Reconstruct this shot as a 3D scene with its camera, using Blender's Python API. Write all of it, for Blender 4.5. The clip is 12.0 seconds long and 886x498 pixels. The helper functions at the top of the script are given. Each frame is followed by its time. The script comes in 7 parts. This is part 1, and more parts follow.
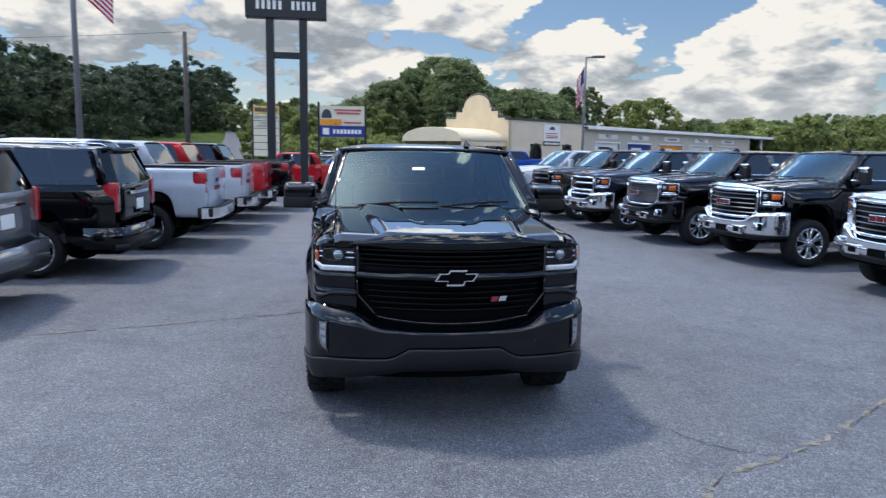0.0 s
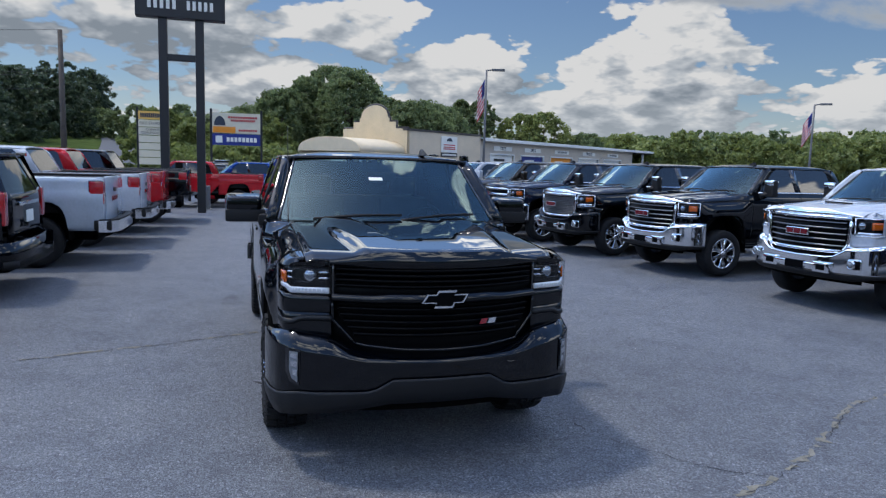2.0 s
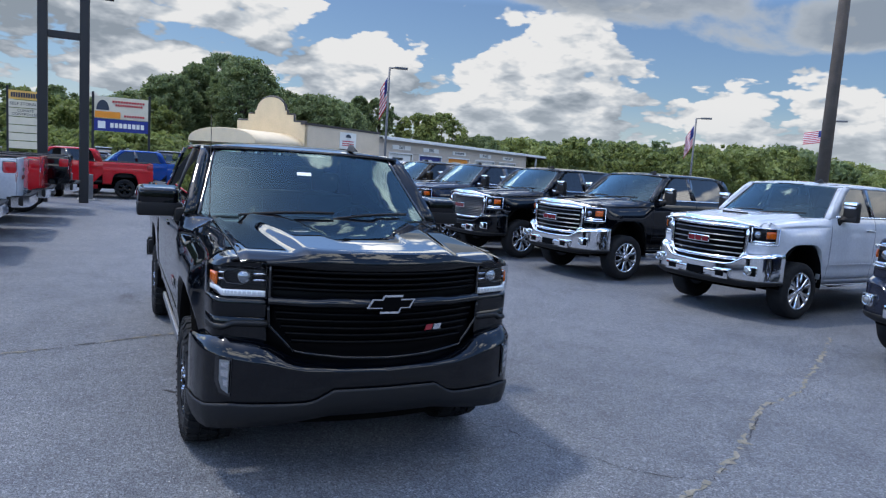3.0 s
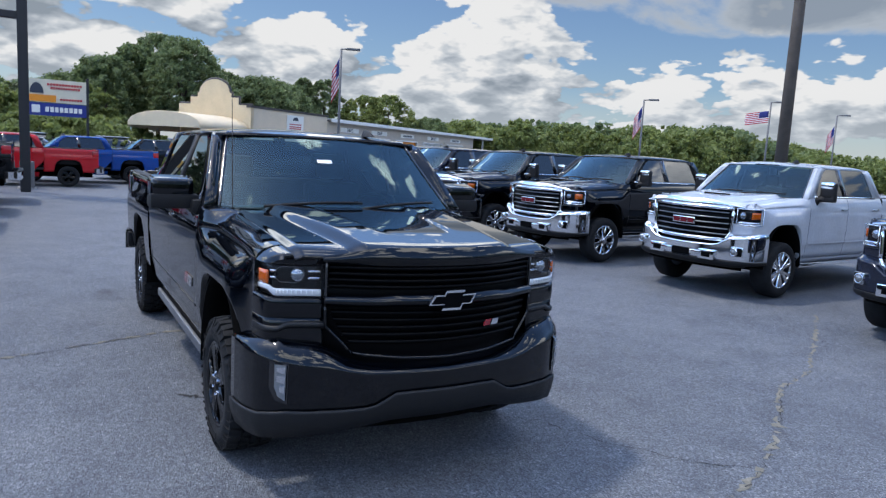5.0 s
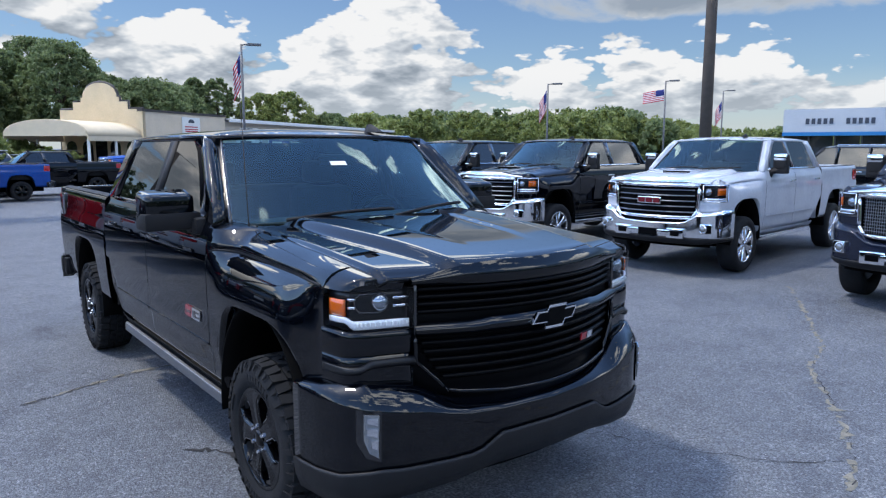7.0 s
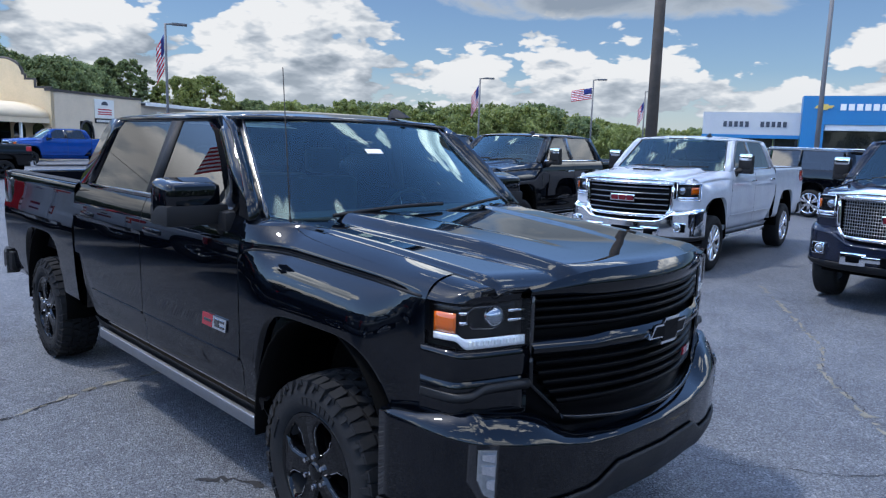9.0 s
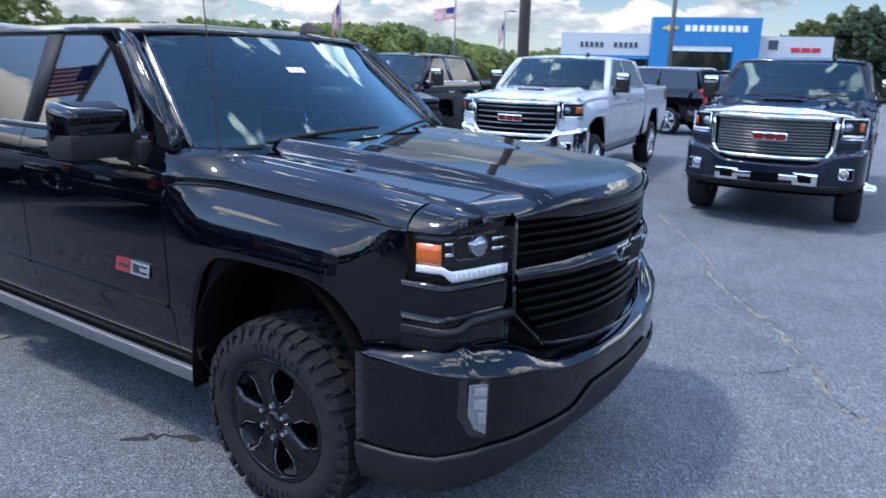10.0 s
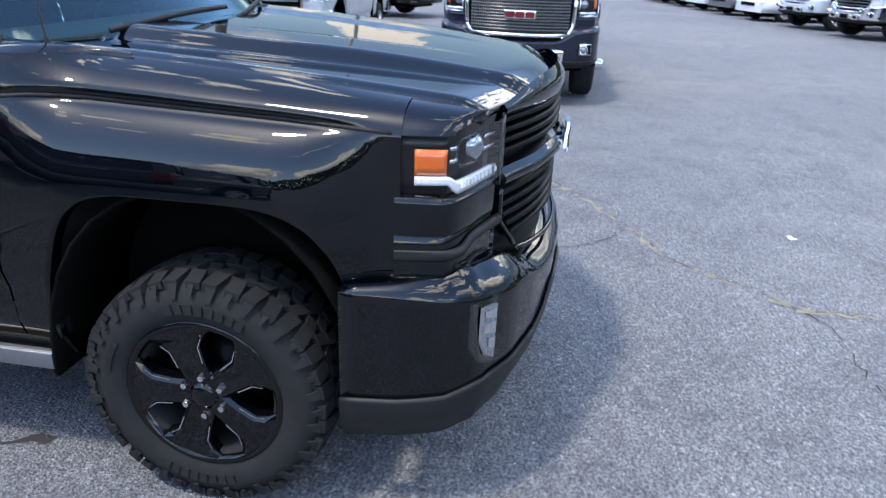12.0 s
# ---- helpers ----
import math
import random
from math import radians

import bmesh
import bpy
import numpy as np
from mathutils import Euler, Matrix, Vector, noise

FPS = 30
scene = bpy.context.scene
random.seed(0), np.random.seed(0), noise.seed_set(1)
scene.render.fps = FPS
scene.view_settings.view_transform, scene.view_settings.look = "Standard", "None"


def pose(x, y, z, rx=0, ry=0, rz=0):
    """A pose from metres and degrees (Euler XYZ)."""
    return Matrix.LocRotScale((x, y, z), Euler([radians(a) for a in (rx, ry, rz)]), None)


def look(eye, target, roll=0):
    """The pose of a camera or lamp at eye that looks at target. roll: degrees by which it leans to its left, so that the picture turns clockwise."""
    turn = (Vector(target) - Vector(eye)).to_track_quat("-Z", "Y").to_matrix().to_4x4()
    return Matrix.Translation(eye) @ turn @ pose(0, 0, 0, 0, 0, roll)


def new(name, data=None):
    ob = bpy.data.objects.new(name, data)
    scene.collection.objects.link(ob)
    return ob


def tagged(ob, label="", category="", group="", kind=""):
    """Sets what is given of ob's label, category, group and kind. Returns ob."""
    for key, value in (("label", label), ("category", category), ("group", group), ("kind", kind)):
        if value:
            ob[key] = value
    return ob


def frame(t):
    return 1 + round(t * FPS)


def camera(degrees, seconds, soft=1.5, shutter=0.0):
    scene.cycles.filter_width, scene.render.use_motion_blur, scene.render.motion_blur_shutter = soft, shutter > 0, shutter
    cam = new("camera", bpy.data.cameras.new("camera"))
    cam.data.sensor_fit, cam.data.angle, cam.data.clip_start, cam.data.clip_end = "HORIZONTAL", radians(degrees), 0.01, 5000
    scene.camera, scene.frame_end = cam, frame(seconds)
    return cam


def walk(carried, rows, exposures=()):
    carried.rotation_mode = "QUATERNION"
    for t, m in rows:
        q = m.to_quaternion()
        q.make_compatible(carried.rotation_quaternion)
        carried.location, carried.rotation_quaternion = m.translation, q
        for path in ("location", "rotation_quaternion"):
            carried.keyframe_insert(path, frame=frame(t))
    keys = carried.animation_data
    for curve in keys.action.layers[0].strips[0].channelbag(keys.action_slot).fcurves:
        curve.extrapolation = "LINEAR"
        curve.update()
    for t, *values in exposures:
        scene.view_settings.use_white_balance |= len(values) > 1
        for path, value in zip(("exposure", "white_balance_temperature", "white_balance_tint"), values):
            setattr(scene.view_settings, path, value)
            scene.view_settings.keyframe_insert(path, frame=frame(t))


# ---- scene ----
cam = camera(64.5, 12.0, soft=1.25, shutter=0.3)
PATH = [
    (0, (-0.678, -4.431, 1.884), (-0.417, -2.467, 1.606), 1.0),
    (0.5, (-0.895, -4.381, 1.874), (-0.453, -2.453, 1.575), 0.4),
    (1, (-1.009, -4.277, 1.881), (-0.501, -2.356, 1.656), 0.8),
    (1.5, (-1.081, -4.032, 1.873), (-0.527, -2.116, 1.721), 0.2),
    (2, (-1.171, -3.91, 1.86), (-0.608, -2.006, 1.619), 1.6),
    (2.5, (-1.311, -3.788, 1.853), (-0.561, -1.951, 1.602), 3.4),
    (3, (-1.395, -3.613, 1.845), (-0.548, -1.816, 1.614), 3.8),
    (3.2, (-1.424, -3.503, 1.831), (-0.611, -1.688, 1.621), 3.5),
    (4.8, (-1.836, -3.227, 1.841), (-0.883, -1.495, 1.54), 3.0),
    (5, (-1.866, -3.134, 1.832), (-0.877, -1.416, 1.562), 3.3),
    (5.5, (-1.917, -2.831, 1.828), (-0.894, -1.134, 1.558), -0.8),
    (6, (-2.069, -2.578, 1.816), (-0.918, -0.965, 1.544), 3.4),
    (6.5, (-2.222, -2.393, 1.833), (-0.993, -0.846, 1.525), 1.9),
    (7, (-2.289, -2.153, 1.814), (-1.074, -0.59, 1.53), -0.0),
    (7.5, (-2.336, -1.949, 1.832), (-1.063, -0.448, 1.476), -0.5),
    (7.7, (-2.374, -1.883, 1.823), (-1.032, -0.434, 1.504), 1.2),
    (9.3, (-2.594, -1.21, 1.777), (-1.181, 0.172, 1.474), 1.9),
    (9.5, (-2.613, -1.132, 1.772), (-1.157, 0.197, 1.434), 2.2),
    (10, (-2.683, -0.922, 1.753), (-1.078, 0.161, 1.252), 1.4),
    (10.5, (-2.67, -0.693, 1.708), (-1.003, 0.216, 1.081), 1.1),
    (11, (-2.598, -0.427, 1.694), (-0.836, 0.28, 1.066), 0.1),
    (11.5, (-2.659, -0.213, 1.683), (-0.829, 0.266, 1.032), 1.7),
    (12, (-2.664, 0.021, 1.669), (-0.838, 0.299, 0.902), 2.3),
]
EXPOSURES = [(0.0, 0.62, 7150, 10), (0.5, 0.36, 7000, 10), (1.5, 0.22, 6750, 10), (2.0, 0.22, 6700, 10), (2.5, 0.45, 6700, 10), (5.5, 0.52, 6700, 10), (7.5, 0.65, 6650, 10), (9.5, 0.55, 6500, 10), (10.0, 0.88, 6600, 10), (10.5, 1.42, 7500, 10), (12.0, 1.20, 7500, 10)]
walk(cam, [(t, look(eye, target, roll)) for t, eye, target, roll in PATH], EXPOSURES)

# ---------------------------------------------------------------- light
SUN_WAY = Vector((-0.40, 0.33, 1.0)).normalized()
sun = new("sun", bpy.data.lights.new("sun", "SUN"))
sun.data.energy, sun.data.angle, sun.data.color = 1.8, radians(5.0), (1.0, 0.96, 0.9)
sun.matrix_world = look(SUN_WAY * 150, (0, 0, 0))

world = bpy.data.worlds.new("sky")
scene.world = world
world.use_nodes = True


def node(tree, kind, operation="", data_type="", blend_type="", feature="", **values):
    """A node with its mode and inputs set; a key such as i_0 is an input by its number."""
    n = tree.nodes.new(kind)
    if operation:
        n.operation = operation
    if data_type:
        n.data_type = data_type
    if blend_type:
        n.blend_type = blend_type
    if feature:
        n.feature = feature
    for key, value in values.items():
        n.inputs[int(key[2:])].default_value = value
    return n


def ramp(tree, stops, source=None, mode="LINEAR"):
    n = tree.nodes.new("ShaderNodeValToRGB")
    n.color_ramp.interpolation = mode
    els = n.color_ramp.elements
    while len(els) < len(stops):
        els.new(0.5)
    for el, (at, col) in zip(els, stops):
        el.position = at
        el.color = (*col, 1) if len(col) == 3 else col
    if source is not None:
        tree.links.new(source, n.inputs[0])
    return n


# heaps of cloud over the lot: azimuth, elevation, half width, half height, in degrees
HEAPS = [(33.5, 6.0, 8.5, 6.2), (27.0, 4.6, 6.0, 4.0), (46.0, 4.0, 5.5, 3.6), (57.0, 4.8, 9.5, 3.9), (70.5, 2.6, 5.0, 2.6), (77.0, 6.2, 4.5, 3.2),
         (-19.0, 9.5, 9.0, 4.0), (-5.0, 10.5, 9.0, 4.4), (3.0, 6.2, 8.0, 2.6), (9.0, 10.6, 7.5, 3.2), (17.5, 6.4, 6.0, 4.4), (-32.0, 7.0, 8.0, 4.0)]
# higher and all round the lot
ROUND = [(36.0, 27.0, 13.0, 5.5), (68.0, 30.0, 11.0, 6.0), (2.0, 25.0, 12.0, 5.0), (-30.0, 24.0, 10.0, 6.0), (-70.0, 12.0, 10.0, 4.5), (-92.0, 10.5, 9.0, 5.0), (-116.0, 13.0, 10.0, 5.0),
         (-140.0, 18.0, 12.0, 6.0), (-84.0, 34.0, 11.0, 4.5), (110.0, 20.0, 14.0, 7.0), (150.0, 22.0, 16.0, 8.0), (-172.0, 28.0, 14.0, 8.0)]
# flat grey undersides of nearer clouds
DECKS = [(36.0, 14.6, 13.0, 2.6), (57.0, 11.6, 11.0, 2.1), (19.0, 15.5, 8.0, 3.0)]


def sky_world():
    t = world.node_tree
    t.nodes.clear()
    L = t.links.new
    out = node(t, "ShaderNodeOutputWorld")
    bg = node(t, "ShaderNodeBackground")
    sky = node(t, "ShaderNodeTexSky")
    sky.sky_type, sky.sun_disc = "NISHITA", False
    sky.sun_elevation, sky.sun_rotation = math.asin(SUN_WAY.z), math.atan2(SUN_WAY.x, SUN_WAY.y)
    sky.air_density, sky.dust_density, sky.ozone_density = 1.0, 0.6, 1.5
    dim = node(t, "ShaderNodeMix", data_type="RGBA", blend_type="MULTIPLY", i_0=1.0)
    dim.inputs[7].default_value = SKY_TINT
    L(sky.outputs[0], dim.inputs[6])
    co = node(t, "ShaderNodeTexCoord")
    sep = node(t, "ShaderNodeSeparateXYZ")
    L(co.outputs["Generated"], sep.inputs[0])
    up = node(t, "ShaderNodeMath", operation="MAXIMUM", i_1=0.0)
    L(sep.outputs[2], up.inputs[0])
    az = node(t, "ShaderNodeMath", operation="ARCTAN2")
    L(sep.outputs[0], az.inputs[0]), L(sep.outputs[1], az.inputs[1])
    el = node(t, "ShaderNodeMath", operation="ARCSINE")
    L(sep.outputs[2], el.inputs[0])
    angles = node(t, "ShaderNodeCombineXYZ")
    L(az.outputs[0], angles.inputs[0]), L(el.outputs[0], angles.inputs[1])
    place = node(t, "ShaderNodeMapping")
    place.inputs[1].default_value = CLOUD_SHIFT
    place.inputs[3].default_value = (1.0, 1.0, 1.5)
    # clouds overhead are nearer, so they look larger
    far_off = node(t, "ShaderNodeMath", operation="ADD", i_1=0.40)
    L(up.outputs[0], far_off.inputs[0])
    shrink = node(t, "ShaderNodeMath", operation="DIVIDE", i_0=0.50)
    L(far_off.outputs[0], shrink.inputs[1])
    spread = node(t, "ShaderNodeVectorMath", operation="SCALE")
    L(co.outputs["Generated"], spread.inputs[0]), L(shrink.outputs[0], spread.inputs["Scale"])
    L(spread.outputs[0], place.inputs[0])

    def layer(vec, scale, detail, rough, warp):
        n = node(t, "ShaderNodeTexNoise")
        n.inputs["Scale"].default_value, n.inputs["Detail"].default_value = scale, detail
        n.inputs["Roughness"].default_value, n.inputs["Distortion"].default_value = rough, warp
        L(vec, n.inputs["Vector"])
        return n.outputs[0]

    def nearest(spots, where):
        """How far off the nearest of the spots is: 0 in its middle, 1 at its rim."""
        last = None
        for a, e, w, h in spots:
            d = node(t, "ShaderNodeVectorMath", operation="SUBTRACT")
            d.inputs[1].default_value = (radians(a), radians(e), 0)
            L(where, d.inputs[0])
            k = node(t, "ShaderNodeVectorMath", operation="MULTIPLY")
            k.inputs[1].default_value = (1 / radians(w), 1 / radians(h), 0)
            L(d.outputs[0], k.inputs[0])
            r = node(t, "ShaderNodeVectorMath", operation="LENGTH")
            L(k.outputs[0], r.inputs[0])
            if last is None:
                last = r.outputs["Value"]
            else:
                low = node(t, "ShaderNodeMath", operation="SMOOTH_MIN", i_2=0.25)
                L(last, low.inputs[0]), L(r.outputs["Value"], low.inputs[1])
                last = low.outputs[0]
        return last

    def puffs(vec):
        """Round billows at three sizes."""
        mass = layer(vec, 3.4, 5.0, 0.5, 0.2)
        puff = node(t, "ShaderNodeTexVoronoi", feature="SMOOTH_F1")
        puff.inputs["Scale"].default_value, puff.inputs["Detail"].default_value = 17.0, 3.0
        puff.inputs["Roughness"].default_value, puff.inputs["Smoothness"].default_value = 0.55, 0.35
        bent = node(t, "ShaderNodeMix", data_type="VECTOR", i_0=0.030)
        wob = node(t, "ShaderNodeTexNoise")
        wob.inputs["Scale"].default_value, wob.inputs["Detail"].default_value = 20.0, 4.0
        L(vec, wob.inputs["Vector"])
        L(vec, bent.inputs[4]), L(wob.outputs[1], bent.inputs[5])
        L(bent.outputs[1], puff.inputs["Vector"])
        two = node(t, "ShaderNodeMath", operation="MULTIPLY_ADD", i_1=-0.30)
        L(puff.outputs["Distance"], two.inputs[0]), L(mass, two.inputs[2])
        return two.outputs[0]

    # the heaps count up to half-way overhead; higher up clouds are scattered
    inside = ramp(t, [(0.52, (1, 1, 1)), (0.72, (0, 0, 0))], up.outputs[0])

    def density(vec, where):
        heap = node(t, "ShaderNodeMath", operation="MULTIPLY_ADD", i_1=-0.46, i_2=0.44)
        L(nearest(HEAPS + ROUND, where), heap.inputs[0])
        floor_ = node(t, "ShaderNodeMath", operation="MAXIMUM", i_1=-0.15)
        L(heap.outputs[0], floor_.inputs[0])
        capped = node(t, "ShaderNodeMath", operation="MINIMUM", i_1=0.26)
        L(floor_.outputs[0], capped.inputs[0])
        ceil_ = node(t, "ShaderNodeMath", operation="MULTIPLY")
        L(capped.outputs[0], ceil_.inputs[0]), L(inside.outputs[0], ceil_.inputs[1])
        total = node(t, "ShaderNodeMath", operation="ADD")
        L(puffs(vec), total.inputs[0]), L(ceil_.outputs[0], total.inputs[1])
        return total.outputs[0]

    big = density(place.outputs[0], angles.outputs[0])
    toward = node(t, "ShaderNodeVectorMath", operation="ADD")
    toward.inputs[1].default_value = (-0.018, 0.010, 0.036)
    L(place.outputs[0], toward.inputs[0])
    raised = node(t, "ShaderNodeVectorMath", operation="ADD")
    raised.inputs[1].default_value = (-0.018, 0.030, 0)
    L(angles.outputs[0], raised.inputs[0])
    lit = density(toward.outputs[0], raised.outputs[0])
    # fewer clouds overhead than towards the horizon
    thin = ramp(t, [(0.25, (0, 0, 0)), (0.95, (1, 1, 1))], up.outputs[0])
    clear = node(t, "ShaderNodeMath", operation="MULTIPLY_ADD", i_1=-0.045)
    L(thin.outputs[0], clear.inputs[0]), L(big, clear.inputs[2])
    cover = ramp(t, [(0.215, (0, 0, 0)), (0.268, (1, 1, 1))], clear.outputs[0], "EASE")
    slope = node(t, "ShaderNodeMath", operation="SUBTRACT")
    L(big, slope.inputs[0]), L(lit, slope.inputs[1])
    slope2 = node(t, "ShaderNodeMath", operation="MULTIPLY_ADD", i_1=2.4, i_2=0.53)
    L(slope.outputs[0], slope2.inputs[0])
    tone = ramp(t, [(0.10, (0.20, 0.24, 0.29)), (0.38, (0.30, 0.34, 0.395)), (0.58, (0.41, 0.45, 0.50)), (0.84, (0.60, 0.615, 0.635))], slope2.outputs[0])
    # higher clouds, and those on the sunny west side, are far brighter than those over the eastern horizon
    west = ramp(t, [(0.10, (0.24, 0.24, 0.24)), (0.36, (0, 0, 0))])
    half_x = node(t, "ShaderNodeMath", operation="MULTIPLY_ADD", i_1=0.5, i_2=0.5)
    L(sep.outputs[0], half_x.inputs[0]), L(half_x.outputs[0], west.inputs[0])
    sunny = node(t, "ShaderNodeMath", operation="ADD")
    L(up.outputs[0], sunny.inputs[0]), L(west.outputs[0], sunny.inputs[1])

    def brighter(colour, most):
        k = ramp(t, [(0.22, (1 / 6, 1 / 6, 1 / 6)), (0.36, (most / 6, most / 6, most / 6))], sunny.outputs[0])
        full = node(t, "ShaderNodeMix", data_type="RGBA", blend_type="MULTIPLY", i_0=1.0)
        full.inputs[7].default_value = (6, 6, 6, 1)
        L(k.outputs[0], full.inputs[6])
        res = node(t, "ShaderNodeMix", data_type="RGBA", blend_type="MULTIPLY", i_0=1.0)
        L(colour, res.inputs[6]), L(full.outputs[2], res.inputs[7])
        return res.outputs[2]
    mix = node(t, "ShaderNodeMix", data_type="RGBA")
    L(cover.outputs[0], mix.inputs[0]), L(brighter(dim.outputs[2], 3.8), mix.inputs[6]), L(brighter(tone.outputs[0], 5.2), mix.inputs[7])
    # grey decks in front of the heaps
    rim = node(t, "ShaderNodeMath", operation="MULTIPLY_ADD", i_1=-0.35, i_2=0.35)
    L(nearest(DECKS, angles.outputs[0]), rim.inputs[0])
    deck = node(t, "ShaderNodeMath", operation="ADD")
    L(rim.outputs[0], deck.inputs[0]), L(layer(place.outputs[0], 7.0, 6.0, 0.55, 0.3), deck.inputs[1])
    deck_on = ramp(t, [(0.46, (0, 0, 0)), (0.60, (0.92, 0.92, 0.92))], deck.outputs[0], "EASE")
    deck_tone = ramp(t, [(0.46, (0.42, 0.46, 0.51)), (0.72, (0.20, 0.24, 0.295))], deck.outputs[0])
    over = node(t, "ShaderNodeMix", data_type="RGBA")
    L(deck_on.outputs[0], over.inputs[0]), L(mix.outputs[2], over.inputs[6]), L(deck_tone.outputs[0], over.inputs[7])
    # pale haze along the horizon
    haze = ramp(t, [(0.0, (0.60, 0.60, 0.60)), (0.10, (0, 0, 0))], up.outputs[0])
    mix2 = node(t, "ShaderNodeMix", data_type="RGBA")
    mix2.inputs[7].default_value = (0.47, 0.52, 0.57, 1)
    L(haze.outputs[0], mix2.inputs[0]), L(over.outputs[2], mix2.inputs[6])
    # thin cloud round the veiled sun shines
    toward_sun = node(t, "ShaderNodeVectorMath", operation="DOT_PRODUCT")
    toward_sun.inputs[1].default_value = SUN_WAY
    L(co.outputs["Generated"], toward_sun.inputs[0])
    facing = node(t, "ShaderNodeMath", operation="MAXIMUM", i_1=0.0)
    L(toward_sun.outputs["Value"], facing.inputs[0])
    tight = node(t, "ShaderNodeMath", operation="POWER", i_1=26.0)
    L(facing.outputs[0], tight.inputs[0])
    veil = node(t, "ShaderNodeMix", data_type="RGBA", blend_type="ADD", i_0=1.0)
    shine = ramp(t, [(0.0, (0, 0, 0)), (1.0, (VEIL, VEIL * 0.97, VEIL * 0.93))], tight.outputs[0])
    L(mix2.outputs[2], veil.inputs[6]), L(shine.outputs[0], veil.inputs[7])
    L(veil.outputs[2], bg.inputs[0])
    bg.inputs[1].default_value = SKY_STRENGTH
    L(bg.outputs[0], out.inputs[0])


CLOUD_SHIFT = (3.1, 7.7, 0.4)
SKY_TINT = (0.056, 0.066, 0.080, 1)
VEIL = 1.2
SKY_STRENGTH = 0.95
sky_world()

# ---------------------------------------------------------------- materials
def material(name, base, rough=0.5, metal=0.0, coat=0.0, var=0.0, scale=6.0, bump=0.0, bump_scale=60.0, spec=0.5, fine=0.0, emit=None, alpha=None, transmission=0.0, ior=1.5):
    """A procedural surface: base colour varied at two scales, with bump; metric, in the object's own space."""
    m = bpy.data.materials.new(name)
    m.use_nodes = True
    t = m.node_tree
    L = t.links.new
    b = t.nodes["Principled BSDF"]
    b.inputs["Base Color"].default_value = (*base, 1)
    b.inputs["Roughness"].default_value, b.inputs["Metallic"].default_value = rough, metal
    b.inputs["Coat Weight"].default_value, b.inputs["Coat Roughness"].default_value = coat, 0.02
    b.inputs["Specular IOR Level"].default_value = spec
    b.inputs["Transmission Weight"].default_value, b.inputs["IOR"].default_value = transmission, ior
    if emit:
        b.inputs["Emission Color"].default_value, b.inputs["Emission Strength"].default_value = (*base, 1), emit
    co = node(t, "ShaderNodeTexCoord")
    if var:
        big = node(t, "ShaderNodeTexNoise")
        big.inputs["Scale"].default_value, big.inputs["Detail"].default_value = scale, 5
        small = node(t, "ShaderNodeTexNoise")
        small.inputs["Scale"].default_value, small.inputs["Detail"].default_value = scale * 9, 4
        for n in (big, small):
            L(co.outputs["Object"], n.inputs["Vector"])
        mixed = node(t, "ShaderNodeMix", data_type="FLOAT", i_0=0.45)
        L(big.outputs[0], mixed.inputs[2]), L(small.outputs[0], mixed.inputs[3])
        lo, hi = [max(0.0, c * (1 - var)) for c in base], [min(1.0, c * (1 + var)) for c in base]
        r = ramp(t, [(0.3, lo), (0.7, hi)], mixed.outputs[0])
        L(r.outputs[0], b.inputs["Base Color"])
        rr = node(t, "ShaderNodeMath", operation="MULTIPLY_ADD", i_1=0.25 * max(rough, 0.1), i_2=rough * 0.88)
        L(small.outputs[0], rr.inputs[0])
        L(rr.outputs[0], b.inputs["Roughness"])
    if bump:
        n = node(t, "ShaderNodeTexNoise")
        n.inputs["Scale"].default_value, n.inputs["Detail"].default_value = bump_scale, 5
        L(co.outputs["Object"], n.inputs["Vector"])
        bp = node(t, "ShaderNodeBump")
        bp.inputs["Strength"].default_value, bp.inputs["Distance"].default_value = bump, 0.02
        L(n.outputs[0], bp.inputs["Height"])
        L(bp.outputs[0], b.inputs["Normal"])
    return m


def paint(name, base, metal=0.0):
    """Car paint: a coloured coat under clear lacquer, with faint dust."""
    m = material(name, base, rough=0.45, metal=metal, coat=1.0, var=0.12, scale=3.0, spec=0.0)
    b = m.node_tree.nodes["Principled BSDF"]
    b.inputs["Coat Roughness"].default_value, b.inputs["Coat IOR"].default_value = 0.0, 1.47
    return m


def glass(name, tint, rough=0.0, dark=0.4, sheen=(1.0, 1.0, 1.0)):
    """A car window: a mirror-like film over see-through tinted glass, with no refraction."""
    m = bpy.data.materials.new(name)
    m.use_nodes = True
    t = m.node_tree
    t.nodes.clear()
    L = t.links.new
    out = node(t, "ShaderNodeOutputMaterial")
    clear = node(t, "ShaderNodeBsdfTransparent")
    clear.inputs[0].default_value = (*tint, 1)
    gloss = node(t, "ShaderNodeBsdfGlossy")
    gloss.inputs["Roughness"].default_value = rough
    gloss.inputs["Color"].default_value = (*sheen, 1)
    fres = node(t, "ShaderNodeLayerWeight", i_0=0.5)
    steep = node(t, "ShaderNodeMath", operation="POWER", i_1=4.5)
    L(fres.outputs[1], steep.inputs[0])
    amount = node(t, "ShaderNodeMath", operation="MULTIPLY_ADD", i_1=0.9, i_2=0.05 + dark * 0.09)
    L(steep.outputs[0], amount.inputs[0])
    mix = node(t, "ShaderNodeMixShader")
    L(amount.outputs[0], mix.inputs[0]), L(clear.outputs[0], mix.inputs[1]), L(gloss.outputs[0], mix.inputs[2])
    L(mix.outputs[0], out.inputs[0])
    return m


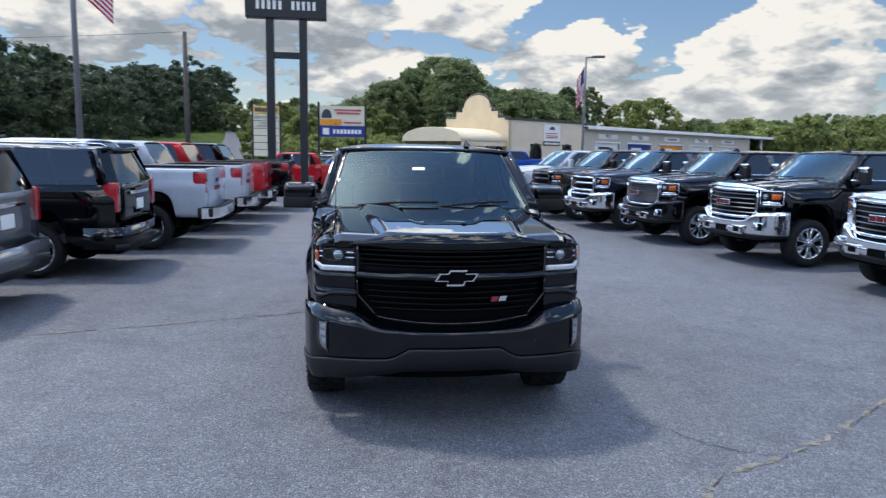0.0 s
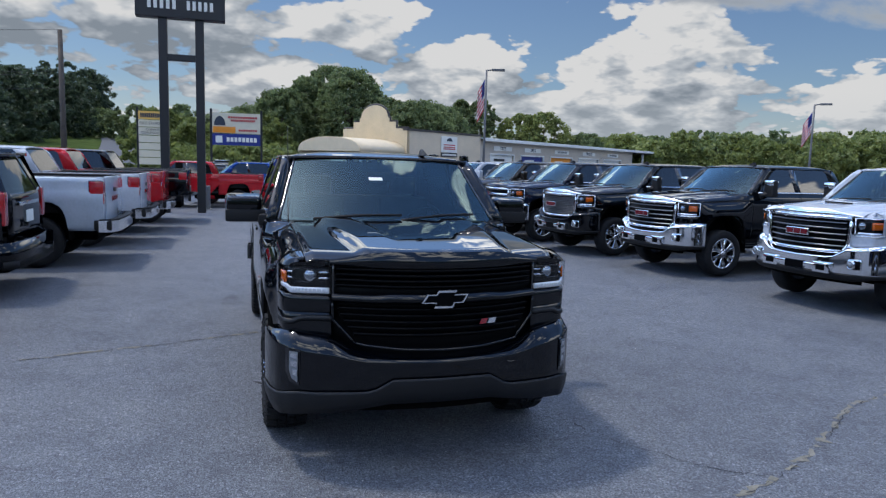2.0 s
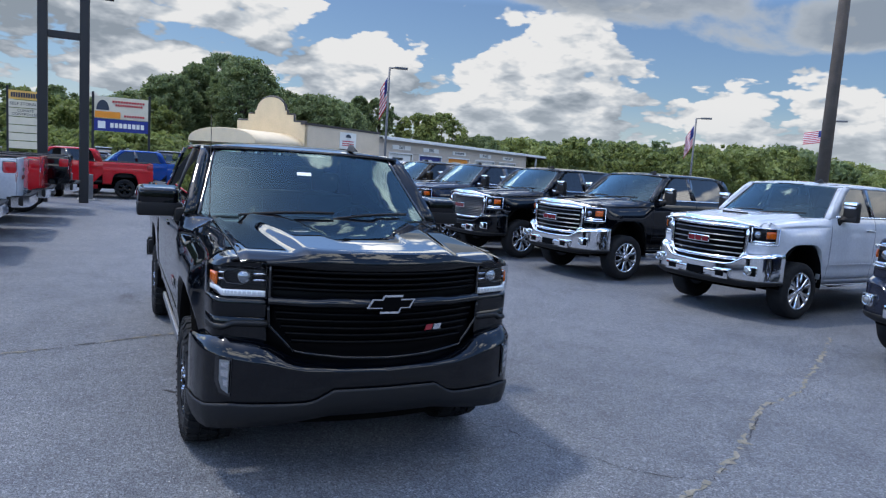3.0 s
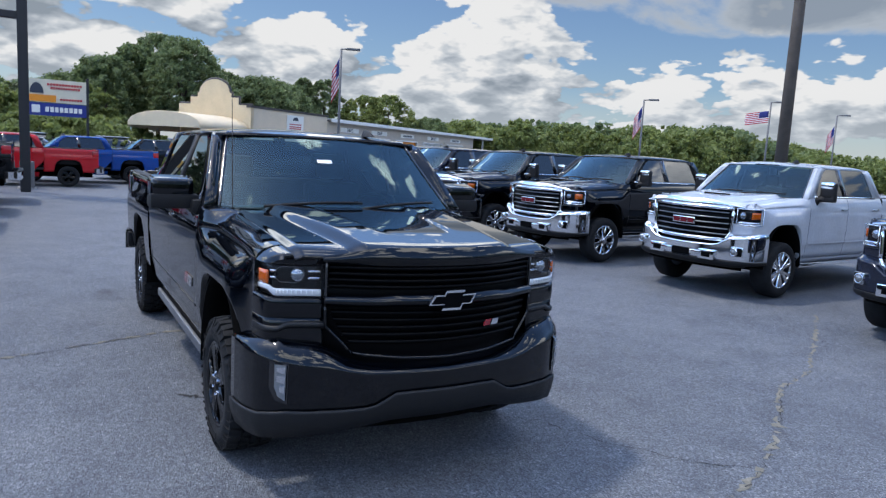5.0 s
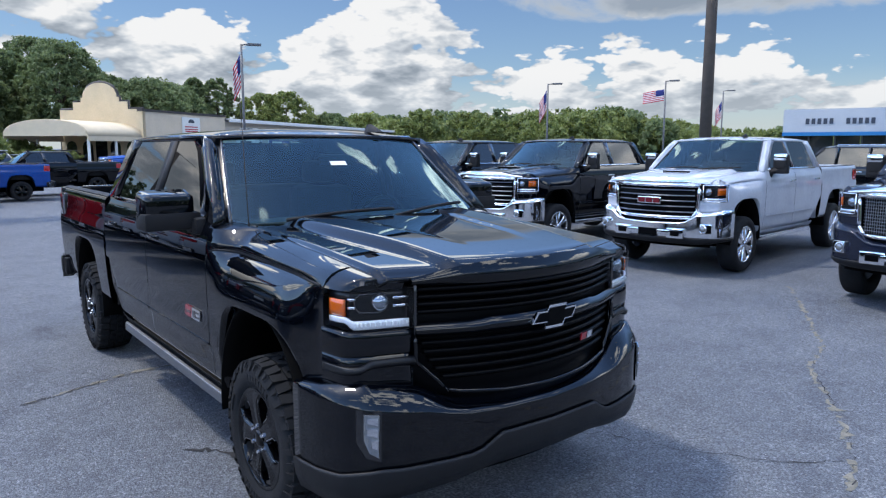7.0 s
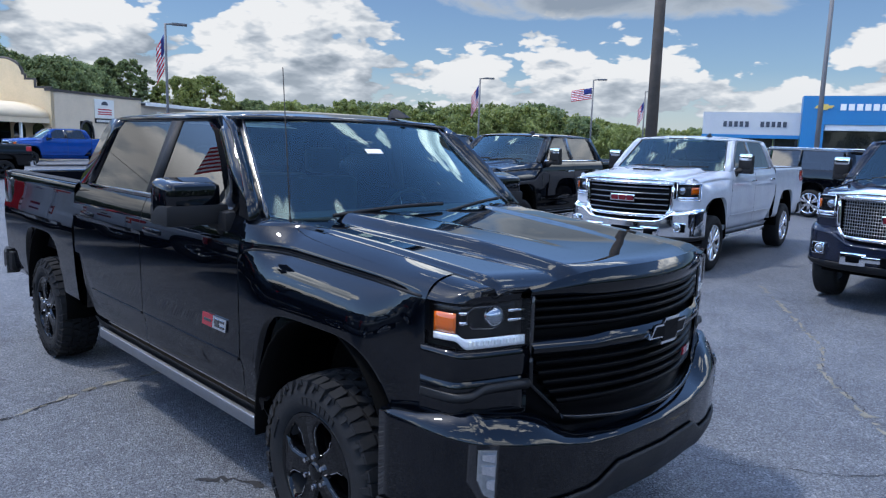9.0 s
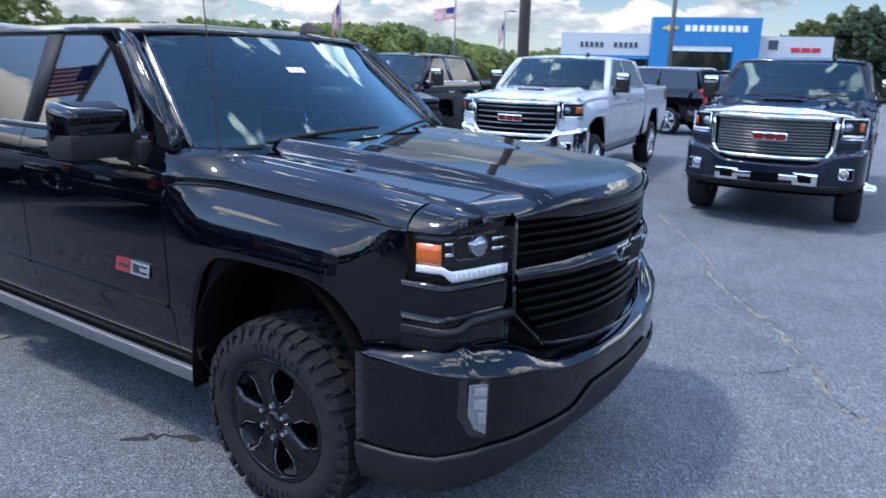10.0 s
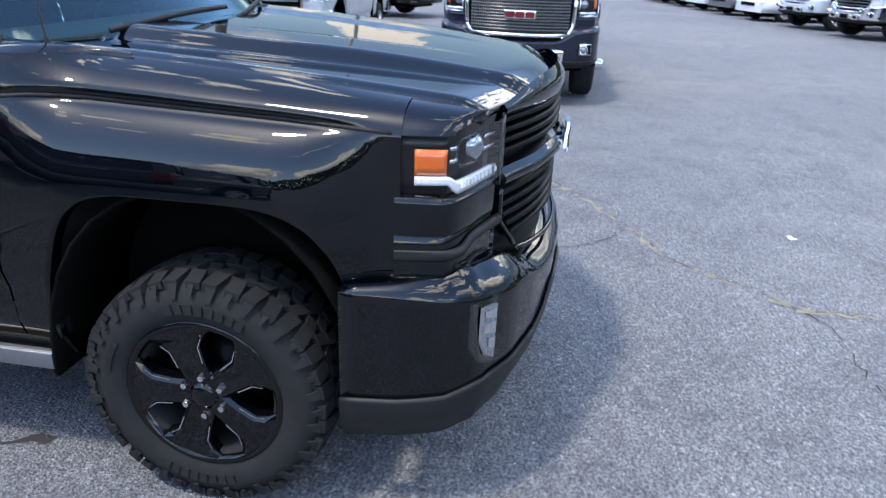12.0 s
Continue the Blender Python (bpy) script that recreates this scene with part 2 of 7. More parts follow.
def asphalt():
    m = bpy.data.materials.new("asphalt")
    m.use_nodes = True
    t = m.node_tree
    L = t.links.new
    b = t.nodes["Principled BSDF"]
    b.inputs["Specular IOR Level"].default_value = 0.35
    co = node(t, "ShaderNodeTexCoord")

    def noise_at(scale, detail=4.0, rough=0.55, warp=0.0):
        n = node(t, "ShaderNodeTexNoise")
        n.inputs["Scale"].default_value, n.inputs["Detail"].default_value = scale, detail
        n.inputs["Roughness"].default_value, n.inputs["Distortion"].default_value = rough, warp
        L(co.outputs["Object"], n.inputs["Vector"])
        return n.outputs[0]

    patches, grit, mid = noise_at(0.16, 5, 0.6, 0.6), noise_at(75, 3, 0.7), noise_at(2.2, 6, 0.65)
    coarse = node(t, "ShaderNodeTexVoronoi", feature="F1")
    coarse.inputs["Scale"].default_value = 64.0
    L(co.outputs["Object"], coarse.inputs["Vector"])
    stones = node(t, "ShaderNodeTexVoronoi", feature="F1")
    stones.inputs["Scale"].default_value = 95.0
    L(co.outputs["Object"], stones.inputs["Vector"])
    base = ramp(t, [(0.25, (0.068, 0.076, 0.092)), (0.5, (0.090, 0.099, 0.116)), (0.75, (0.114, 0.122, 0.136))], patches)
    spots = ramp(t, [(0.30, (0.72, 0.72, 0.74)), (0.5, (1, 1, 1)), (0.72, (1.18, 1.17, 1.14))], mid)
    one = node(t, "ShaderNodeMix", data_type="RGBA", blend_type="MULTIPLY", i_0=1.0)
    L(base.outputs[0], one.inputs[6]), L(spots.outputs[0], one.inputs[7])
    chips = ramp(t, [(0.31, (0.28, 0.28, 0.30)), (0.45, (1, 1, 1)), (0.62, (2.1, 2.06, 1.94))], grit)
    mottle = ramp(t, [(0.32, (0.80, 0.80, 0.82)), (0.5, (1, 1, 1)), (0.68, (1.22, 1.21, 1.19))], noise_at(17, 4, 0.7))
    worn = node(t, "ShaderNodeMix", data_type="RGBA", blend_type="MULTIPLY", i_0=1.0)
    L(one.outputs[2], worn.inputs[6]), L(mottle.outputs[0], worn.inputs[7])
    one = worn
    # pale stones that show through the tar
    peb = node(t, "ShaderNodeTexVoronoi", feature="F1")
    peb.inputs["Scale"].default_value = 38.0
    L(co.outputs["Object"], peb.inputs["Vector"])
    seen = node(t, "ShaderNodeSeparateColor")
    L(peb.outputs["Color"], seen.inputs[0])
    size = node(t, "ShaderNodeMath", operation="MULTIPLY_ADD", i_1=0.75, i_2=-0.56)
    L(seen.outputs[0], size.inputs[0])
    shown = node(t, "ShaderNodeMath", operation="LESS_THAN")
    L(peb.outputs["Distance"], shown.inputs[0]), L(size.outputs[0], shown.inputs[1])
    pale = node(t, "ShaderNodeMix", data_type="RGBA")
    pale.inputs[7].default_value = (0.24, 0.235, 0.22, 1)
    L(shown.outputs[0], pale.inputs[0]), L(one.outputs[2], pale.inputs[6])
    one = pale
    # every stone in the tar has its own tone
    tones = node(t, "ShaderNodeSeparateColor")
    L(coarse.outputs["Color"], tones.inputs[0])
    each = ramp(t, [(0.0, (0.74, 0.74, 0.75)), (0.55, (0.97, 0.97, 0.97)), (0.88, (1.15, 1.15, 1.14)), (1.0, (1.5, 1.5, 1.47))], tones.outputs[0])
    stony = node(t, "ShaderNodeMix", data_type="RGBA", blend_type="MULTIPLY", i_0=1.0)
    L(one.outputs[2], stony.inputs[6]), L(each.outputs[0], stony.inputs[7])
    one = stony
    two = node(t, "ShaderNodeMix", data_type="RGBA", blend_type="MULTIPLY", i_0=0.9)
    L(one.outputs[2], two.inputs[6]), L(chips.outputs[0], two.inputs[7])
    # dark tar-like drips and old oil
    oil = ramp(t, [(0.70, (1, 1, 1)), (0.80, (0.62, 0.62, 0.64))], noise_at(0.55, 3, 0.5, 1.2))
    three = node(t, "ShaderNodeMix", data_type="RGBA", blend_type="MULTIPLY", i_0=1.0)
    L(two.outputs[2], three.inputs[6]), L(oil.outputs[0], three.inputs[7])
    L(three.outputs[2], b.inputs["Base Color"])
    rr = node(t, "ShaderNodeMath", operation="MULTIPLY_ADD", i_1=0.25, i_2=0.62)
    L(mid, rr.inputs[0]), L(rr.outputs[0], b.inputs["Roughness"])
    hsum = node(t, "ShaderNodeMath", operation="MULTIPLY_ADD", i_1=0.8)
    L(stones.outputs["Distance"], hsum.inputs[0]), L(grit, hsum.inputs[2])
    bp = node(t, "ShaderNodeBump")
    bp.inputs["Strength"].default_value, bp.inputs["Distance"].default_value = 0.7, 0.013
    L(hsum.outputs[0], bp.inputs["Height"]), L(bp.outputs[0], b.inputs["Normal"])
    return m


def foliage(name, lo, hi):
    """Leaves: each clump of leaves has its own green, and light shines through."""
    m = bpy.data.materials.new(name)
    m.use_nodes = True
    t = m.node_tree
    L = t.links.new
    b = t.nodes["Principled BSDF"]
    geo = node(t, "ShaderNodeNewGeometry")
    co = node(t, "ShaderNodeTexCoord")
    n = node(t, "ShaderNodeTexNoise")
    n.inputs["Scale"].default_value = 0.35
    L(co.outputs["Object"], n.inputs["Vector"])
    mixed = node(t, "ShaderNodeMix", data_type="FLOAT", i_0=0.55)
    L(geo.outputs["Random Per Island"], mixed.inputs[2]), L(n.outputs[0], mixed.inputs[3])
    r = ramp(t, [(0.2, lo), (0.8, hi)], mixed.outputs[0])
    L(r.outputs[0], b.inputs["Base Color"])
    b.inputs["Roughness"].default_value = 0.6
    tr = node(t, "ShaderNodeBsdfTranslucent")
    L(r.outputs[0], tr.inputs[0])
    mix = node(t, "ShaderNodeMixShader", i_0=0.48)
    L(b.outputs[0], mix.inputs[1]), L(tr.outputs[0], mix.inputs[2])
    L(mix.outputs[0], t.nodes["Material Output"].inputs[0])
    return m


BLACK = paint("black_paint", (0.0008, 0.0013, 0.0026))
DARKBLUE = paint("dark_blue_paint", (0.006, 0.009, 0.020))
BRONZE = paint("dark_bronze_paint", (0.020, 0.016, 0.012))
WHITE = paint("white_paint", (0.42, 0.45, 0.50))
SILVER = paint("silver_paint", (0.42, 0.48, 0.56), 0.4)
GRAY = paint("gray_paint", (0.10, 0.11, 0.125), 0.4)
RED = paint("red_paint", (0.42, 0.012, 0.018))
BLUE = paint("blue_paint", (0.004, 0.050, 0.25))
MATTE = material("matte_black_plastic", (0.010, 0.010, 0.011), 0.6, var=0.2, bump=0.08, bump_scale=400, spec=0.25)
VALANCE = material("grey_textured_plastic", (0.0062, 0.0067, 0.0080), 0.5, spec=0.35, var=0.15, bump=0.1, bump_scale=500)
GLOSSB = material("gloss_black_trim", (0.004, 0.004, 0.005), 0.12, coat=1.0, var=0.1)
GRILLB = material("dull_black_grille", (0.0012, 0.0014, 0.0020), 0.32, var=0.1, spec=0.07)
LINER = material("wheel_well_liner", (0.003, 0.003, 0.003), 0.95, var=0.3, spec=0.05)
CHROME = material("chrome", (0.80, 0.82, 0.85), 0.06, metal=1.0, var=0.04)
GRILLMETAL = material("dulled_chrome", (0.22, 0.23, 0.25), 0.30, metal=1.0, var=0.12, scale=30)
ALU = material("brushed_aluminium", (0.78, 0.79, 0.81), 0.38, metal=1.0, var=0.12, scale=20)
STEPGREY = material("satin_grey_metal", (0.20, 0.21, 0.23), 0.42, metal=0.8, var=0.12, scale=12)
SATIN = material("satin_silver_wheel", (0.74, 0.76, 0.79), 0.10, metal=1.0, var=0.08)
RUBBER = material("tyre_rubber", (0.0125, 0.0132, 0.0148), 0.8, var=0.3, scale=14, bump=0.2, bump_scale=220, spec=0.2)
RIMBLACK = material("gloss_black_wheel", (0.0016, 0.0018, 0.0024), 0.3, coat=0.8, var=0.05, spec=0.0)
MACHINED = material("bare_metal_edge", (0.66, 0.67, 0.70), 0.2, metal=1.0, var=0.08)
AMBER = material("amber_lens", (0.62, 0.105, 0.003), 0.12, coat=1.0, var=0.15, scale=60)
REDLENS = material("red_lens", (0.36, 0.006, 0.012), 0.12, coat=1.0, var=0.2, scale=40)
CLEARLENS = material("clear_lamp_plastic", (0.86, 0.88, 0.90), 0.16, metal=0.25, var=0.2, scale=120, coat=1.0)
PROJECTOR = material("projector_glass", (0.30, 0.33, 0.36), 0.06, metal=0.85, coat=1.0, var=0.2, scale=60)
FOGLENS = material("fog_lamp_glass", (0.22, 0.235, 0.25), 0.14, metal=0.6, coat=1.0, var=0.3, scale=90)
HOUSING = material("lamp_housing", (0.003, 0.0033, 0.0042), 0.3, var=0.2, coat=0.2, spec=0.2)
BADGE_RED = material("red_badge", (0.24, 0.012, 0.020), 0.25, var=0.1, coat=0.6)
EMBLEM_RED = material("dark_red_emblem", (0.11, 0.008, 0.014), 0.25, var=0.1, coat=0.6)
CABIN = material("grey_cabin_trim", (0.030, 0.032, 0.036), 0.7, var=0.3)
SEATS = material("grey_seat_cloth", (0.050, 0.052, 0.058), 0.85, var=0.25)
PAPER = material("white_sticker", (0.75, 0.77, 0.74), 0.6, var=0.1)
SHIELD = glass("windshield_glass", (0.30, 0.50, 0.54), dark=0.30, sheen=(0.70, 0.95, 1.0))
TINTED = glass("tinted_window_glass", (0.05, 0.055, 0.06), dark=0.25)
LENSGLASS = glass("headlight_lens", (0.92, 0.93, 0.95), dark=-0.3)
ASPHALT = asphalt()

# ---------------------------------------------------------------- mesh helpers
def thing(name, m, label, category, group="", kind=""):
    ob = new(name)
    ob.empty_display_size = 0.2
    ob.matrix_world = m
    return tagged(ob, label, category, group, kind)


def mesh_part(name, verts, faces, mat, parent=None, label="", smooth=True, thick=0.0):
    me = bpy.data.meshes.new(name)
    me.from_pydata([tuple(map(float, v)) for v in verts], [], faces)
    me.materials.append(mat)
    if smooth:
        me.polygons.foreach_set("use_smooth", [True] * len(me.polygons))
    me.update()
    ob = new(name, me)
    ob.parent = parent
    if label:
        ob["label"] = label
    if thick:
        so = ob.modifiers.new("thickness", "SOLIDIFY")
        so.thickness, so.offset = thick, -1
    return ob


def part(name, bm, mat, parent=None, label="", smooth=False):
    """Links a bmesh as one mesh object under a thing or a part."""
    me = bpy.data.meshes.new(name)
    bm.to_mesh(me)
    bm.free()
    me.materials.append(mat)
    if smooth:
        me.polygons.foreach_set("use_smooth", [True] * len(me.polygons))
        me.set_sharp_from_angle(angle=radians(38))
    ob = new(name, me)
    ob.parent = parent
    if label:
        ob["label"] = label
    return ob


def grid(fn, us, vs, flip=False):
    """A sheet of quads through fn(u, v)."""
    V = [fn(u, v) for u in us for v in vs]
    n = len(vs)
    F = []
    for i in range(len(us) - 1):
        for j in range(n - 1):
            q = (i * n + j, i * n + j + 1, (i + 1) * n + j + 1, (i + 1) * n + j)
            F.append(q[::-1] if flip else q)
    return V, F


def steps(a, b, n):
    return [a + (b - a) * i / n for i in range(n + 1)]


def joined(*sheets):
    V, F = [], []
    for v, f in sheets:
        k = len(V)
        V += list(v)
        F += [tuple(i + k for i in q) for q in f]
    return V, F


def mirrored(sheet):
    v, f = sheet
    return [(-p[0], p[1], p[2]) for p in v], [tuple(q[::-1]) for q in f]


def box_bm(x0, x1, y0, y1, z0, z1, bevel=0.0, bm=None, segments=2, m=None):
    bm = bm or bmesh.new()
    made = bmesh.ops.create_cube(bm, size=1.0, matrix=Matrix.LocRotScale(((x0 + x1) / 2, (y0 + y1) / 2, (z0 + z1) / 2), None, (x1 - x0, y1 - y0, z1 - z0)))
    vs = made["verts"]
    if bevel:
        es = list({e for v in vs for e in v.link_edges})
        out = bmesh.ops.bevel(bm, geom=es, offset=bevel, segments=segments, affect="EDGES", profile=0.6)
        vs = list({v for f in out["faces"] for v in f.verts} | {v for v in vs if v.is_valid})
    if m is not None:
        bmesh.ops.transform(bm, matrix=m, verts=[v for v in vs if v.is_valid])
    return bm


def bar_sheet(path, section, closed=True):
    """A bar: section [(a, b)] swept along path [(x, y, z)], a across in the horizontal, b upwards."""
    V, F = [], []
    n = len(section)
    for i, p in enumerate(path):
        q0, q1 = Vector(path[max(0, i - 1)]), Vector(path[min(len(path) - 1, i + 1)])
        d = (q1 - q0).normalized()
        side = Vector((d.y, -d.x, 0))
        side = side.normalized() if side.length > 1e-4 else Vector((1, 0, 0))
        up = side.cross(d) * 1.0
        if up.z < 0:
            up = -up
        for a, b in section:
            V.append(tuple(Vector(p) + side * a + up * b))
    for i in range(len(path) - 1):
        for j in range(n if closed else n - 1):
            k = (j + 1) % n
            F.append((i * n + j, i * n + k, (i + 1) * n + k, (i + 1) * n + j))
    if closed:
        F.append(tuple(range(n))[::-1])
        F.append(tuple((len(path) - 1) * n + j for j in range(n)))
    return V, F


def tube_sheet(path, r, n=8):
    V, F = [], []
    for i, p in enumerate(path):
        q0, q1 = Vector(path[max(0, i - 1)]), Vector(path[min(len(path) - 1, i + 1)])
        d = (q1 - q0).normalized()
        a = d.orthogonal().normalized()
        b = d.cross(a)
        rr = r[i] if isinstance(r, (list, tuple)) else r
        for j in range(n):
            w = 2 * math.pi * j / n
            V.append(tuple(Vector(p) + (a * math.cos(w) + b * math.sin(w)) * rr))
    for i in range(len(path) - 1):
        for j in range(n):
            k = (j + 1) % n
            F.append((i * n + j, i * n + k, (i + 1) * n + k, (i + 1) * n + j))
    F.append(tuple(range(n))[::-1])
    F.append(tuple((len(path) - 1) * n + j for j in range(n)))
    return V, F


def lathe_x(profile, n=48, closed=False):
    """A shape turned about the x axis; profile [(x, radius)]."""
    V, F = [], []
    k = len(profile)
    for i in range(n):
        w = 2 * math.pi * i / n
        for x, r in profile:
            V.append((x, r * math.cos(w), r * math.sin(w)))
    for i in range(n):
        a, b = i * k, ((i + 1) % n) * k
        for j in range(k if closed else k - 1):
            l = (j + 1) % k
            F.append((a + j, b + j, b + l, a + l))
    return V, F


def plate_sheet(outline, thick, place):
    """A flat plate of an outline [(u, v)], thick deep, brought to its place by place(u, v, depth)."""
    n = len(outline)
    V = [place(u, v, 0.0) for u, v in outline] + [place(u, v, thick) for u, v in outline]
    F = [tuple(range(n)), tuple(range(2 * n - 1, n - 1, -1))]
    F += [(i, (i + 1) % n + 0, (i + 1) % n + n, i + n) for i in range(n)]
    F = [F[0][::-1], F[1][::-1]] + F[2:]
    return V, F


def lerp_table(table, at):
    return float(np.interp(at, [p[0] for p in table], [p[1] for p in table]))


def smooth01(x):
    x = min(1.0, max(0.0, x))
    return x * x * (3 - 2 * x)

# ---------------------------------------------------------------- wheels
def wheel(parent, x, y, z, r, rim_r, width, side, style, name="wheel", fine=False, phase=-math.pi / 2):
    """A wheel on its axle at (x, y, z); side is -1 or 1, the way its face looks. Turned by nothing: it stands."""
    hub = new(name)
    hub.parent = parent
    hub.empty_display_size = 0.1
    hub.location = (x, y, z)
    if side < 0:
        hub.rotation_euler = (0, 0, math.pi)
    # faces +x; outer side plane at x=0, inner at -width
    n = 72 if fine else 36
    w = width
    prof = [(-0.012, rim_r + 0.004), (0.004, rim_r + 0.022), (0.008, rim_r + 0.5 * (r - rim_r)), (-0.004, r - 0.05), (-0.018, r - 0.030), (-0.035, r - 0.021),
            (-w / 2, r - 0.017), (-w + 0.035, r - 0.021), (-w + 0.01, r - 0.04), (-w, rim_r + 0.5 * (r - rim_r)), (-w + 0.02, rim_r), (-w + 0.03, rim_r - 0.03), (-0.03, rim_r - 0.03)]
    tyre = mesh_part("tyre", *lathe_x(prof, n, True), RUBBER, hub, "black all-terrain tyre with deep tread blocks" if fine else "")
    if fine:
        bm = bmesh.new()
        rows = [(-0.006, -0.072, 40, 0.0), (-0.082, -0.130, 44, 0.5), (-0.138, -0.186, 44, 0.0), (-0.196, -w + 0.006, 40, 0.5)]
        for x1, x0, count, shift in rows:
            for i in range(count):
                a = 2 * math.pi * (i + shift) / count
                half = math.pi / count * (0.74 if count == 40 else 0.70)
                skew = 0.03 if i % 2 else -0.02
                vs = []
                for rad in (r - 0.024, r + (0.001 if (i % 2) else -0.001)):
                    for xx, sgn in ((x0, -1), (x1, 1)):
                        for da in (-half, half):
                            ang = a + da + skew * sgn * (1.0 if count == 44 else 0.5)
                            rr = rad - (0.010 if (xx > -0.01 or xx < -w + 0.01) else 0)
                            vs.append(bm.verts.new((xx, rr * math.cos(ang), rr * math.sin(ang))))
                i0 = vs
                for q in ((0, 1, 3, 2), (4, 6, 7, 5), (0, 4, 5, 1), (2, 3, 7, 6), (0, 2, 6, 4), (1, 5, 7, 3)):
                    bm.faces.new([i0[k] for k in q])
        # shoulder ribs that run down the sidewall
        for i in range(40):
            a = 2 * math.pi * i / 40
            half = math.pi / 40 * (0.42 if i % 2 else 0.25)
            inner = r - (0.062 if i % 2 else 0.05)
            vs = []
            for xx in (0.004, 0.0125):
                for rad, k in ((inner, 0.8), (r - 0.020, 1.25)):
                    for da in (-half, half):
                        off = -0.016 if rad > r - 0.03 else 0.0
                        vs.append(bm.verts.new((xx + off, rad * math.cos(a + da * k), rad * math.sin(a + da * k))))
            for q in ((0, 1, 3, 2), (4, 6, 7, 5), (0, 4, 5, 1), (2, 3, 7, 6), (0, 2, 6, 4), (1, 5, 7, 3)):
                bm.faces.new([vs[k] for k in q])
        bmesh.ops.recalc_face_normals(bm, faces=bm.faces)
        part("tread", bm, RUBBER, hub)
        # raised maker's lettering, as plain bars
        bm = bmesh.new()
        mid = rim_r + 0.056
        for start, count in ((radians(62), 8), (radians(242), 8), (radians(150), 5)):
            for i in range(count):
                a = start + i * 0.105 if count == 8 else start + i * 0.07
                h = 0.016 if count == 8 else 0.008
                m = Matrix.Rotation(a, 4, "X") @ Matrix.Translation((0.0085, mid, 0))
                box_bm(-0.003, 0.003, -h, h, -0.012, 0.012, bm=bm, m=m)
        part("sidewall_relief", bm, RUBBER, hub)["kind"] = "stuff"
    dark = style == "black"
    face = RIMBLACK if dark else SATIN
    barrel = [(-0.008, rim_r + 0.006), (-0.002, rim_r - 0.004), (-0.012, rim_r - 0.016), (-0.05, rim_r - 0.026), (-w + 0.05, rim_r - 0.03), (-w + 0.03, rim_r - 0.09), (-w + 0.02, 0.05)]
    rim = mesh_part("rim", *lathe_x(barrel, n), RIMBLACK if dark else SATIN, hub, "gloss black five-spoke alloy wheel" if dark else "polished alloy wheel")
    bm = bmesh.new()
    count = 5 if dark else 6
    for i in range(count):
        m = Matrix.Rotation(phase + 2 * math.pi * i / count, 4, "X")
        if dark:
            # one broad spoke that flares at the lip
            lanes = [(0, [(0.040, 0.046, -0.012), (0.075, 0.046, -0.010), (0.105, 0.047, -0.008), (0.165, 0.054, -0.008), (0.195, 0.080, -0.010), (0.216, 0.128, -0.012), (rim_r - 0.008, 0.150, -0.012)])]
        else:
            # split towards the lip
            lanes = [(sgn, [(rad, 0.026 * (0.75 + 0.5 * rad / rim_r), xx) for rad, xx in ((0.045, -0.014), (0.10, -0.020), (0.17, -0.014), (rim_r - 0.012, -0.012))]) for sgn in (-1, 1)]
        for sgn, pts in lanes:
            sec = []
            for rad, half, xx in pts:
                c = sgn * lerp_table([(0.045, 0.004), (0.10, 0.012), (0.17, 0.030), (0.25, 0.052)], rad)
                sec.append([(xx - 0.045, rad, c - half), (xx - 0.006, rad, c - half), (xx + 0.004, rad, c - half * 0.72), (xx + (0.000 if dark else 0.004), rad, c), (xx + 0.004, rad, c + half * 0.72), (xx - 0.006, rad, c + half), (xx - 0.045, rad, c + half)])
            rows = [[bm.verts.new(m @ Vector(p)) for p in s] for s in sec]
            for r0, r1 in zip(rows, rows[1:]):
                for j in range(6):
                    bm.faces.new((r0[j], r0[j + 1], r1[j + 1], r1[j]))
    bmesh.ops.recalc_face_normals(bm, faces=bm.faces)
    part("spokes", bm, face, hub, smooth=not dark)
    cap = [(-0.06, 0.088), (-0.022, 0.085), (-0.016, 0.078), (-0.020, 0.045), (-0.004, 0.040), (0.002, 0.032), (0.003, 0.0)]
    mesh_part("hub_cap", *lathe_x(cap, 28), face, hub)
    if dark and fine:
        bm = bmesh.new()
        for i in range(5):
            m = Matrix.Rotation(phase + 2 * math.pi * i / 5, 4, "X")
            for sgn in (-1, 1):
                for (r0, c0), (r1, c1) in (((0.108, 0.043), (0.162, 0.049)), ((0.162, 0.049), (0.188, 0.070))):
                    vs = []
                    for xx in (-0.018, -0.0085):
                        for rad, c in ((r0, c0), (r1, c1)):
                            for d in (-0.0016, 0.0016):
                                vs.append(bm.verts.new(m @ Vector((xx, rad, sgn * (c + d)))))
                    for q in ((0, 1, 3, 2), (4, 6, 7, 5), (0, 4, 5, 1), (2, 3, 7, 6), (0, 2, 6, 4), (1, 5, 7, 3)):
                        bm.faces.new([vs[k] for k in q])
        bmesh.ops.recalc_face_normals(bm, faces=bm.faces)
        part("milled_edges", bm, MACHINED, hub)["kind"] = "stuff"
    if fine:
        nut = None
        for i in range(6):
            a = math.pi / 6 + i * math.pi / 3
            if nut is None:
                bm = bmesh.new()
                bmesh.ops.create_cone(bm, cap_ends=True, segments=6, radius1=0.0125, radius2=0.010, depth=0.016, matrix=Matrix.Rotation(math.pi / 2, 4, "Y"))
                nut = part("lug_nut", bm, MACHINED, hub)
                ob = nut
            else:
                ob = new("lug_nut", nut.data)
                ob.parent = hub
            ob.location = (-0.004, 0.067 * math.cos(a), 0.067 * math.sin(a))
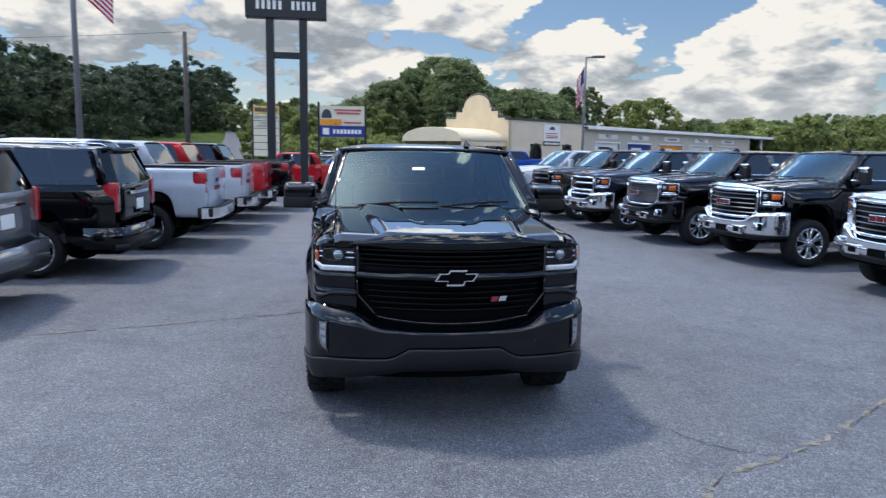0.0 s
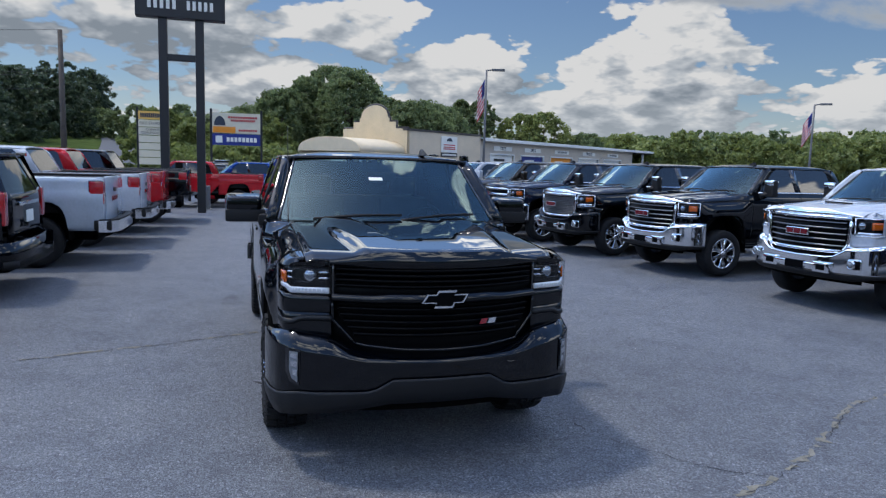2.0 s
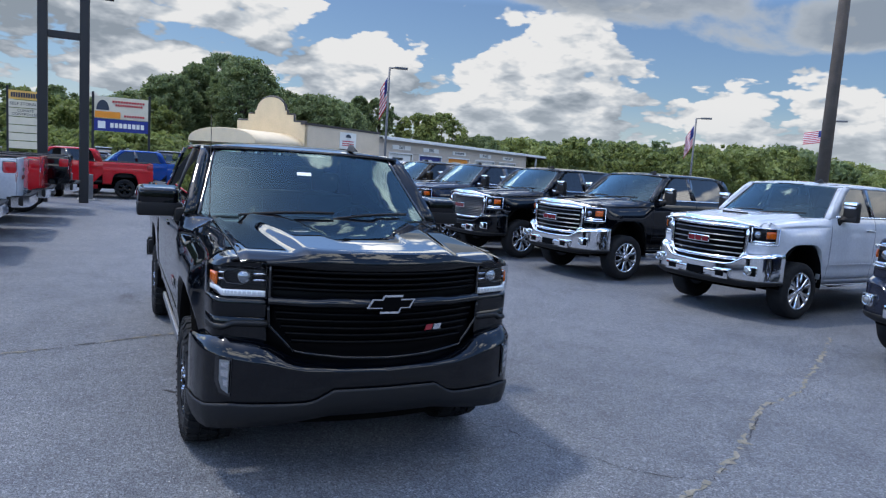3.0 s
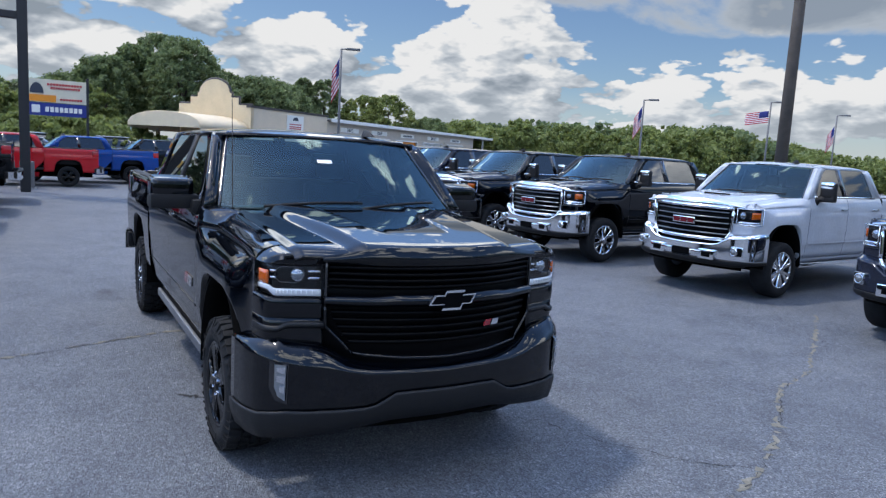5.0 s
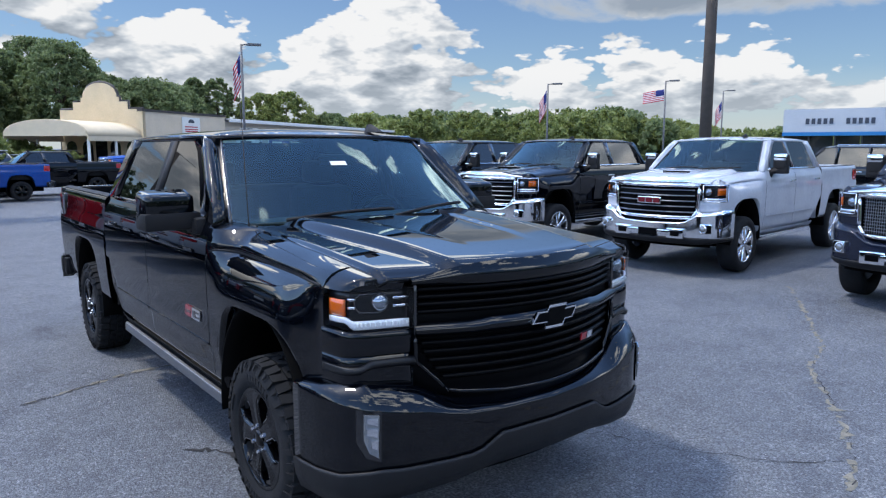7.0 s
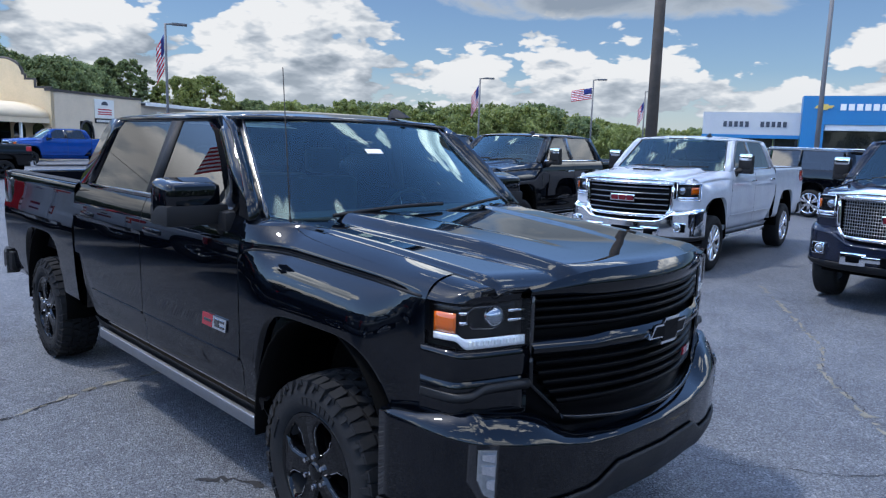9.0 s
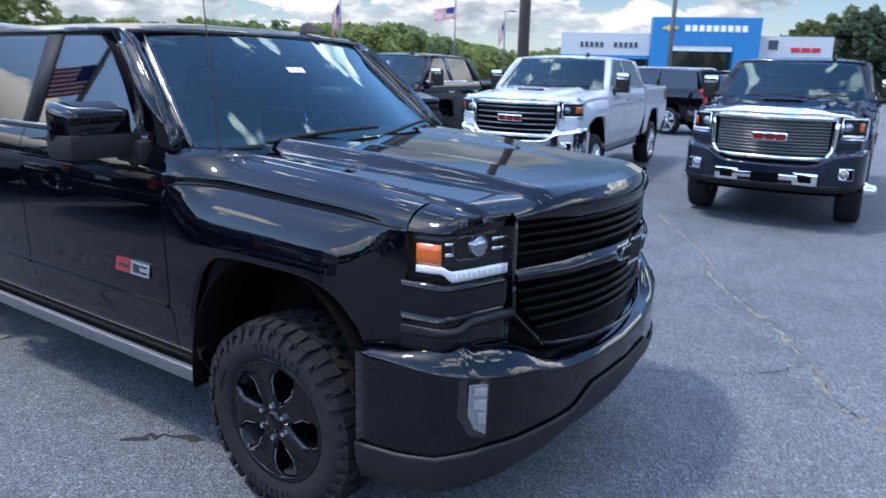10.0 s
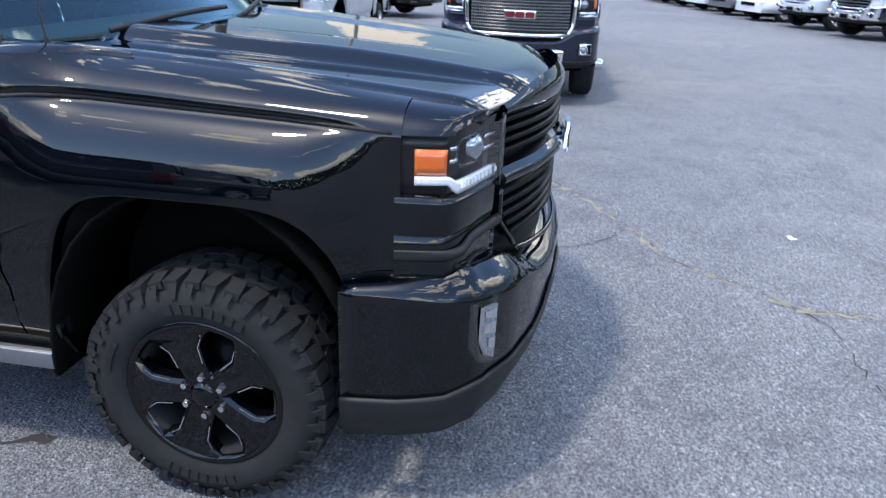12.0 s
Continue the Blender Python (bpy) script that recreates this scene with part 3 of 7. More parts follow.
    disc = mesh_part("brake_disc", *lathe_x([(-0.10, 0.0), (-0.10, 0.165), (-0.125, 0.165), (-0.125, 0.0)], 28), GRILLB, hub)
    return hub


# ---------------------------------------------------------------- pickup trucks
FENDER_SECTION = [(0.40, 0.93), (0.48, 0.955), (0.56, 0.975), (0.75, 0.995), (0.95, 1.008), (1.06, 1.006), (1.14, 0.994), (1.20, 0.972), (1.238, 0.945), (1.258, 0.925),
                  (1.266, 0.906), (1.280, 0.906), (1.292, 0.918), (1.315, 0.900), (1.345, 0.862), (1.365, 0.815), (1.372, 0.795)]
DOOR_SECTION = [(0.46, 0.90), (0.52, 0.955), (0.56, 0.975), (0.70, 0.985), (0.722, 0.998), (0.745, 1.004), (0.80, 1.000), (1.00, 1.004), (1.20, 1.004), (1.28, 0.999), (1.34, 0.985),
                (1.385, 0.968), (1.42, 0.950), (1.435, 0.942)]
BED_SECTION = [(0.52, 0.94), (0.60, 0.985), (0.80, 1.002), (1.05, 1.012), (1.14, 1.010), (1.20, 0.996), (1.26, 0.988), (1.34, 0.985), (1.40, 0.980), (1.425, 0.968), (1.432, 0.945)]
FENDER_NOSE = [(0.40, 0.905), (0.75, 0.918), (0.95, 0.928), (1.10, 0.932), (1.266, 0.9315), (1.323, 0.9105), (1.349, 0.881), (1.365, 0.845), (1.372, 0.797)]
HEADER_TOP = [(0.0, 1.342), (0.30, 1.340), (0.42, 1.332), (0.50, 1.316), (0.58, 1.298), (0.72, 1.282), (0.80, 1.270)]
FRONT, REAR = 1.00, 4.72


def groove_z(y):
    """Height of the groove along the top of the fender."""
    return 1.226 + 0.034 * y


def hood_edge(y):
    """Height of the joint between hood and fender."""
    return 1.285 + 0.1015 * y - 0.02 * y * y


def glass_x(z):
    return 0.942 - (z - 1.435) * 0.33


def side_panel(section, ys, low, top, push=None, rows=9, split=1.06, other=None, height=None, ahead=None):
    """A body side: columns at ys from low(y) up to top, bulging as the section says, with a flange turned in along its lower edge."""
    fixed = [z for z, x in section if z > split and z <= top + 1e-6]
    V, cols = [], []
    for y in ys:
        z0 = low(y)
        zs = [z0 + (split - z0) * k / rows for k in range(rows + 1)] + fixed if z0 < split else [max(z0, z) for z in [split] * (rows + 1) + fixed]
        col = []
        for k, z in enumerate([zs[0]] + zs):
            x = lerp_table(section, z) - (push(y, z) if push else 0.0)
            if other:
                w = smooth01((y - 1.30) / 0.28)
                x = x * (1 - w) + lerp_table(other, z) * w
            if ahead:
                w = 1 - smooth01((y - 0.405) / 0.34)
                x = x * (1 - w) + lerp_table(ahead, z) * w
            if k == 0:
                x -= 0.06
            V.append((x, y, height(y, z) if height else z))
            col.append(len(V) - 1)
        cols.append(col)
    F = []
    for a, b in zip(cols, cols[1:]):
        for k in range(len(a) - 1):
            F.append((a[k], a[k + 1], b[k + 1], b[k]))
    return V, [q[::-1] for q in F]


def both(name, sheet, mat, parent, label="", thick=0.0, smooth=True):
    """The same part on either flank."""
    v, f = sheet
    a = mesh_part(name, v, f, mat, parent, label, smooth, thick)
    b = mesh_part(name, *mirrored((v, f)), mat, parent, label, smooth, thick)
    return a, b


def arch(axle, half, top, foot):
    def low(y):
        d = abs(y - axle) / half
        if d >= 1:
            return foot
        return foot + (top - foot) * (1 - d ** 5.0) ** 0.55 if d < 1 else foot
    return low


def nose(x):
    """How far the front face falls back towards the flanks."""
    return lerp_table(NOSE, abs(x))


NOSE = [(0.0, 0.0), (0.08, 0.003), (0.16, 0.011), (0.24, 0.025), (0.32, 0.045), (0.40, 0.070), (0.48, 0.101), (0.56, 0.137), (0.64, 0.171), (0.72, 0.200), (0.80, 0.226), (0.86, 0.251), (0.89, 0.268), (0.908, 0.288), (0.918, 0.318), (0.926, 0.362), (0.932, 0.41), (0.940, 0.47)]


def bumper_path(s):
    """The plan of the front bumper: s from 0 in the middle to 1 at the wheel."""
    xs = [(0.0, 0.0), (0.2, 0.28), (0.4, 0.56), (0.55, 0.74), (0.68, 0.87), (0.78, 0.945), (0.88, 0.985), (1.0, 1.005)]
    ys = [(0.0, -0.035), (0.2, -0.02), (0.4, 0.035), (0.55, 0.09), (0.68, 0.165), (0.78, 0.255), (0.88, 0.38), (1.0, 0.56)]
    return lerp_table(xs, s), lerp_table(ys, s)


def hood_z(x, y, scoop=False):
    a = abs(x)
    edge = 0.50 + 0.125 * smooth01((y - 0.05) / 1.25)
    dome = 0.042 * smooth01((edge - a) / 0.080 * 0.86 + 0.07) * (0.60 + 0.40 * smooth01(y / 0.7))
    dip = -0.010 * smooth01((0.36 - a - 0.16 * max(0.0, 1.3 - y)) / 0.03) * smooth01((y - 0.30) / 0.5)
    crown = 0.008 * (1 - (a / 0.8) ** 2)
    fall = -0.014 * smooth01((a - 0.74) / 0.05)
    lip = -0.026 * smooth01((0.155 + nose(x) * 0.78 - y) / 0.12) ** 2
    return hood_edge(y) + 0.008 + dome + dip + crown + fall + lip


def pickup(name, m, label, coat, style="hero", lift=0.0, chrome_mirrors=False, rims="chrome", group="", steps_bar=True, tail=True, fine=False, bed_len=0.0, cat="pickup truck"):
    """A crew-cab pickup that looks down -y with its nose at the origin of its pose."""
    truck = thing(name, m, label, cat, group)
    body = truck
    k = 2 if fine else 1
    hero = style == "hero"
    B = 5.76 + bed_len
    rear = REAR + bed_len * 0.6
    # fenders
    def crest(y, z):
        """The groove and the top edge of the fender sink towards the lamp."""
        groove = groove_z(y)
        if z > 1.266:
            return groove + (z - 1.266) / 0.106 * (hood_edge(y) - 0.005 - groove)
        return z if z < 1.06 else 1.06 + (z - 1.06) / 0.206 * (groove - 1.06)
    ys = sorted(set(steps(0.405, 0.56, 4 * k) + steps(0.56, 0.66, 5 * k) + steps(0.66, 1.36, 8 * k) + steps(1.36, 1.478, 8 * k) + steps(1.482, 1.592, 2)))
    low_f = arch(FRONT, 0.478, 1.035, 0.52)
    both("front_fender", side_panel(FENDER_SECTION, ys, lambda y: max(low_f(y), 0.80 if y < 0.56 else 0.0), 1.372, None, other=DOOR_SECTION, height=crest, ahead=FENDER_NOSE), coat, body)

    if hero:
        # added dark strip stands for shade in the groove, turns down behind door gap
        path = []
        for y, dz in [(y, 0.0) for y in steps(0.43, 1.44, 14)] + [(1.50, -0.004), (1.545, -0.018), (1.575, -0.040), (1.585, -0.065)]:
            z = 1.273 + dz
            x = lerp_table(FENDER_SECTION, z)
            w = smooth01((y - 1.30) / 0.28)
            x = x * (1 - w) + lerp_table(DOOR_SECTION, z) * w
            w = 1 - smooth01((y - 0.405) / 0.34)
            path.append((x * (1 - w) + lerp_table(FENDER_NOSE, z) * w - 0.003, y, crest(y, z)))
        both("groove_shade", tube_sheet(path, 0.0075, 6), MATTE, body)

    def cowl_side(y, v):
        w = smooth01((y - 1.30) / 0.28)
        xo = (0.795 * (1 - w) + lerp_table(DOOR_SECTION, 1.372) * w) if y < 1.6 else 0.945
        zo = hood_edge(y) - 0.005 if y < 1.595 else 1.432
        zi = hood_edge(y) + 0.012 * smooth01((y - 1.2) / 0.4)
        return 0.786 + (xo - 0.786) * v, y, zi + (zo - zi) * v + 0.012 * math.sin(math.pi * v)
    both("cowl_side", grid(cowl_side, steps(1.22, 1.594, 8) + [1.60, 1.70, 1.80], steps(0, 1, 4)), coat, body)
    # doors
    for y0, y1 in ((1.600, 2.745), (2.753, 3.915)):
        low = (lambda y: 0.52) if y0 < 2 else (lambda y: max(0.52, min(0.95, 0.52 + (y - 3.62) * 2.2)))
        doors = both("door", side_panel(DOOR_SECTION, steps(y0, y1, 6 * k), low, 1.435), coat, body)
        for sgn, d in zip((1, -1), doors):
            hy = y1 - (0.17 if y0 < 2 else 0.28)
            bm = box_bm(sgn * 1.006 - 0.006, sgn * 1.006 + 0.030, hy - 0.11, hy + 0.11, 1.232, 1.262, 0.010)
            part("door_handle", bm, coat if hero else (CHROME if chrome_mirrors else coat), d, smooth=True)
            bm = box_bm(sgn * 1.002 - 0.004, sgn * 1.002 + 0.006, y0 + 0.012, y1 - 0.012 if y0 < 2 else 3.60, 0.735, 0.752, 0.003)
            part("crease_trim", bm, coat, d)
    both("rocker", grid(lambda y, z: (lerp_table([(0.36, 0.80), (0.44, 0.90), (0.52, 0.945)], z), y, z), steps(1.47, 3.75, 6), [0.36, 0.40, 0.44, 0.48, 0.525], True), MATTE if hero else coat, body)
    # bed
    low_r = arch(rear, 0.480, 1.03, 0.56)
    ys = sorted(set(steps(3.93, rear - 0.485, 4) + steps(rear - 0.478, rear - 0.36, 8 * k) + steps(rear - 0.36, rear + 0.36, 8 * k) + steps(rear + 0.36, rear + 0.478, 8 * k) + steps(rear + 0.485, B - 0.02, 4)))
    sheet = side_panel(BED_SECTION, ys, low_r, 1.432)
    sides = both("bed_side", sheet, coat, body)
    both("bed_rail_cap", grid(lambda y, a: (0.958 - 0.10 * a, y, 1.434 + 0.012 * math.sin(math.pi * a)), steps(3.94, B - 0.02, 4), steps(0, 1, 4)), MATTE, body)
    both("bed_inner_wall", grid(lambda y, z: (0.86, y, z), steps(3.94, B - 0.06, 3), steps(0.85, 1.436, 3)), MATTE, body)
    mesh_part("bed_floor", *grid(lambda x, y: (x, y, 0.86), steps(-0.86, 0.86, 2), steps(3.94, B - 0.05, 2), True), MATTE, body, thick=0.02)
    mesh_part("bed_front_wall", *grid(lambda x, z: (x, 3.945, z), steps(-0.93, 0.93, 2), steps(0.55, 1.43, 2)), MATTE, body, thick=0.02)
    bm = box_bm(-0.80, 0.80, B - 0.075, B, 0.70, 1.44, 0.018)
    gate = part("tailgate", bm, coat, body, smooth=True)
    part("tailgate_handle", box_bm(-0.13, 0.13, B - 0.01, B + 0.012, 1.17, 1.24, 0.01), CHROME if chrome_mirrors else MATTE, gate, smooth=True)
    if not hero:
        part("badge_bar", box_bm(-0.28, 0.28, B + 0.0005, B + 0.006, 1.02, 1.10, 0.002), BADGE_RED if style != "chev" else CHROME, gate)
    for sgn in (-1, 1):
        bm = box_bm(sgn * 0.90 - 0.10, sgn * 0.90 + 0.104, B - 0.225, B - 0.012, 1.00, 1.37, 0.022)
        lamp = part("tail_lamp", bm, REDLENS, body, "red tail lamp", smooth=True)
        part("lamp_surround", box_bm(sgn * 0.90 - 0.103, sgn * 0.90 + 0.100, B - 0.238, B - 0.020, 0.985, 1.385, 0.024), GLOSSB, lamp, smooth=True)
        part("reversing_lens", box_bm(sgn * 0.90 - 0.07, sgn * 0.90 + 0.06, B - 0.02, B - 0.006, 1.09, 1.19, 0.006), CLEARLENS, lamp)
        part("corner_post", box_bm(sgn * 0.895 - 0.095, sgn * 0.895 + 0.085, B - 0.12, B - 0.02, 0.66, 1.435, 0.02), coat, body, smooth=True)
    path = [(-0.99, B - 0.10, 0.64), (-0.97, B + 0.06, 0.64), (-0.80, B + 0.13, 0.64), (0, B + 0.15, 0.64), (0.80, B + 0.13, 0.64), (0.97, B + 0.06, 0.64), (0.99, B - 0.10, 0.64)]
    mesh_part("rear_bumper", *bar_sheet(path, [(-0.05, -0.10), (0.05, -0.10), (0.06, 0.02), (0.03, 0.09), (-0.05, 0.09)]), GLOSSB if hero else CHROME, body, "", False)
    for sgn in (-1, 1):
        part("bumper_corner", box_bm(sgn * 0.945 - 0.075, sgn * 0.945 + 0.075, B - 0.17, B + 0.10, 0.565, 0.735, 0.025), MATTE, body, smooth=True)
    mesh_part("bumper_step", *bar_sheet([(p[0] * 0.985, p[1] + 0.004, p[2] + 0.10) for p in path], [(-0.055, -0.012), (0.055, -0.012), (0.05, 0.012), (-0.055, 0.012)]), MATTE, body, "", False)
    # cab above the belt
    roof_y0, roof_y1 = 2.06, 3.66

    def roof(u, v):
        a = abs(u)
        x = u * 0.79
        rise = smooth01(v / 0.16) ** 0.6
        z = 1.886 + (0.014 + 0.036 * rise) * (1 - a ** 3.2) + 0.010 * math.sin(math.pi * v)
        y = roof_y0 + 0.02 - 0.085 * (1 - u * u) + (roof_y1 - roof_y0 - 0.02 + 0.085 * (1 - u * u)) * v
        if v > 0.9:
            z -= 0.02 * ((v - 0.9) / 0.1) ** 2
        return x, y, z
    mesh_part("roof", *grid(roof, steps(-1, 1, 14 * k), [0, 0.02, 0.05, 0.10, 0.2, 0.35, 0.5, 0.65, 0.8, 0.9, 0.95, 1.0], True), coat, body, thick=0.03)

    def flank(y, z):
        return glass_x(z), y, z
    # window openings in the flank, from belt to roof edge
    zt, zb = 1.862, 1.437
    fw = [(1.80, zb), (2.00, 1.66), (2.15, 1.80), (2.26, zt), (2.575, zt), (2.655, zb)]
    rw = [(2.775, zb), (2.705, zt), (3.45, zt), (3.52, 1.80), (3.66, zb)]
    for outline in (fw, rw):
        v = [flank(y, z) for y, z in outline]
        both("side_window", (v, [tuple(range(len(v)))]), TINTED, body, "dark tinted side window glass", smooth=False)

    def strip(inner, outer, proud=0.007):
        v = []
        for (y, z), (y2, z2) in zip(inner, outer):
            v += [(glass_x(z) + proud, y, z), (glass_x(z2) + proud + 0.004, y2, z2)]
        return v, [(2 * i, 2 * i + 2, 2 * i + 3, 2 * i + 1) for i in range(len(inner) - 1)]
    a_pillar = strip([(1.80, zb), (2.00, 1.66), (2.15, 1.80), (2.26, zt)], [(1.56, 1.405), (1.77, 1.64), (1.97, 1.82), (2.10, 1.885)])
    rail = strip([(2.26, zt), (2.575, zt), (2.705, zt), (3.45, zt)], [(2.10, 1.888), (2.575, 1.895), (2.705, 1.895), (3.60, 1.880)])
    b_pillar = strip([(2.575, zt), (2.655, zb)], [(2.705, zt), (2.775, zb)])
    c_pillar = strip([(3.45, zt), (3.52, 1.80), (3.66, zb)], [(3.66, 1.878), (3.74, 1.80), (3.92, zb)])
    both("a_pillar", a_pillar, coat, body, thick=0.05)
    both("roof_rail", rail, coat, body, thick=0.04)
    both("b_pillar", b_pillar, MATTE if hero else GLOSSB, body, thick=0.04)
    both("c_pillar", c_pillar, coat, body, thick=0.05)
    belt = [(y, zb) for y in (1.74, 2.2, 2.75, 3.3, 3.70)]
    both("belt_moulding", bar_sheet([(glass_x(z) + 0.006, y, z) for y, z in belt], [(-0.012, -0.012), (0.010, -0.012), (0.008, 0.012), (-0.010, 0.012)]), GLOSSB if hero else (CHROME if chrome_mirrors else GLOSSB), body)
    # mirror foot panel at the front of the side window
    both("window_corner", ([flank(1.735, 1.437), flank(1.80, 1.437), flank(2.0, 1.66), flank(1.93, 1.66)], [(0, 1, 2, 3)]), MATTE, body, thick=0.02)

    def shield(u, v):
        x = u * (0.865 * (1 - v) + 0.70 * v)
        y0 = 1.56 - 0.185 * (1 - u * u)
        y1 = 2.10 - 0.10 * (1 - u * u)
        return x, y0 + (y1 - y0) * v, 1.400 + 0.487 * v + 0.020 * math.sin(math.pi * v) * (1 - u * u) + 0.018 * (1 - u * u) * (1 - v)
    mesh_part("windshield", *grid(shield, steps(-1, 1, 14 * k), steps(0, 1, 10), True), SHIELD, body, "tinted windshield that mirrors the clouds")
    edge = [shield(-1, v) for v in steps(0, 1, 6)] + [shield(u, 1) for u in steps(-1, 1, 10)] + [shield(1, v) for v in steps(1, 0, 6)]
    mesh_part("windshield_seal", *tube_sheet([(p[0], p[1] + 0.004, p[2] + 0.004) for p in edge], 0.013, 6), GLOSSB, body)
    pa = [shield(-1, v) for v in steps(0, 1, 6)]
    outer = [(-glass_x(z) - 0.011, y, z) for y, z in ((1.56, 1.405), (1.665, 1.525), (1.77, 1.64), (1.87, 1.73), (1.97, 1.82), (2.035, 1.855), (2.10, 1.885))]
    v = [p for pair in zip(pa, outer) for p in pair]
    both("pillar_cover", ([(-p[0], p[1], p[2] + 0.003) for p in v], [(2 * i, 2 * i + 1, 2 * i + 3, 2 * i + 2) for i in range(6)]), coat, body, thick=0.01)
    mesh_part("rear_window", *grid(lambda x, z: (x, 3.93 - 0.26 * (z - 1.437) / 0.44, z), steps(-0.77, 0.77, 2), steps(1.45, 1.86, 2)), TINTED, body)
    mesh_part("cab_back", *joined(grid(lambda x, z: (x, 3.925, z), steps(-0.94, 0.94, 2), steps(0.55, 1.45, 2)),
                                  grid(lambda x, z: (x if x > -0.9 else -glass_x(z), 3.925 - 0.26 * (z - 1.437) / 0.44, z), [-0.94, -0.76], steps(1.437, 1.88, 4)),
                                  grid(lambda x, z: (x if x < 0.9 else glass_x(z), 3.925 - 0.26 * (z - 1.437) / 0.44, z), [0.76, 0.94], steps(1.437, 1.88, 4))), coat, body, thick=0.02)
    # cabin
    bm = box_bm(-0.85, 0.85, 1.54, 3.9, 0.62, 0.70)
    part("cabin_floor", bm, CABIN, body)
    bm = bmesh.new()
    box_bm(-0.83, 0.83, 1.42, 1.90, 1.18, 1.395, 0.05, bm)
    part("dashboard", bm, CABIN, body, smooth=True)
    for x in (-0.42, 0.42):
        bm = box_bm(x - 0.26, x + 0.26, 2.45, 2.98, 0.72, 1.02, 0.06)
        seat = part("front_seat", bm, SEATS, body, smooth=True)
        part("seat_back", box_bm(x - 0.25, x + 0.25, 2.86, 3.04, 0.98, 1.52, 0.06), SEATS, seat, smooth=True)
        part("headrest", box_bm(x - 0.13, x + 0.13, 2.92, 3.04, 1.54, 1.72, 0.05), SEATS, seat, smooth=True)
    part("rear_bench", box_bm(-0.75, 0.75, 3.62, 3.84, 0.75, 1.50, 0.06), SEATS, body, smooth=True)
    if fine:
        ring = [(0.42 + 0.185 * math.cos(w), 2.06 - 0.05 * math.sin(w), 1.30 + 0.178 * math.sin(w)) for w in steps(0, 2 * math.pi, 28)]
        mesh_part("steering_wheel", *tube_sheet(ring, 0.014, 8), MATTE, body)
        part("rear_view_mirror", box_bm(-0.12, 0.12, 1.93, 1.955, 1.70, 1.775, 0.012), MATTE, body, smooth=True)
        bm = box_bm(-0.055, 0.055, -0.001, 0.001, -0.018, 0.018, m=Matrix.Translation((-0.085, 1.752, 1.722)) @ Matrix.Rotation(radians(-50), 4, "X"))
        part("sticker", bm, PAPER, body, "white price sticker inside the windshield")
    # hood
    half = steps(0, 0.20, 3 * k) + steps(0.20, 0.46, 8 * k)[1:] + [0.53, 0.60, 0.655, 0.6785, 0.6818, 0.685, 0.70, 0.7273, 0.755, 0.7694, 0.7727, 0.776, 0.80, 0.85] + steps(0.88, 1.0, 6 * k)
    if fine:
        half = steps(0, 0.50, 20) + steps(0.50, 0.82, 40)[1:] + steps(0.82, 1.0, 14)[1:]
    us = [-u for u in half[:0:-1]] + half
    vs = [0, 0.012, 0.03, 0.055, 0.085, 0.12, 0.16, 0.21, 0.27, 0.34, 0.42, 0.50, 0.58, 0.66, 0.74, 0.82, 0.90, 0.96, 1.0]

    def hood(u, v):
        x = u * 0.792
        y0 = 0.035 + nose(x) * 0.78
        y1 = 1.50 - 0.20 * (1 - u * u)
        y = y0 + (y1 - y0) * v
        return x, y, hood_z(x, y)
    bonnet = mesh_part("hood", *grid(hood, us, vs, True), coat, body, "", True, 0.02)
    mesh_part("cowl", *grid(lambda u, v: (u * 0.83, 1.49 - 0.20 * (1 - u * u) + 0.10 * v, 1.385 + 0.012 * v), steps(-1, 1, 14), [0, 0.5, 1], True), MATTE, body, thick=0.02)
    if style in ("gmc", "denali"):
        bm = box_bm(-0.27, 0.27, 0.72, 1.0, 1.38, 1.425, 0.02)
        scoop = part("hood_scoop", bm, coat, bonnet, smooth=True)
        part("scoop_mouth", box_bm(-0.22, 0.22, 0.712, 0.75, 1.392, 1.418, 0.004), GRILLB, scoop)
    # wipers, antenna, fin
    for x0, x1 in ((-0.62, 0.04), (0.02, 0.66)):
        path = [(x0 + (x1 - x0) * s, 1.45 - 0.22 * (1 - ((x0 + (x1 - x0) * s) / 0.83) ** 2) + 0.035 + 0.06 * s, 1.425 + 0.035 * s + 0.014 * math.sin(math.pi * s)) for s in steps(0, 1, 8)]
        mesh_part("wiper", *tube_sheet(path, 0.010, 6), MATTE, body)
    if fine:
        mesh_part("antenna", *tube_sheet([(-0.80, 1.47, 1.375), (-0.80, 1.47, 1.40), (-0.80, 1.475, 1.42), (-0.80, 1.53, 2.10)], [0.013, 0.010, 0.0032, 0.0022], 8), MATTE, body)
    fin = [(-0.10, 0.0, 0.0), (-0.05, 0.0, 0.03), (0.02, 0.0, 0.055), (0.06, 0.0, 0.05), (0.075, 0, 0.0)]
    v = []
    for y, _, z in fin:
        hw = 0.022 if z < 0.02 else 0.008
        v += [(0.40 - 0.024, 2.12 + y, 1.925), (0.40 - hw, 2.12 + y, 1.928 + z), (0.40 + hw, 2.12 + y, 1.928 + z), (0.40 + 0.024, 2.12 + y, 1.925)]
    f = [(4 * i + j, 4 * i + j + 1, 4 * i + j + 5, 4 * i + j + 4) for i in range(4) for j in range(3)]
    mesh_part("roof_fin", v, f, MATTE, body)
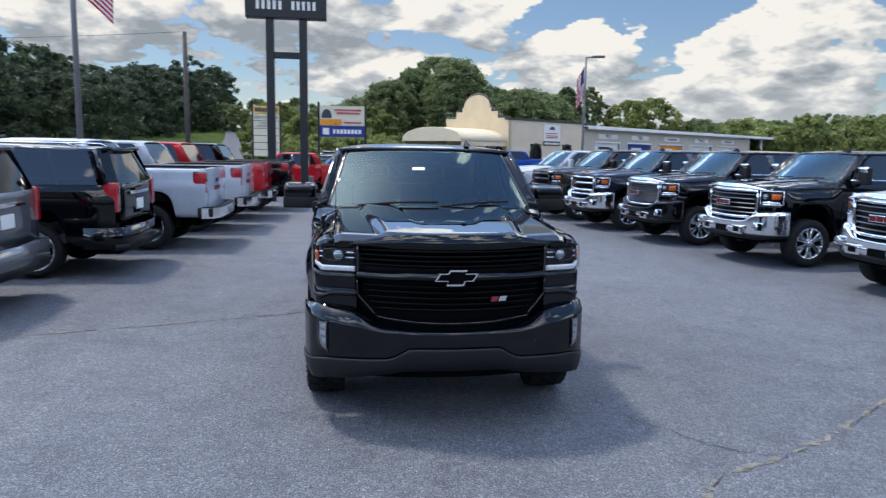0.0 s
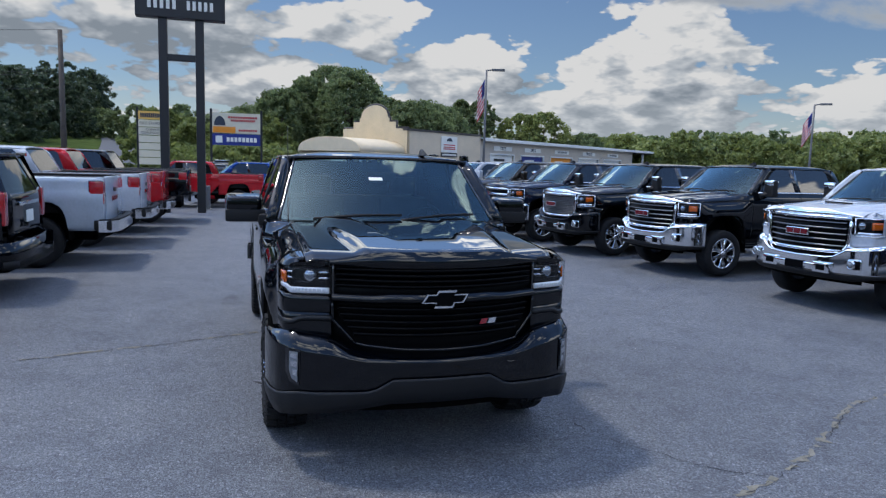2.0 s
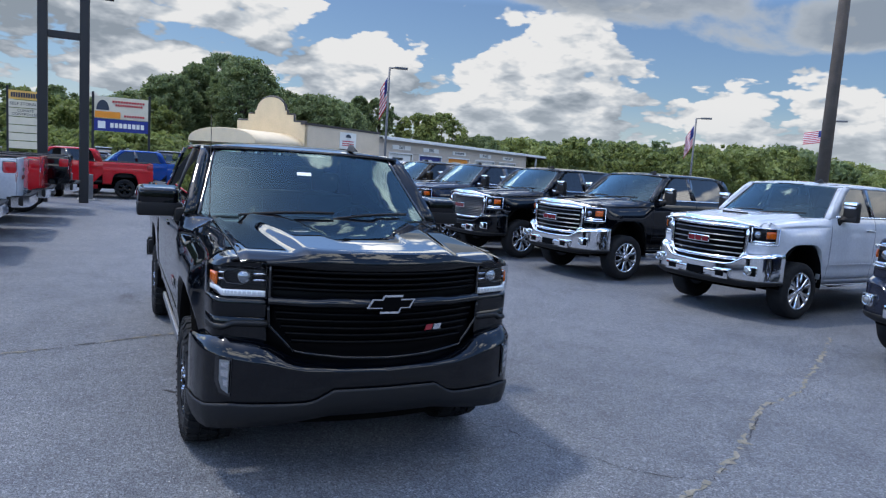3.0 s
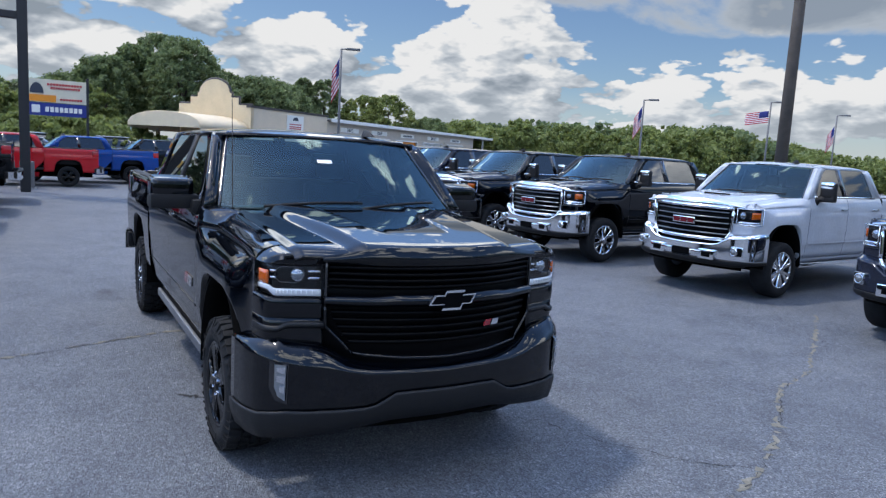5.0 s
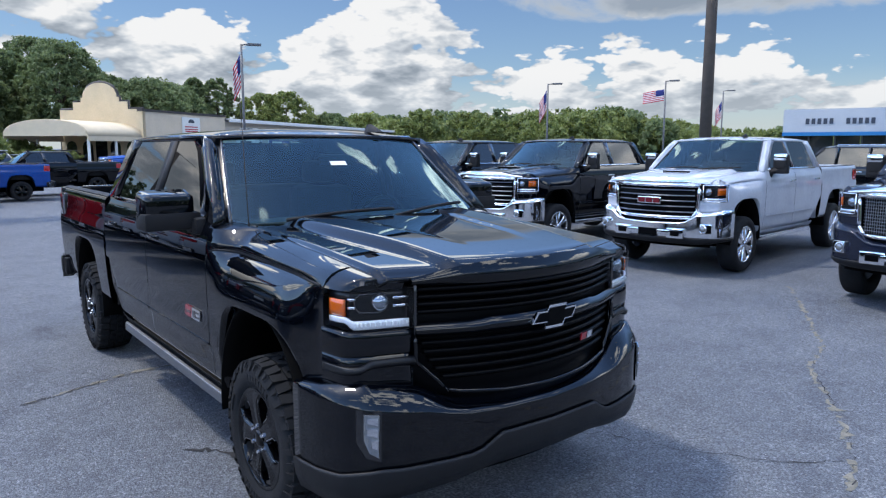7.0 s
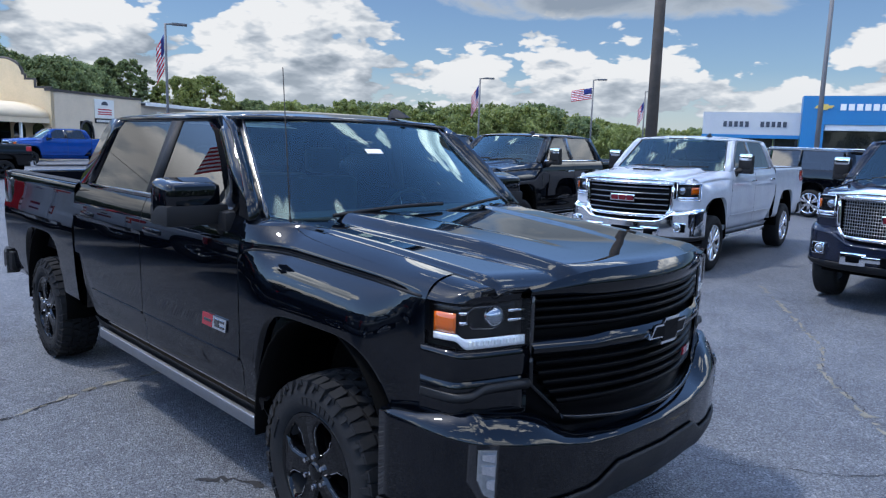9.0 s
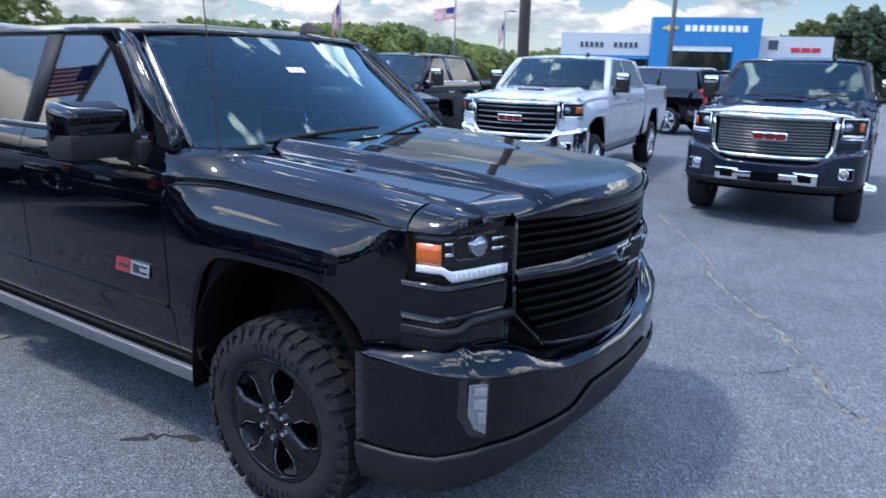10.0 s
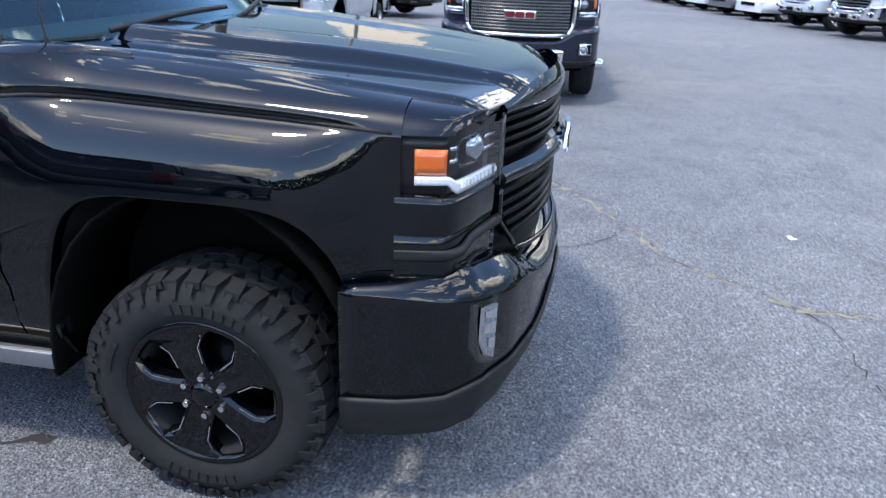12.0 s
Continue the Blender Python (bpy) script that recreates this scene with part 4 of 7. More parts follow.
    # mirrors
    for sgn in (-1, 1):
        bm = bmesh.new()
        tall = 0.19 if hero else 0.27
        z0 = 1.395 if hero else 1.40
        wide, cx = (0.145, 1.115) if hero else (0.105, 1.085)
        box_bm(sgn * cx - wide, sgn * cx + wide, 1.775 if hero else 1.82, 1.95, z0, z0 + tall, 0.045, bm, 3)
        for vtx in bm.verts:
            if vtx.co.y < 1.84:
                vtx.co.z = z0 + tall / 2 + (vtx.co.z - z0 - tall / 2) * 0.80
                vtx.co.x = sgn * cx + (vtx.co.x - sgn * cx) * 0.92
        cap = part("mirror", bm, coat if not chrome_mirrors else MATTE, body, "chrome-capped door mirror" if chrome_mirrors else "gloss black door mirror", smooth=True)
        if chrome_mirrors:
            part("mirror_cap", box_bm(sgn * cx - wide * 0.93, sgn * cx + wide * 0.93, 1.812, 1.90, z0 + tall * 0.62, z0 + tall + 0.004, 0.03), CHROME, cap, smooth=True)
        part("mirror_base", box_bm(sgn * (cx - 0.01) - wide - 0.008, sgn * (cx - 0.01) + wide + 0.008, 1.765 if hero else 1.825, 1.955, z0 - 0.028, z0 + 0.070, 0.020), MATTE, cap, smooth=True)
        if hero:
            part("mirror_foot", box_bm(sgn * 0.965 - 0.045, sgn * 0.965 + 0.045, 1.70, 1.90, 1.335, 1.435, 0.03), MATTE, cap, smooth=True)
        part("mirror_glass", box_bm(sgn * cx - wide * 0.8, sgn * cx + wide * 0.8, 1.951, 1.958, z0 + 0.02, z0 + tall - 0.025, 0.003), CHROME, cap)
        arm = [(sgn * 0.94, 1.78, 1.33), (sgn * 0.965, 1.80, 1.38), (sgn * 1.00, 1.84, 1.42), (sgn * 1.08, 1.88, 1.435)]
        mesh_part("mirror_arm", *tube_sheet(arm, [0.055, 0.052, 0.045, 0.04], 10), MATTE, cap)
    front_end(body, style, coat, fine)
    # undersides
    part("chassis", box_bm(-0.52, 0.52, 0.5, B - 0.2, 0.36, 0.56, 0.03), LINER, body)
    for axle in (FRONT, rear):
        both("wheel_well", grid(lambda a, x: (x, axle + 0.50 * math.cos(a), 0.46 + 0.60 * math.sin(a)), steps(-0.1, math.pi + 0.1, 16), [0.985, 0.9, 0.58]), LINER, body, thick=0.012)
        both("well_back", ([(0.58, axle + 0.52 * math.cos(a), 0.46 + 0.60 * math.sin(a)) for a in steps(-0.1, math.pi + 0.1, 14)], [tuple(range(15))]), LINER, body)
        mesh_part("axle", *tube_sheet([(-0.8, axle, 0.40 - lift), (0.8, axle, 0.40 - lift)], 0.05, 10), LINER, body)
    if steps_bar:
        for sgn in (-1, 1):
            bm = box_bm(sgn * 0.890 - 0.055, sgn * 0.890 + 0.055, 1.53, 3.60, 0.415 - lift * 0.5, 0.455 - lift * 0.5, 0.010)
            bar = part("side_step", bm, MATTE, body, "side step with a bright metal edge", smooth=True)
            part("step_edge", box_bm(sgn * 0.952 - 0.012, sgn * 0.952 + 0.012, 1.52, 3.61, 0.405 - lift * 0.5, 0.462 - lift * 0.5, 0.006), STEPGREY if hero else CHROME, bar, smooth=True)
            part("bright_line", box_bm(sgn * 0.950 - 0.010, sgn * 0.950 + 0.010, 1.52, 3.61, 0.460 - lift * 0.5, 0.469 - lift * 0.5, 0.003), ALU, bar)
            for x in (0.865, 0.890, 0.915):
                part("tread_rib", box_bm(sgn * x - 0.004, sgn * x + 0.004, 1.56, 3.57, 0.452 - lift * 0.5, 0.459 - lift * 0.5), MATTE, bar)
    for ob in truck.children:
        ob.location.z += lift
    R = 0.40 if lift < 0.03 else 0.425
    for axle in (FRONT, rear):
        for sgn in (-1, 1):
            if style == "denali" and lift > 0.05 and axle == FRONT:
                V, F = lathe_x([(-0.02, 0.10), (0.03, 0.098), (0.05, 0.075), (0.12, 0.070), (0.135, 0.055), (0.14, 0.0)], 20)
                mesh_part("hub_extension", [(sgn * (0.995 + p[0]), axle + p[1], R + p[2]) for p in V], F if sgn > 0 else [q[::-1] for q in F], CHROME, truck, "chrome front hub extension")
            wheel(truck, sgn * 0.995, axle, R, R, 0.248 if rims == "black" else 0.262, 0.275, sgn, rims, fine=fine, phase=math.pi if fine else -math.pi / 2)
    return truck


def bowtie(w, h, slant):
    """A plain flat cross-bar shape, for a maker's mark."""
    a, b = w / 2, w * 0.20
    return [(-a, -h * 0.22), (-a + slant, h * 0.28), (-b, h * 0.28), (-b + 0.012, h * 0.5), (b + 0.012, h * 0.5), (b, h * 0.28), (a, h * 0.28), (a - slant, -h * 0.22), (b, -h * 0.22), (b - 0.012, -h * 0.5), (-b - 0.012, -h * 0.5), (-b, -h * 0.22)]


def front_end(body, style, coat, fine):
    """Grille, lamps and bumper."""
    hero = style == "hero"

    def face_at(depth):
        return lambda u, z, d: (u, nose(u) + depth - d, z)
    # backing behind the whole face
    mesh_part("face_backing", *grid(lambda x, z: (x, nose(x) + 0.045, z), steps(-0.87, 0.87, 24), steps(0.56, 1.235, 4), True), GRILLB, body, thick=0.02)
    xs = steps(-1, 1, 20 if fine else 12)

    def slat(half0, half1, z, h, depth, mat, name, fwd=0.03, parent=body):
        path = [(u * half0, nose(u * half0) + depth, z + 0.0) for u in xs]
        V, F = [], []
        sec = [(fwd, -h / 2), (-0.0, -h * 0.42), (-0.006, 0.0), (0.0, h * 0.42), (fwd, h / 2)]
        for p in path:
            for a, b in sec:
                V.append((p[0], p[1] + a, p[2] + b))
        n = len(sec)
        for i in range(len(path) - 1):
            for j in range(n - 1):
                F.append((i * n + j, i * n + j + 1, (i + 1) * n + j + 1, (i + 1) * n + j))
        return mesh_part(name, V, [q[::-1] for q in F], mat, parent)
    if hero:
        # band over the grille
        mesh_part("grille_header", *grid(lambda x, v: (x, 0.032 + nose(x) * (0.78 + 0.2 * v) - 0.034 * math.sin(v * 2.4), lerp_table(HEADER_TOP, abs(x)) * (1 - v) + 1.248 * v), steps(-0.655, 0.655, 24), steps(0, 1, 6)), coat, body)
        for i, z in enumerate((1.232, 1.200, 1.168, 1.136)):
            slat(0.615, 0.615, z, 0.020, 0.012, GRILLB, "grille_slat")
        # middle bar that carries the maker's mark: thin at the middle, deeper outwards
        def mid(x, v):
            drop = 0.018 * smooth01((abs(x) - 0.30) / 0.10)
            z0, z1 = 1.035 - drop * 0.2, 1.100 - drop * 0.5
            return x, nose(x) - 0.026 + 0.030 * (2 * v - 1) ** 2, z0 + (z1 - z0) * v
        mesh_part("grille_bar", *grid(mid, steps(-0.64, 0.64, 28), steps(0, 1, 6)), coat, body)
        for i, (z, h) in enumerate(((1.000, 0.600), (0.962, 0.590), (0.924, 0.570), (0.886, 0.545), (0.848, 0.515))):
            slat(h, h, z, 0.022, 0.014, GRILLB, "grille_slat")
        # surround of the lower opening
        pts = [(-0.635, 1.03), (-0.632, 0.93), (-0.50, 0.790), (-0.25, 0.768), (0, 0.762), (0.25, 0.768), (0.50, 0.790), (0.632, 0.93), (0.635, 1.03)]
        dense = []
        for (x0, z0), (x1, z1) in zip(pts, pts[1:]):
            dense += [(x0 + (x1 - x0) * s, z0 + (z1 - z0) * s) for s in steps(0, 1, 5)[:-1]]
        dense.append(pts[-1])
        mesh_part("grille_surround", *tube_sheet([(x, nose(x) - 0.006, z) for x, z in dense], 0.009, 8), coat, body)
        for sgn in (-1, 1):
            mesh_part("grille_side", *tube_sheet([(sgn * 0.632, nose(0.632) + 0.0, z) for z in steps(1.03, 1.262, 6)], 0.008, 6), GLOSSB, body)
        # maker's mark as a plain shape
        mark = mesh_part("emblem", *plate_sheet(bowtie(0.285, 0.105, 0.030), 0.012, lambda u, v, d: (u, nose(u) - 0.027 - d, 1.072 + v)), CHROME, body, "chrome-edged maker's mark on the grille", False)
        mesh_part("emblem_fill", *plate_sheet(bowtie(0.258, 0.080, 0.027), 0.006, lambda u, v, d: (u, nose(u) - 0.0355 - d, 1.072 + v)), GRILLB, mark, "", False)
        for x0, x1, mat in ((0.235, 0.285, BADGE_RED), (0.290, 0.345, CHROME)):
            mesh_part("badge", *plate_sheet([(x0, -0.016), (x0 + 0.012, 0.016), (x1 + 0.008, 0.016), (x1 - 0.004, -0.016)], 0.008, lambda u, v, d: (u, nose(u) + 0.002 - d, 0.920 + v)), mat, body, "", False)
    else:
        big = style in ("gmc", "denali")
        z0, z1 = (0.78, 1.235) if big else (0.83, 1.24)
        out = [(-0.64, z0 + 0.10), (-0.58, z0), (0.58, z0), (0.64, z0 + 0.10), (0.66, z1), (-0.66, z1), (-0.64, z0 + 0.10)]
        dense = []
        for (x0, a0), (x1, a1) in zip(out, out[1:]):
            dense += [(x0 + (x1 - x0) * s, a0 + (a1 - a0) * s) for s in steps(0, 1, 6)[:-1]]
        dense.append(out[-1])
        mesh_part("grille_frame", *tube_sheet([(x, nose(x) - 0.004, z) for x, z in dense], 0.026, 8), CHROME if style != "bronze" else GLOSSB, body, "bright chrome grille frame" if style != "bronze" else "")
        mesh_part("grille_header", *grid(lambda x, v: (x, 0.032 + nose(x) * (0.78 + 0.2 * v) - 0.034 * math.sin(v * 2.4), lerp_table(HEADER_TOP, abs(x)) * (1 - v) + 1.248 * v), steps(-0.80, 0.80, 16), steps(0, 1, 5)), CHROME if big else coat, body)
        if style == "denali":
            for i in range(11):
                slat(0.60, 0.60, z0 + 0.06 + i * 0.036, 0.011, 0.010, GRILLMETAL, "grille_slat", 0.012)
            bm = bmesh.new()
            for i in range(44):
                x = -0.58 + i * 1.16 / 43
                box_bm(x - 0.0028, x + 0.0028, nose(x) + 0.012, nose(x) + 0.03, z0 + 0.03, z1 - 0.03, bm=bm)
            part("grille_mesh", bm, GRILLMETAL, body)
        elif big:
            for i in range(5):
                slat(0.60, 0.60, z0 + 0.075 + i * 0.078, 0.018, 0.002, GRILLMETAL, "grille_slat", 0.03)
        else:
            for z in (1.10, 0.93):
                slat(0.63, 0.63, z, 0.055, -0.02, CHROME if style == "chev" else GLOSSB, "grille_bar", 0.05)
            for z in (1.18, 1.02, 0.97, 0.87):
                slat(0.60, 0.60, z, 0.020, 0.01, GRILLB, "grille_slat")
        mz = (z0 + z1) / 2 + 0.01
        if big:
            mark = part("emblem", box_bm(-0.185, 0.185, -0.045, -0.012, mz - 0.048, mz + 0.048, 0.008), CHROME, body, "red maker's mark with a chrome edge", smooth=True)
            for x0, x1 in ((-0.168, -0.066), (-0.052, 0.052), (0.066, 0.168)):
                part("emblem_block", box_bm(x0, x1, -0.050, -0.040, mz - 0.036, mz + 0.036, 0.004), EMBLEM_RED, mark)
        else:
            mesh_part("emblem", *plate_sheet(bowtie(0.29, 0.105, 0.03), 0.014, lambda u, v, d: (u, nose(u) - 0.05 - d, 1.10 + v)), MACHINED, body, "plain metal maker's mark", False)
    # head lamps, wrapped round the corner of the nose
    for sgn in (-1, 1):
        zb, zt = (1.078, 1.246) if hero else (1.02, 1.235)
        x0, x1 = (0.645, 0.9315) if hero else (0.69, 0.938)

        def wrap(u, back):
            x = x0 + (x1 - x0) * (1 - (1 - u) ** 2.6)
            inset = back * smooth01((x - 0.86) / 0.06)
            return sgn * (x - inset), nose(x) + back - inset * 0.6
        us = steps(0, 1, 20)
        if style in ("gmc", "denali", "chev"):
            ring = [(*wrap(u, -0.006), zt + 0.006) for u in steps(0.02, 0.97, 8)] + [(*wrap(u, -0.006), zb - 0.006) for u in steps(0.97, 0.02, 8)] + [(*wrap(0.02, -0.006), zt + 0.006)]
            mesh_part("lamp_frame", *tube_sheet(ring, 0.010, 6), CHROME, body)
        lamp = mesh_part("headlight", *grid(lambda u, v: (*wrap(u, 0.034), zb + (zt - zb) * v), us, steps(0, 1, 4), sgn > 0), HOUSING, body, "headlight with projector lens and amber marker", thick=0.008)

        def lamp_sheet(u0, u1, low, high, back, n=10, m=3):
            return grid(lambda u, v: (*wrap(u, back), low(u) + (high(u) - low(u)) * v), steps(u0, u1, n), steps(0, 1, m), sgn > 0)
        if hero:
            ua = 1 - (1 - (0.905 - x0) / (x1 - x0)) ** (1 / 2.6)
            ue = 1 - (1 - (0.9268 - x0) / (x1 - x0)) ** (1 / 2.6)
            mesh_part("amber_marker", *lamp_sheet(ua, ue, lambda u: 1.138, lambda u: 1.206, 0.006, 6), AMBER, lamp, "amber side marker lens", thick=0.012)

            def strip_low(u):
                return 1.082 + 0.032 * smooth01((u - ua + 0.16) / 0.16) - 0.004 * u

            def strip_high(u):
                return 1.116 + 0.018 * smooth01((u - ua + 0.16) / 0.16)
            mesh_part("light_strip", *lamp_sheet(0.012, ue, strip_low, strip_high, 0.004, 16), CLEARLENS, lamp, "clear daytime light strip", thick=0.016)
            for i in range(10):
                u = 0.03 + i * 0.043
                px, py = wrap(u, -0.002)
                part("led", box_bm(px - 0.0042, px + 0.0042, py - 0.003, py + 0.004, 1.095, 1.110, 0.0015, None, 1), PAPER, lamp)
            for z in (1.172, 1.206):
                for u0, u1 in ((0.01, 0.10), (0.42, 0.55)):
                    mesh_part("bright_bar", *lamp_sheet(u0, u1, lambda u: z - 0.005, lambda u: z + 0.005, 0.012, 3, 1), MACHINED, lamp, thick=0.006)
            mesh_part("inner_bezel", *tube_sheet([(*wrap(u, 0.016), z) for u, z in ((0.20, 1.228), (0.36, 1.226), (0.42, 1.206), (0.42, 1.172), (0.36, 1.148), (0.20, 1.146), (0.14, 1.160), (0.14, 1.214), (0.20, 1.228))], 0.004, 5), GLOSSB, lamp)
            cx, cz = 0.755, 1.188
        else:
            mesh_part("amber_marker", *lamp_sheet(0.42, 0.97, lambda u: 1.10, lambda u: 1.195, 0.008, 8), AMBER, lamp, "amber side marker lens", thick=0.012)
            mesh_part("lamp_trim", *lamp_sheet(0.0, 0.98, lambda u: 1.026, lambda u: 1.060, 0.006, 8, 1), CHROME, lamp, thick=0.012)
            cx, cz = x0 + 0.062, 1.145
        rad = 0.034 if hero else 0.046
        prof = [(0.02, rad * 1.15), (-0.004, rad * 1.12), (-0.008, rad), (-0.018, rad * 0.75), (-0.024, rad * 0.35), (-0.026, 0.0)]
        V, F = lathe_x(prof, 20)
        mesh_part("projector", [(sgn * cx + p[1], nose(cx) + 0.022 + p[0], cz + p[2]) for p in V], F, PROJECTOR, lamp)
        mesh_part("lens", *grid(lambda u, v: (*wrap(u, -0.010), zb - 0.004 + (zt - zb + 0.008) * v), us, steps(0, 1, 4), sgn > 0), LENSGLASS, lamp)
        # painted panels under, between and outside the lamps

        def ledge(u, back):
            x = 0.64 + (0.9335 - 0.64) * (1 - (1 - u) ** 2.6)
            return sgn * x, nose(x) + back * (1 - smooth01((u - 0.6) / 0.4))
        if hero:
            mesh_part("lamp_panel", *grid(lambda u, v: (*ledge(u, -0.004 + 0.012 * (2 * v - 1) ** 8), 0.955 + 0.121 * v), us, steps(0, 1, 6), sgn > 0), coat, body, thick=0.03)
            mesh_part("trim_bar", *grid(lambda u, v: (*ledge(u, -0.020 + 0.014 * (2 * v - 1) ** 2), 0.893 + 0.024 * smooth01((0.42 - u) / 0.16) + (0.040 - 0.010 * u) * v), us, steps(0, 1, 6), sgn > 0), VALANCE, body, "satin grey trim bar", thick=0.02)
            mesh_part("lower_panel", *grid(lambda u, v: (*ledge(u, 0.002), 0.78 + 0.215 * v), us, steps(0, 1, 3), sgn > 0), coat, body, thick=0.02)

            def tip(u, v):
                bx, by = wrap(0.05 + 0.95 * u, 0.004)
                if u < 0.6:
                    tx = 0.66 + (0.795 - 0.66) * u / 0.6
                    ty = 0.031 + nose(tx) * 0.78
                else:
                    tx, ty = 0.797, 0.031 + nose(0.795) * 0.78 + (0.405 - 0.031 - nose(0.795) * 0.78) * (u - 0.6) / 0.4
                tz = (hood_z(tx, ty) if u < 0.6 else hood_edge(ty) - 0.005) - 0.004
                mx, my, mz = abs(bx) * 0.75 + tx * 0.25, by * 0.75 + ty * 0.25, tz - 0.004
                a, b, c = (1 - v) ** 2, 2 * v * (1 - v), v * v
                return sgn * (a * abs(bx) + b * mx + c * tx), a * by + b * my + c * ty, a * 1.243 + b * mz + c * tz
            mesh_part("fender_tip", *grid(tip, steps(0, 1, 20), steps(0, 1, 8), sgn > 0), coat, body)
        else:
            mesh_part("lamp_panel", *grid(lambda u, v: (*ledge(u, 0.012), 0.80 + 0.225 * v), us, steps(0, 1, 4), sgn > 0), coat, body, thick=0.02)
            mesh_part("lamp_top", *grid(lambda u, v: (*wrap(u, 0.02 + 0.08 * v * v), 1.235 + 0.07 * v), us, steps(0, 1, 4), sgn > 0), coat, body, thick=0.02)
    # bumper: a shelf on top, an upright face, then the textured valance below
    ss = steps(-1, 1, 56 if fine else 32)

    def tops(s):
        x = abs(bumper_path(abs(s))[0])
        if hero:
            return lerp_table([(0, 0.735), (0.30, 0.738), (0.47, 0.752), (0.535, 0.772), (0.61, 0.818), (0.65, 0.834), (0.9, 0.862), (0.97, 0.848), (1.01, 0.818)], x), lerp_table([(0, 0.700), (0.45, 0.710), (0.56, 0.728), (0.63, 0.745), (0.9, 0.775), (0.965, 0.795), (1.01, 0.812)], x)
        return lerp_table([(0, 0.72), (0.5, 0.73), (0.60, 0.80), (0.66, 0.88), (1.01, 0.90)], x), lerp_table([(0, 0.70), (0.5, 0.71), (0.60, 0.77), (0.66, 0.82), (1.01, 0.85)], x)

    def bumper(s, v):
        x, y = bumper_path(abs(s))
        zt, zc = tops(s)
        zl = 0.585 if hero else 0.50
        if hero:
            zl = lerp_table([(0, 0.60), (0.30, 0.60), (0.42, 0.530), (0.85, 0.515), (0.95, 0.485), (1.01, 0.475)], x)
        deep = 0.075 * (1 - 0.75 * smooth01((x - 0.93) / 0.07))
        pts = [(deep + 0.05, zt), (deep, zt), (deep * 0.3, zc + (zt - zc) * 0.28), (0.003, zc), (0.0, zc - 0.010), (0.0, zc - 0.024), (0.0, (zc + zl) / 2), (0.0005, zl + 0.02), (0.006, zl - 0.03)]
        d, z = pts[v]
        nx = smooth01((x - 0.80) / 0.2)
        return (1 if s >= 0 else -1) * (x - d * nx * 0.8), y + d * (1 - nx), z
    mesh_part("front_bumper", *grid(bumper, ss, list(range(9))), coat if hero or style in ("denali", "bronze") else CHROME, body, "gloss black front bumper" if hero else "front bumper", thick=0.015)

    def valance(s, v):
        x, y = bumper_path(abs(s))
        zl = lerp_table([(0, 0.60), (0.30, 0.60), (0.42, 0.530), (0.85, 0.515), (0.95, 0.485), (1.01, 0.475)], x) if hero else 0.50
        zb = lerp_table([(0, 0.43), (0.31, 0.43), (0.50, 0.395), (0.9, 0.345), (1.01, 0.315)], x) if hero else lerp_table([(0, 0.40), (0.7, 0.40), (1.01, 0.44)], x)
        d = [-0.010, -0.012, 0.0, 0.03, 0.10][v]
        z = [zl, zl - 0.015, (zl + zb) / 2, zb + 0.012, zb][v]
        nx = smooth01((x - 0.80) / 0.2)
        return (1 if s >= 0 else -1) * (x - d * nx * 0.8), y + d * (1 - nx), z
    mesh_part("valance", *grid(valance, ss, list(range(5))), VALANCE if hero else MATTE, body, "grey textured lower valance" if hero else "", thick=0.012)
    mesh_part("intake", *grid(lambda x, z: (x, 0.12 + 0.25 * x * x, z), steps(-0.8, 0.8, 10), [0.36, 0.62]), LINER, body)
    for sgn in (-1, 1):
        if hero:
            lit = [(0.836, 0.750), (0.884, 0.752), (0.885, 0.640), (0.872, 0.592), (0.840, 0.570)]
            rim_o = [(0.824, 0.765), (0.902, 0.768), (0.904, 0.63), (0.880, 0.568), (0.828, 0.550)]

            def at_bumper(depth):
                def place(u, v, d):
                    y = lerp_table([(0.74, 0.09), (0.87, 0.165), (0.945, 0.255)], u)
                    return sgn * u, y - depth - d, v
                return place
            fog = mesh_part("fog_lamp", *plate_sheet(rim_o, 0.006, at_bumper(0.0)), GLOSSB, body, "upright fog lamp in the bumper", False)
            mesh_part("fog_frame", *plate_sheet(lit, 0.008, at_bumper(0.006)), FOGLENS, fog, "clear fog lamp lens", False)
            for z0, z1, u1 in ((0.708, 0.738, 0.878), (0.658, 0.696, 0.878), (0.606, 0.646, 0.866)):
                mesh_part("reflector", *plate_sheet([(0.844, z0), (u1, z0 + 0.01), (u1, z1), (0.843, z1)], 0.004, at_bumper(0.014)), MACHINED, fog, "", False)
            part("tow_hook_cover", box_bm(sgn * 0.50 - 0.03, sgn * 0.50 + 0.03, 0.030, 0.05, 0.515, 0.545, 0.006), GRILLB, body)
        else:
            pocket = part("fog_lamp", box_bm(sgn * 0.80 - 0.075, sgn * 0.80 + 0.075, 0.075, 0.16, 0.575, 0.70, 0.02, m=Matrix.Translation((sgn * 0.8, 0.12, 0)) @ Matrix.Rotation(sgn * radians(26), 4, "Z") @ Matrix.Translation((-sgn * 0.8, -0.12, 0))), GRILLB, body, "round fog lamp in a dark pocket", smooth=True)
            if style != "bronze":
                part("fog_bezel", box_bm(sgn * 0.80 - 0.083, sgn * 0.80 + 0.083, 0.080, 0.15, 0.567, 0.708, 0.020, m=Matrix.Translation((sgn * 0.8, 0.12, 0)) @ Matrix.Rotation(sgn * radians(26), 4, "Z") @ Matrix.Translation((-sgn * 0.8, -0.12, 0))), CHROME, pocket, smooth=True)
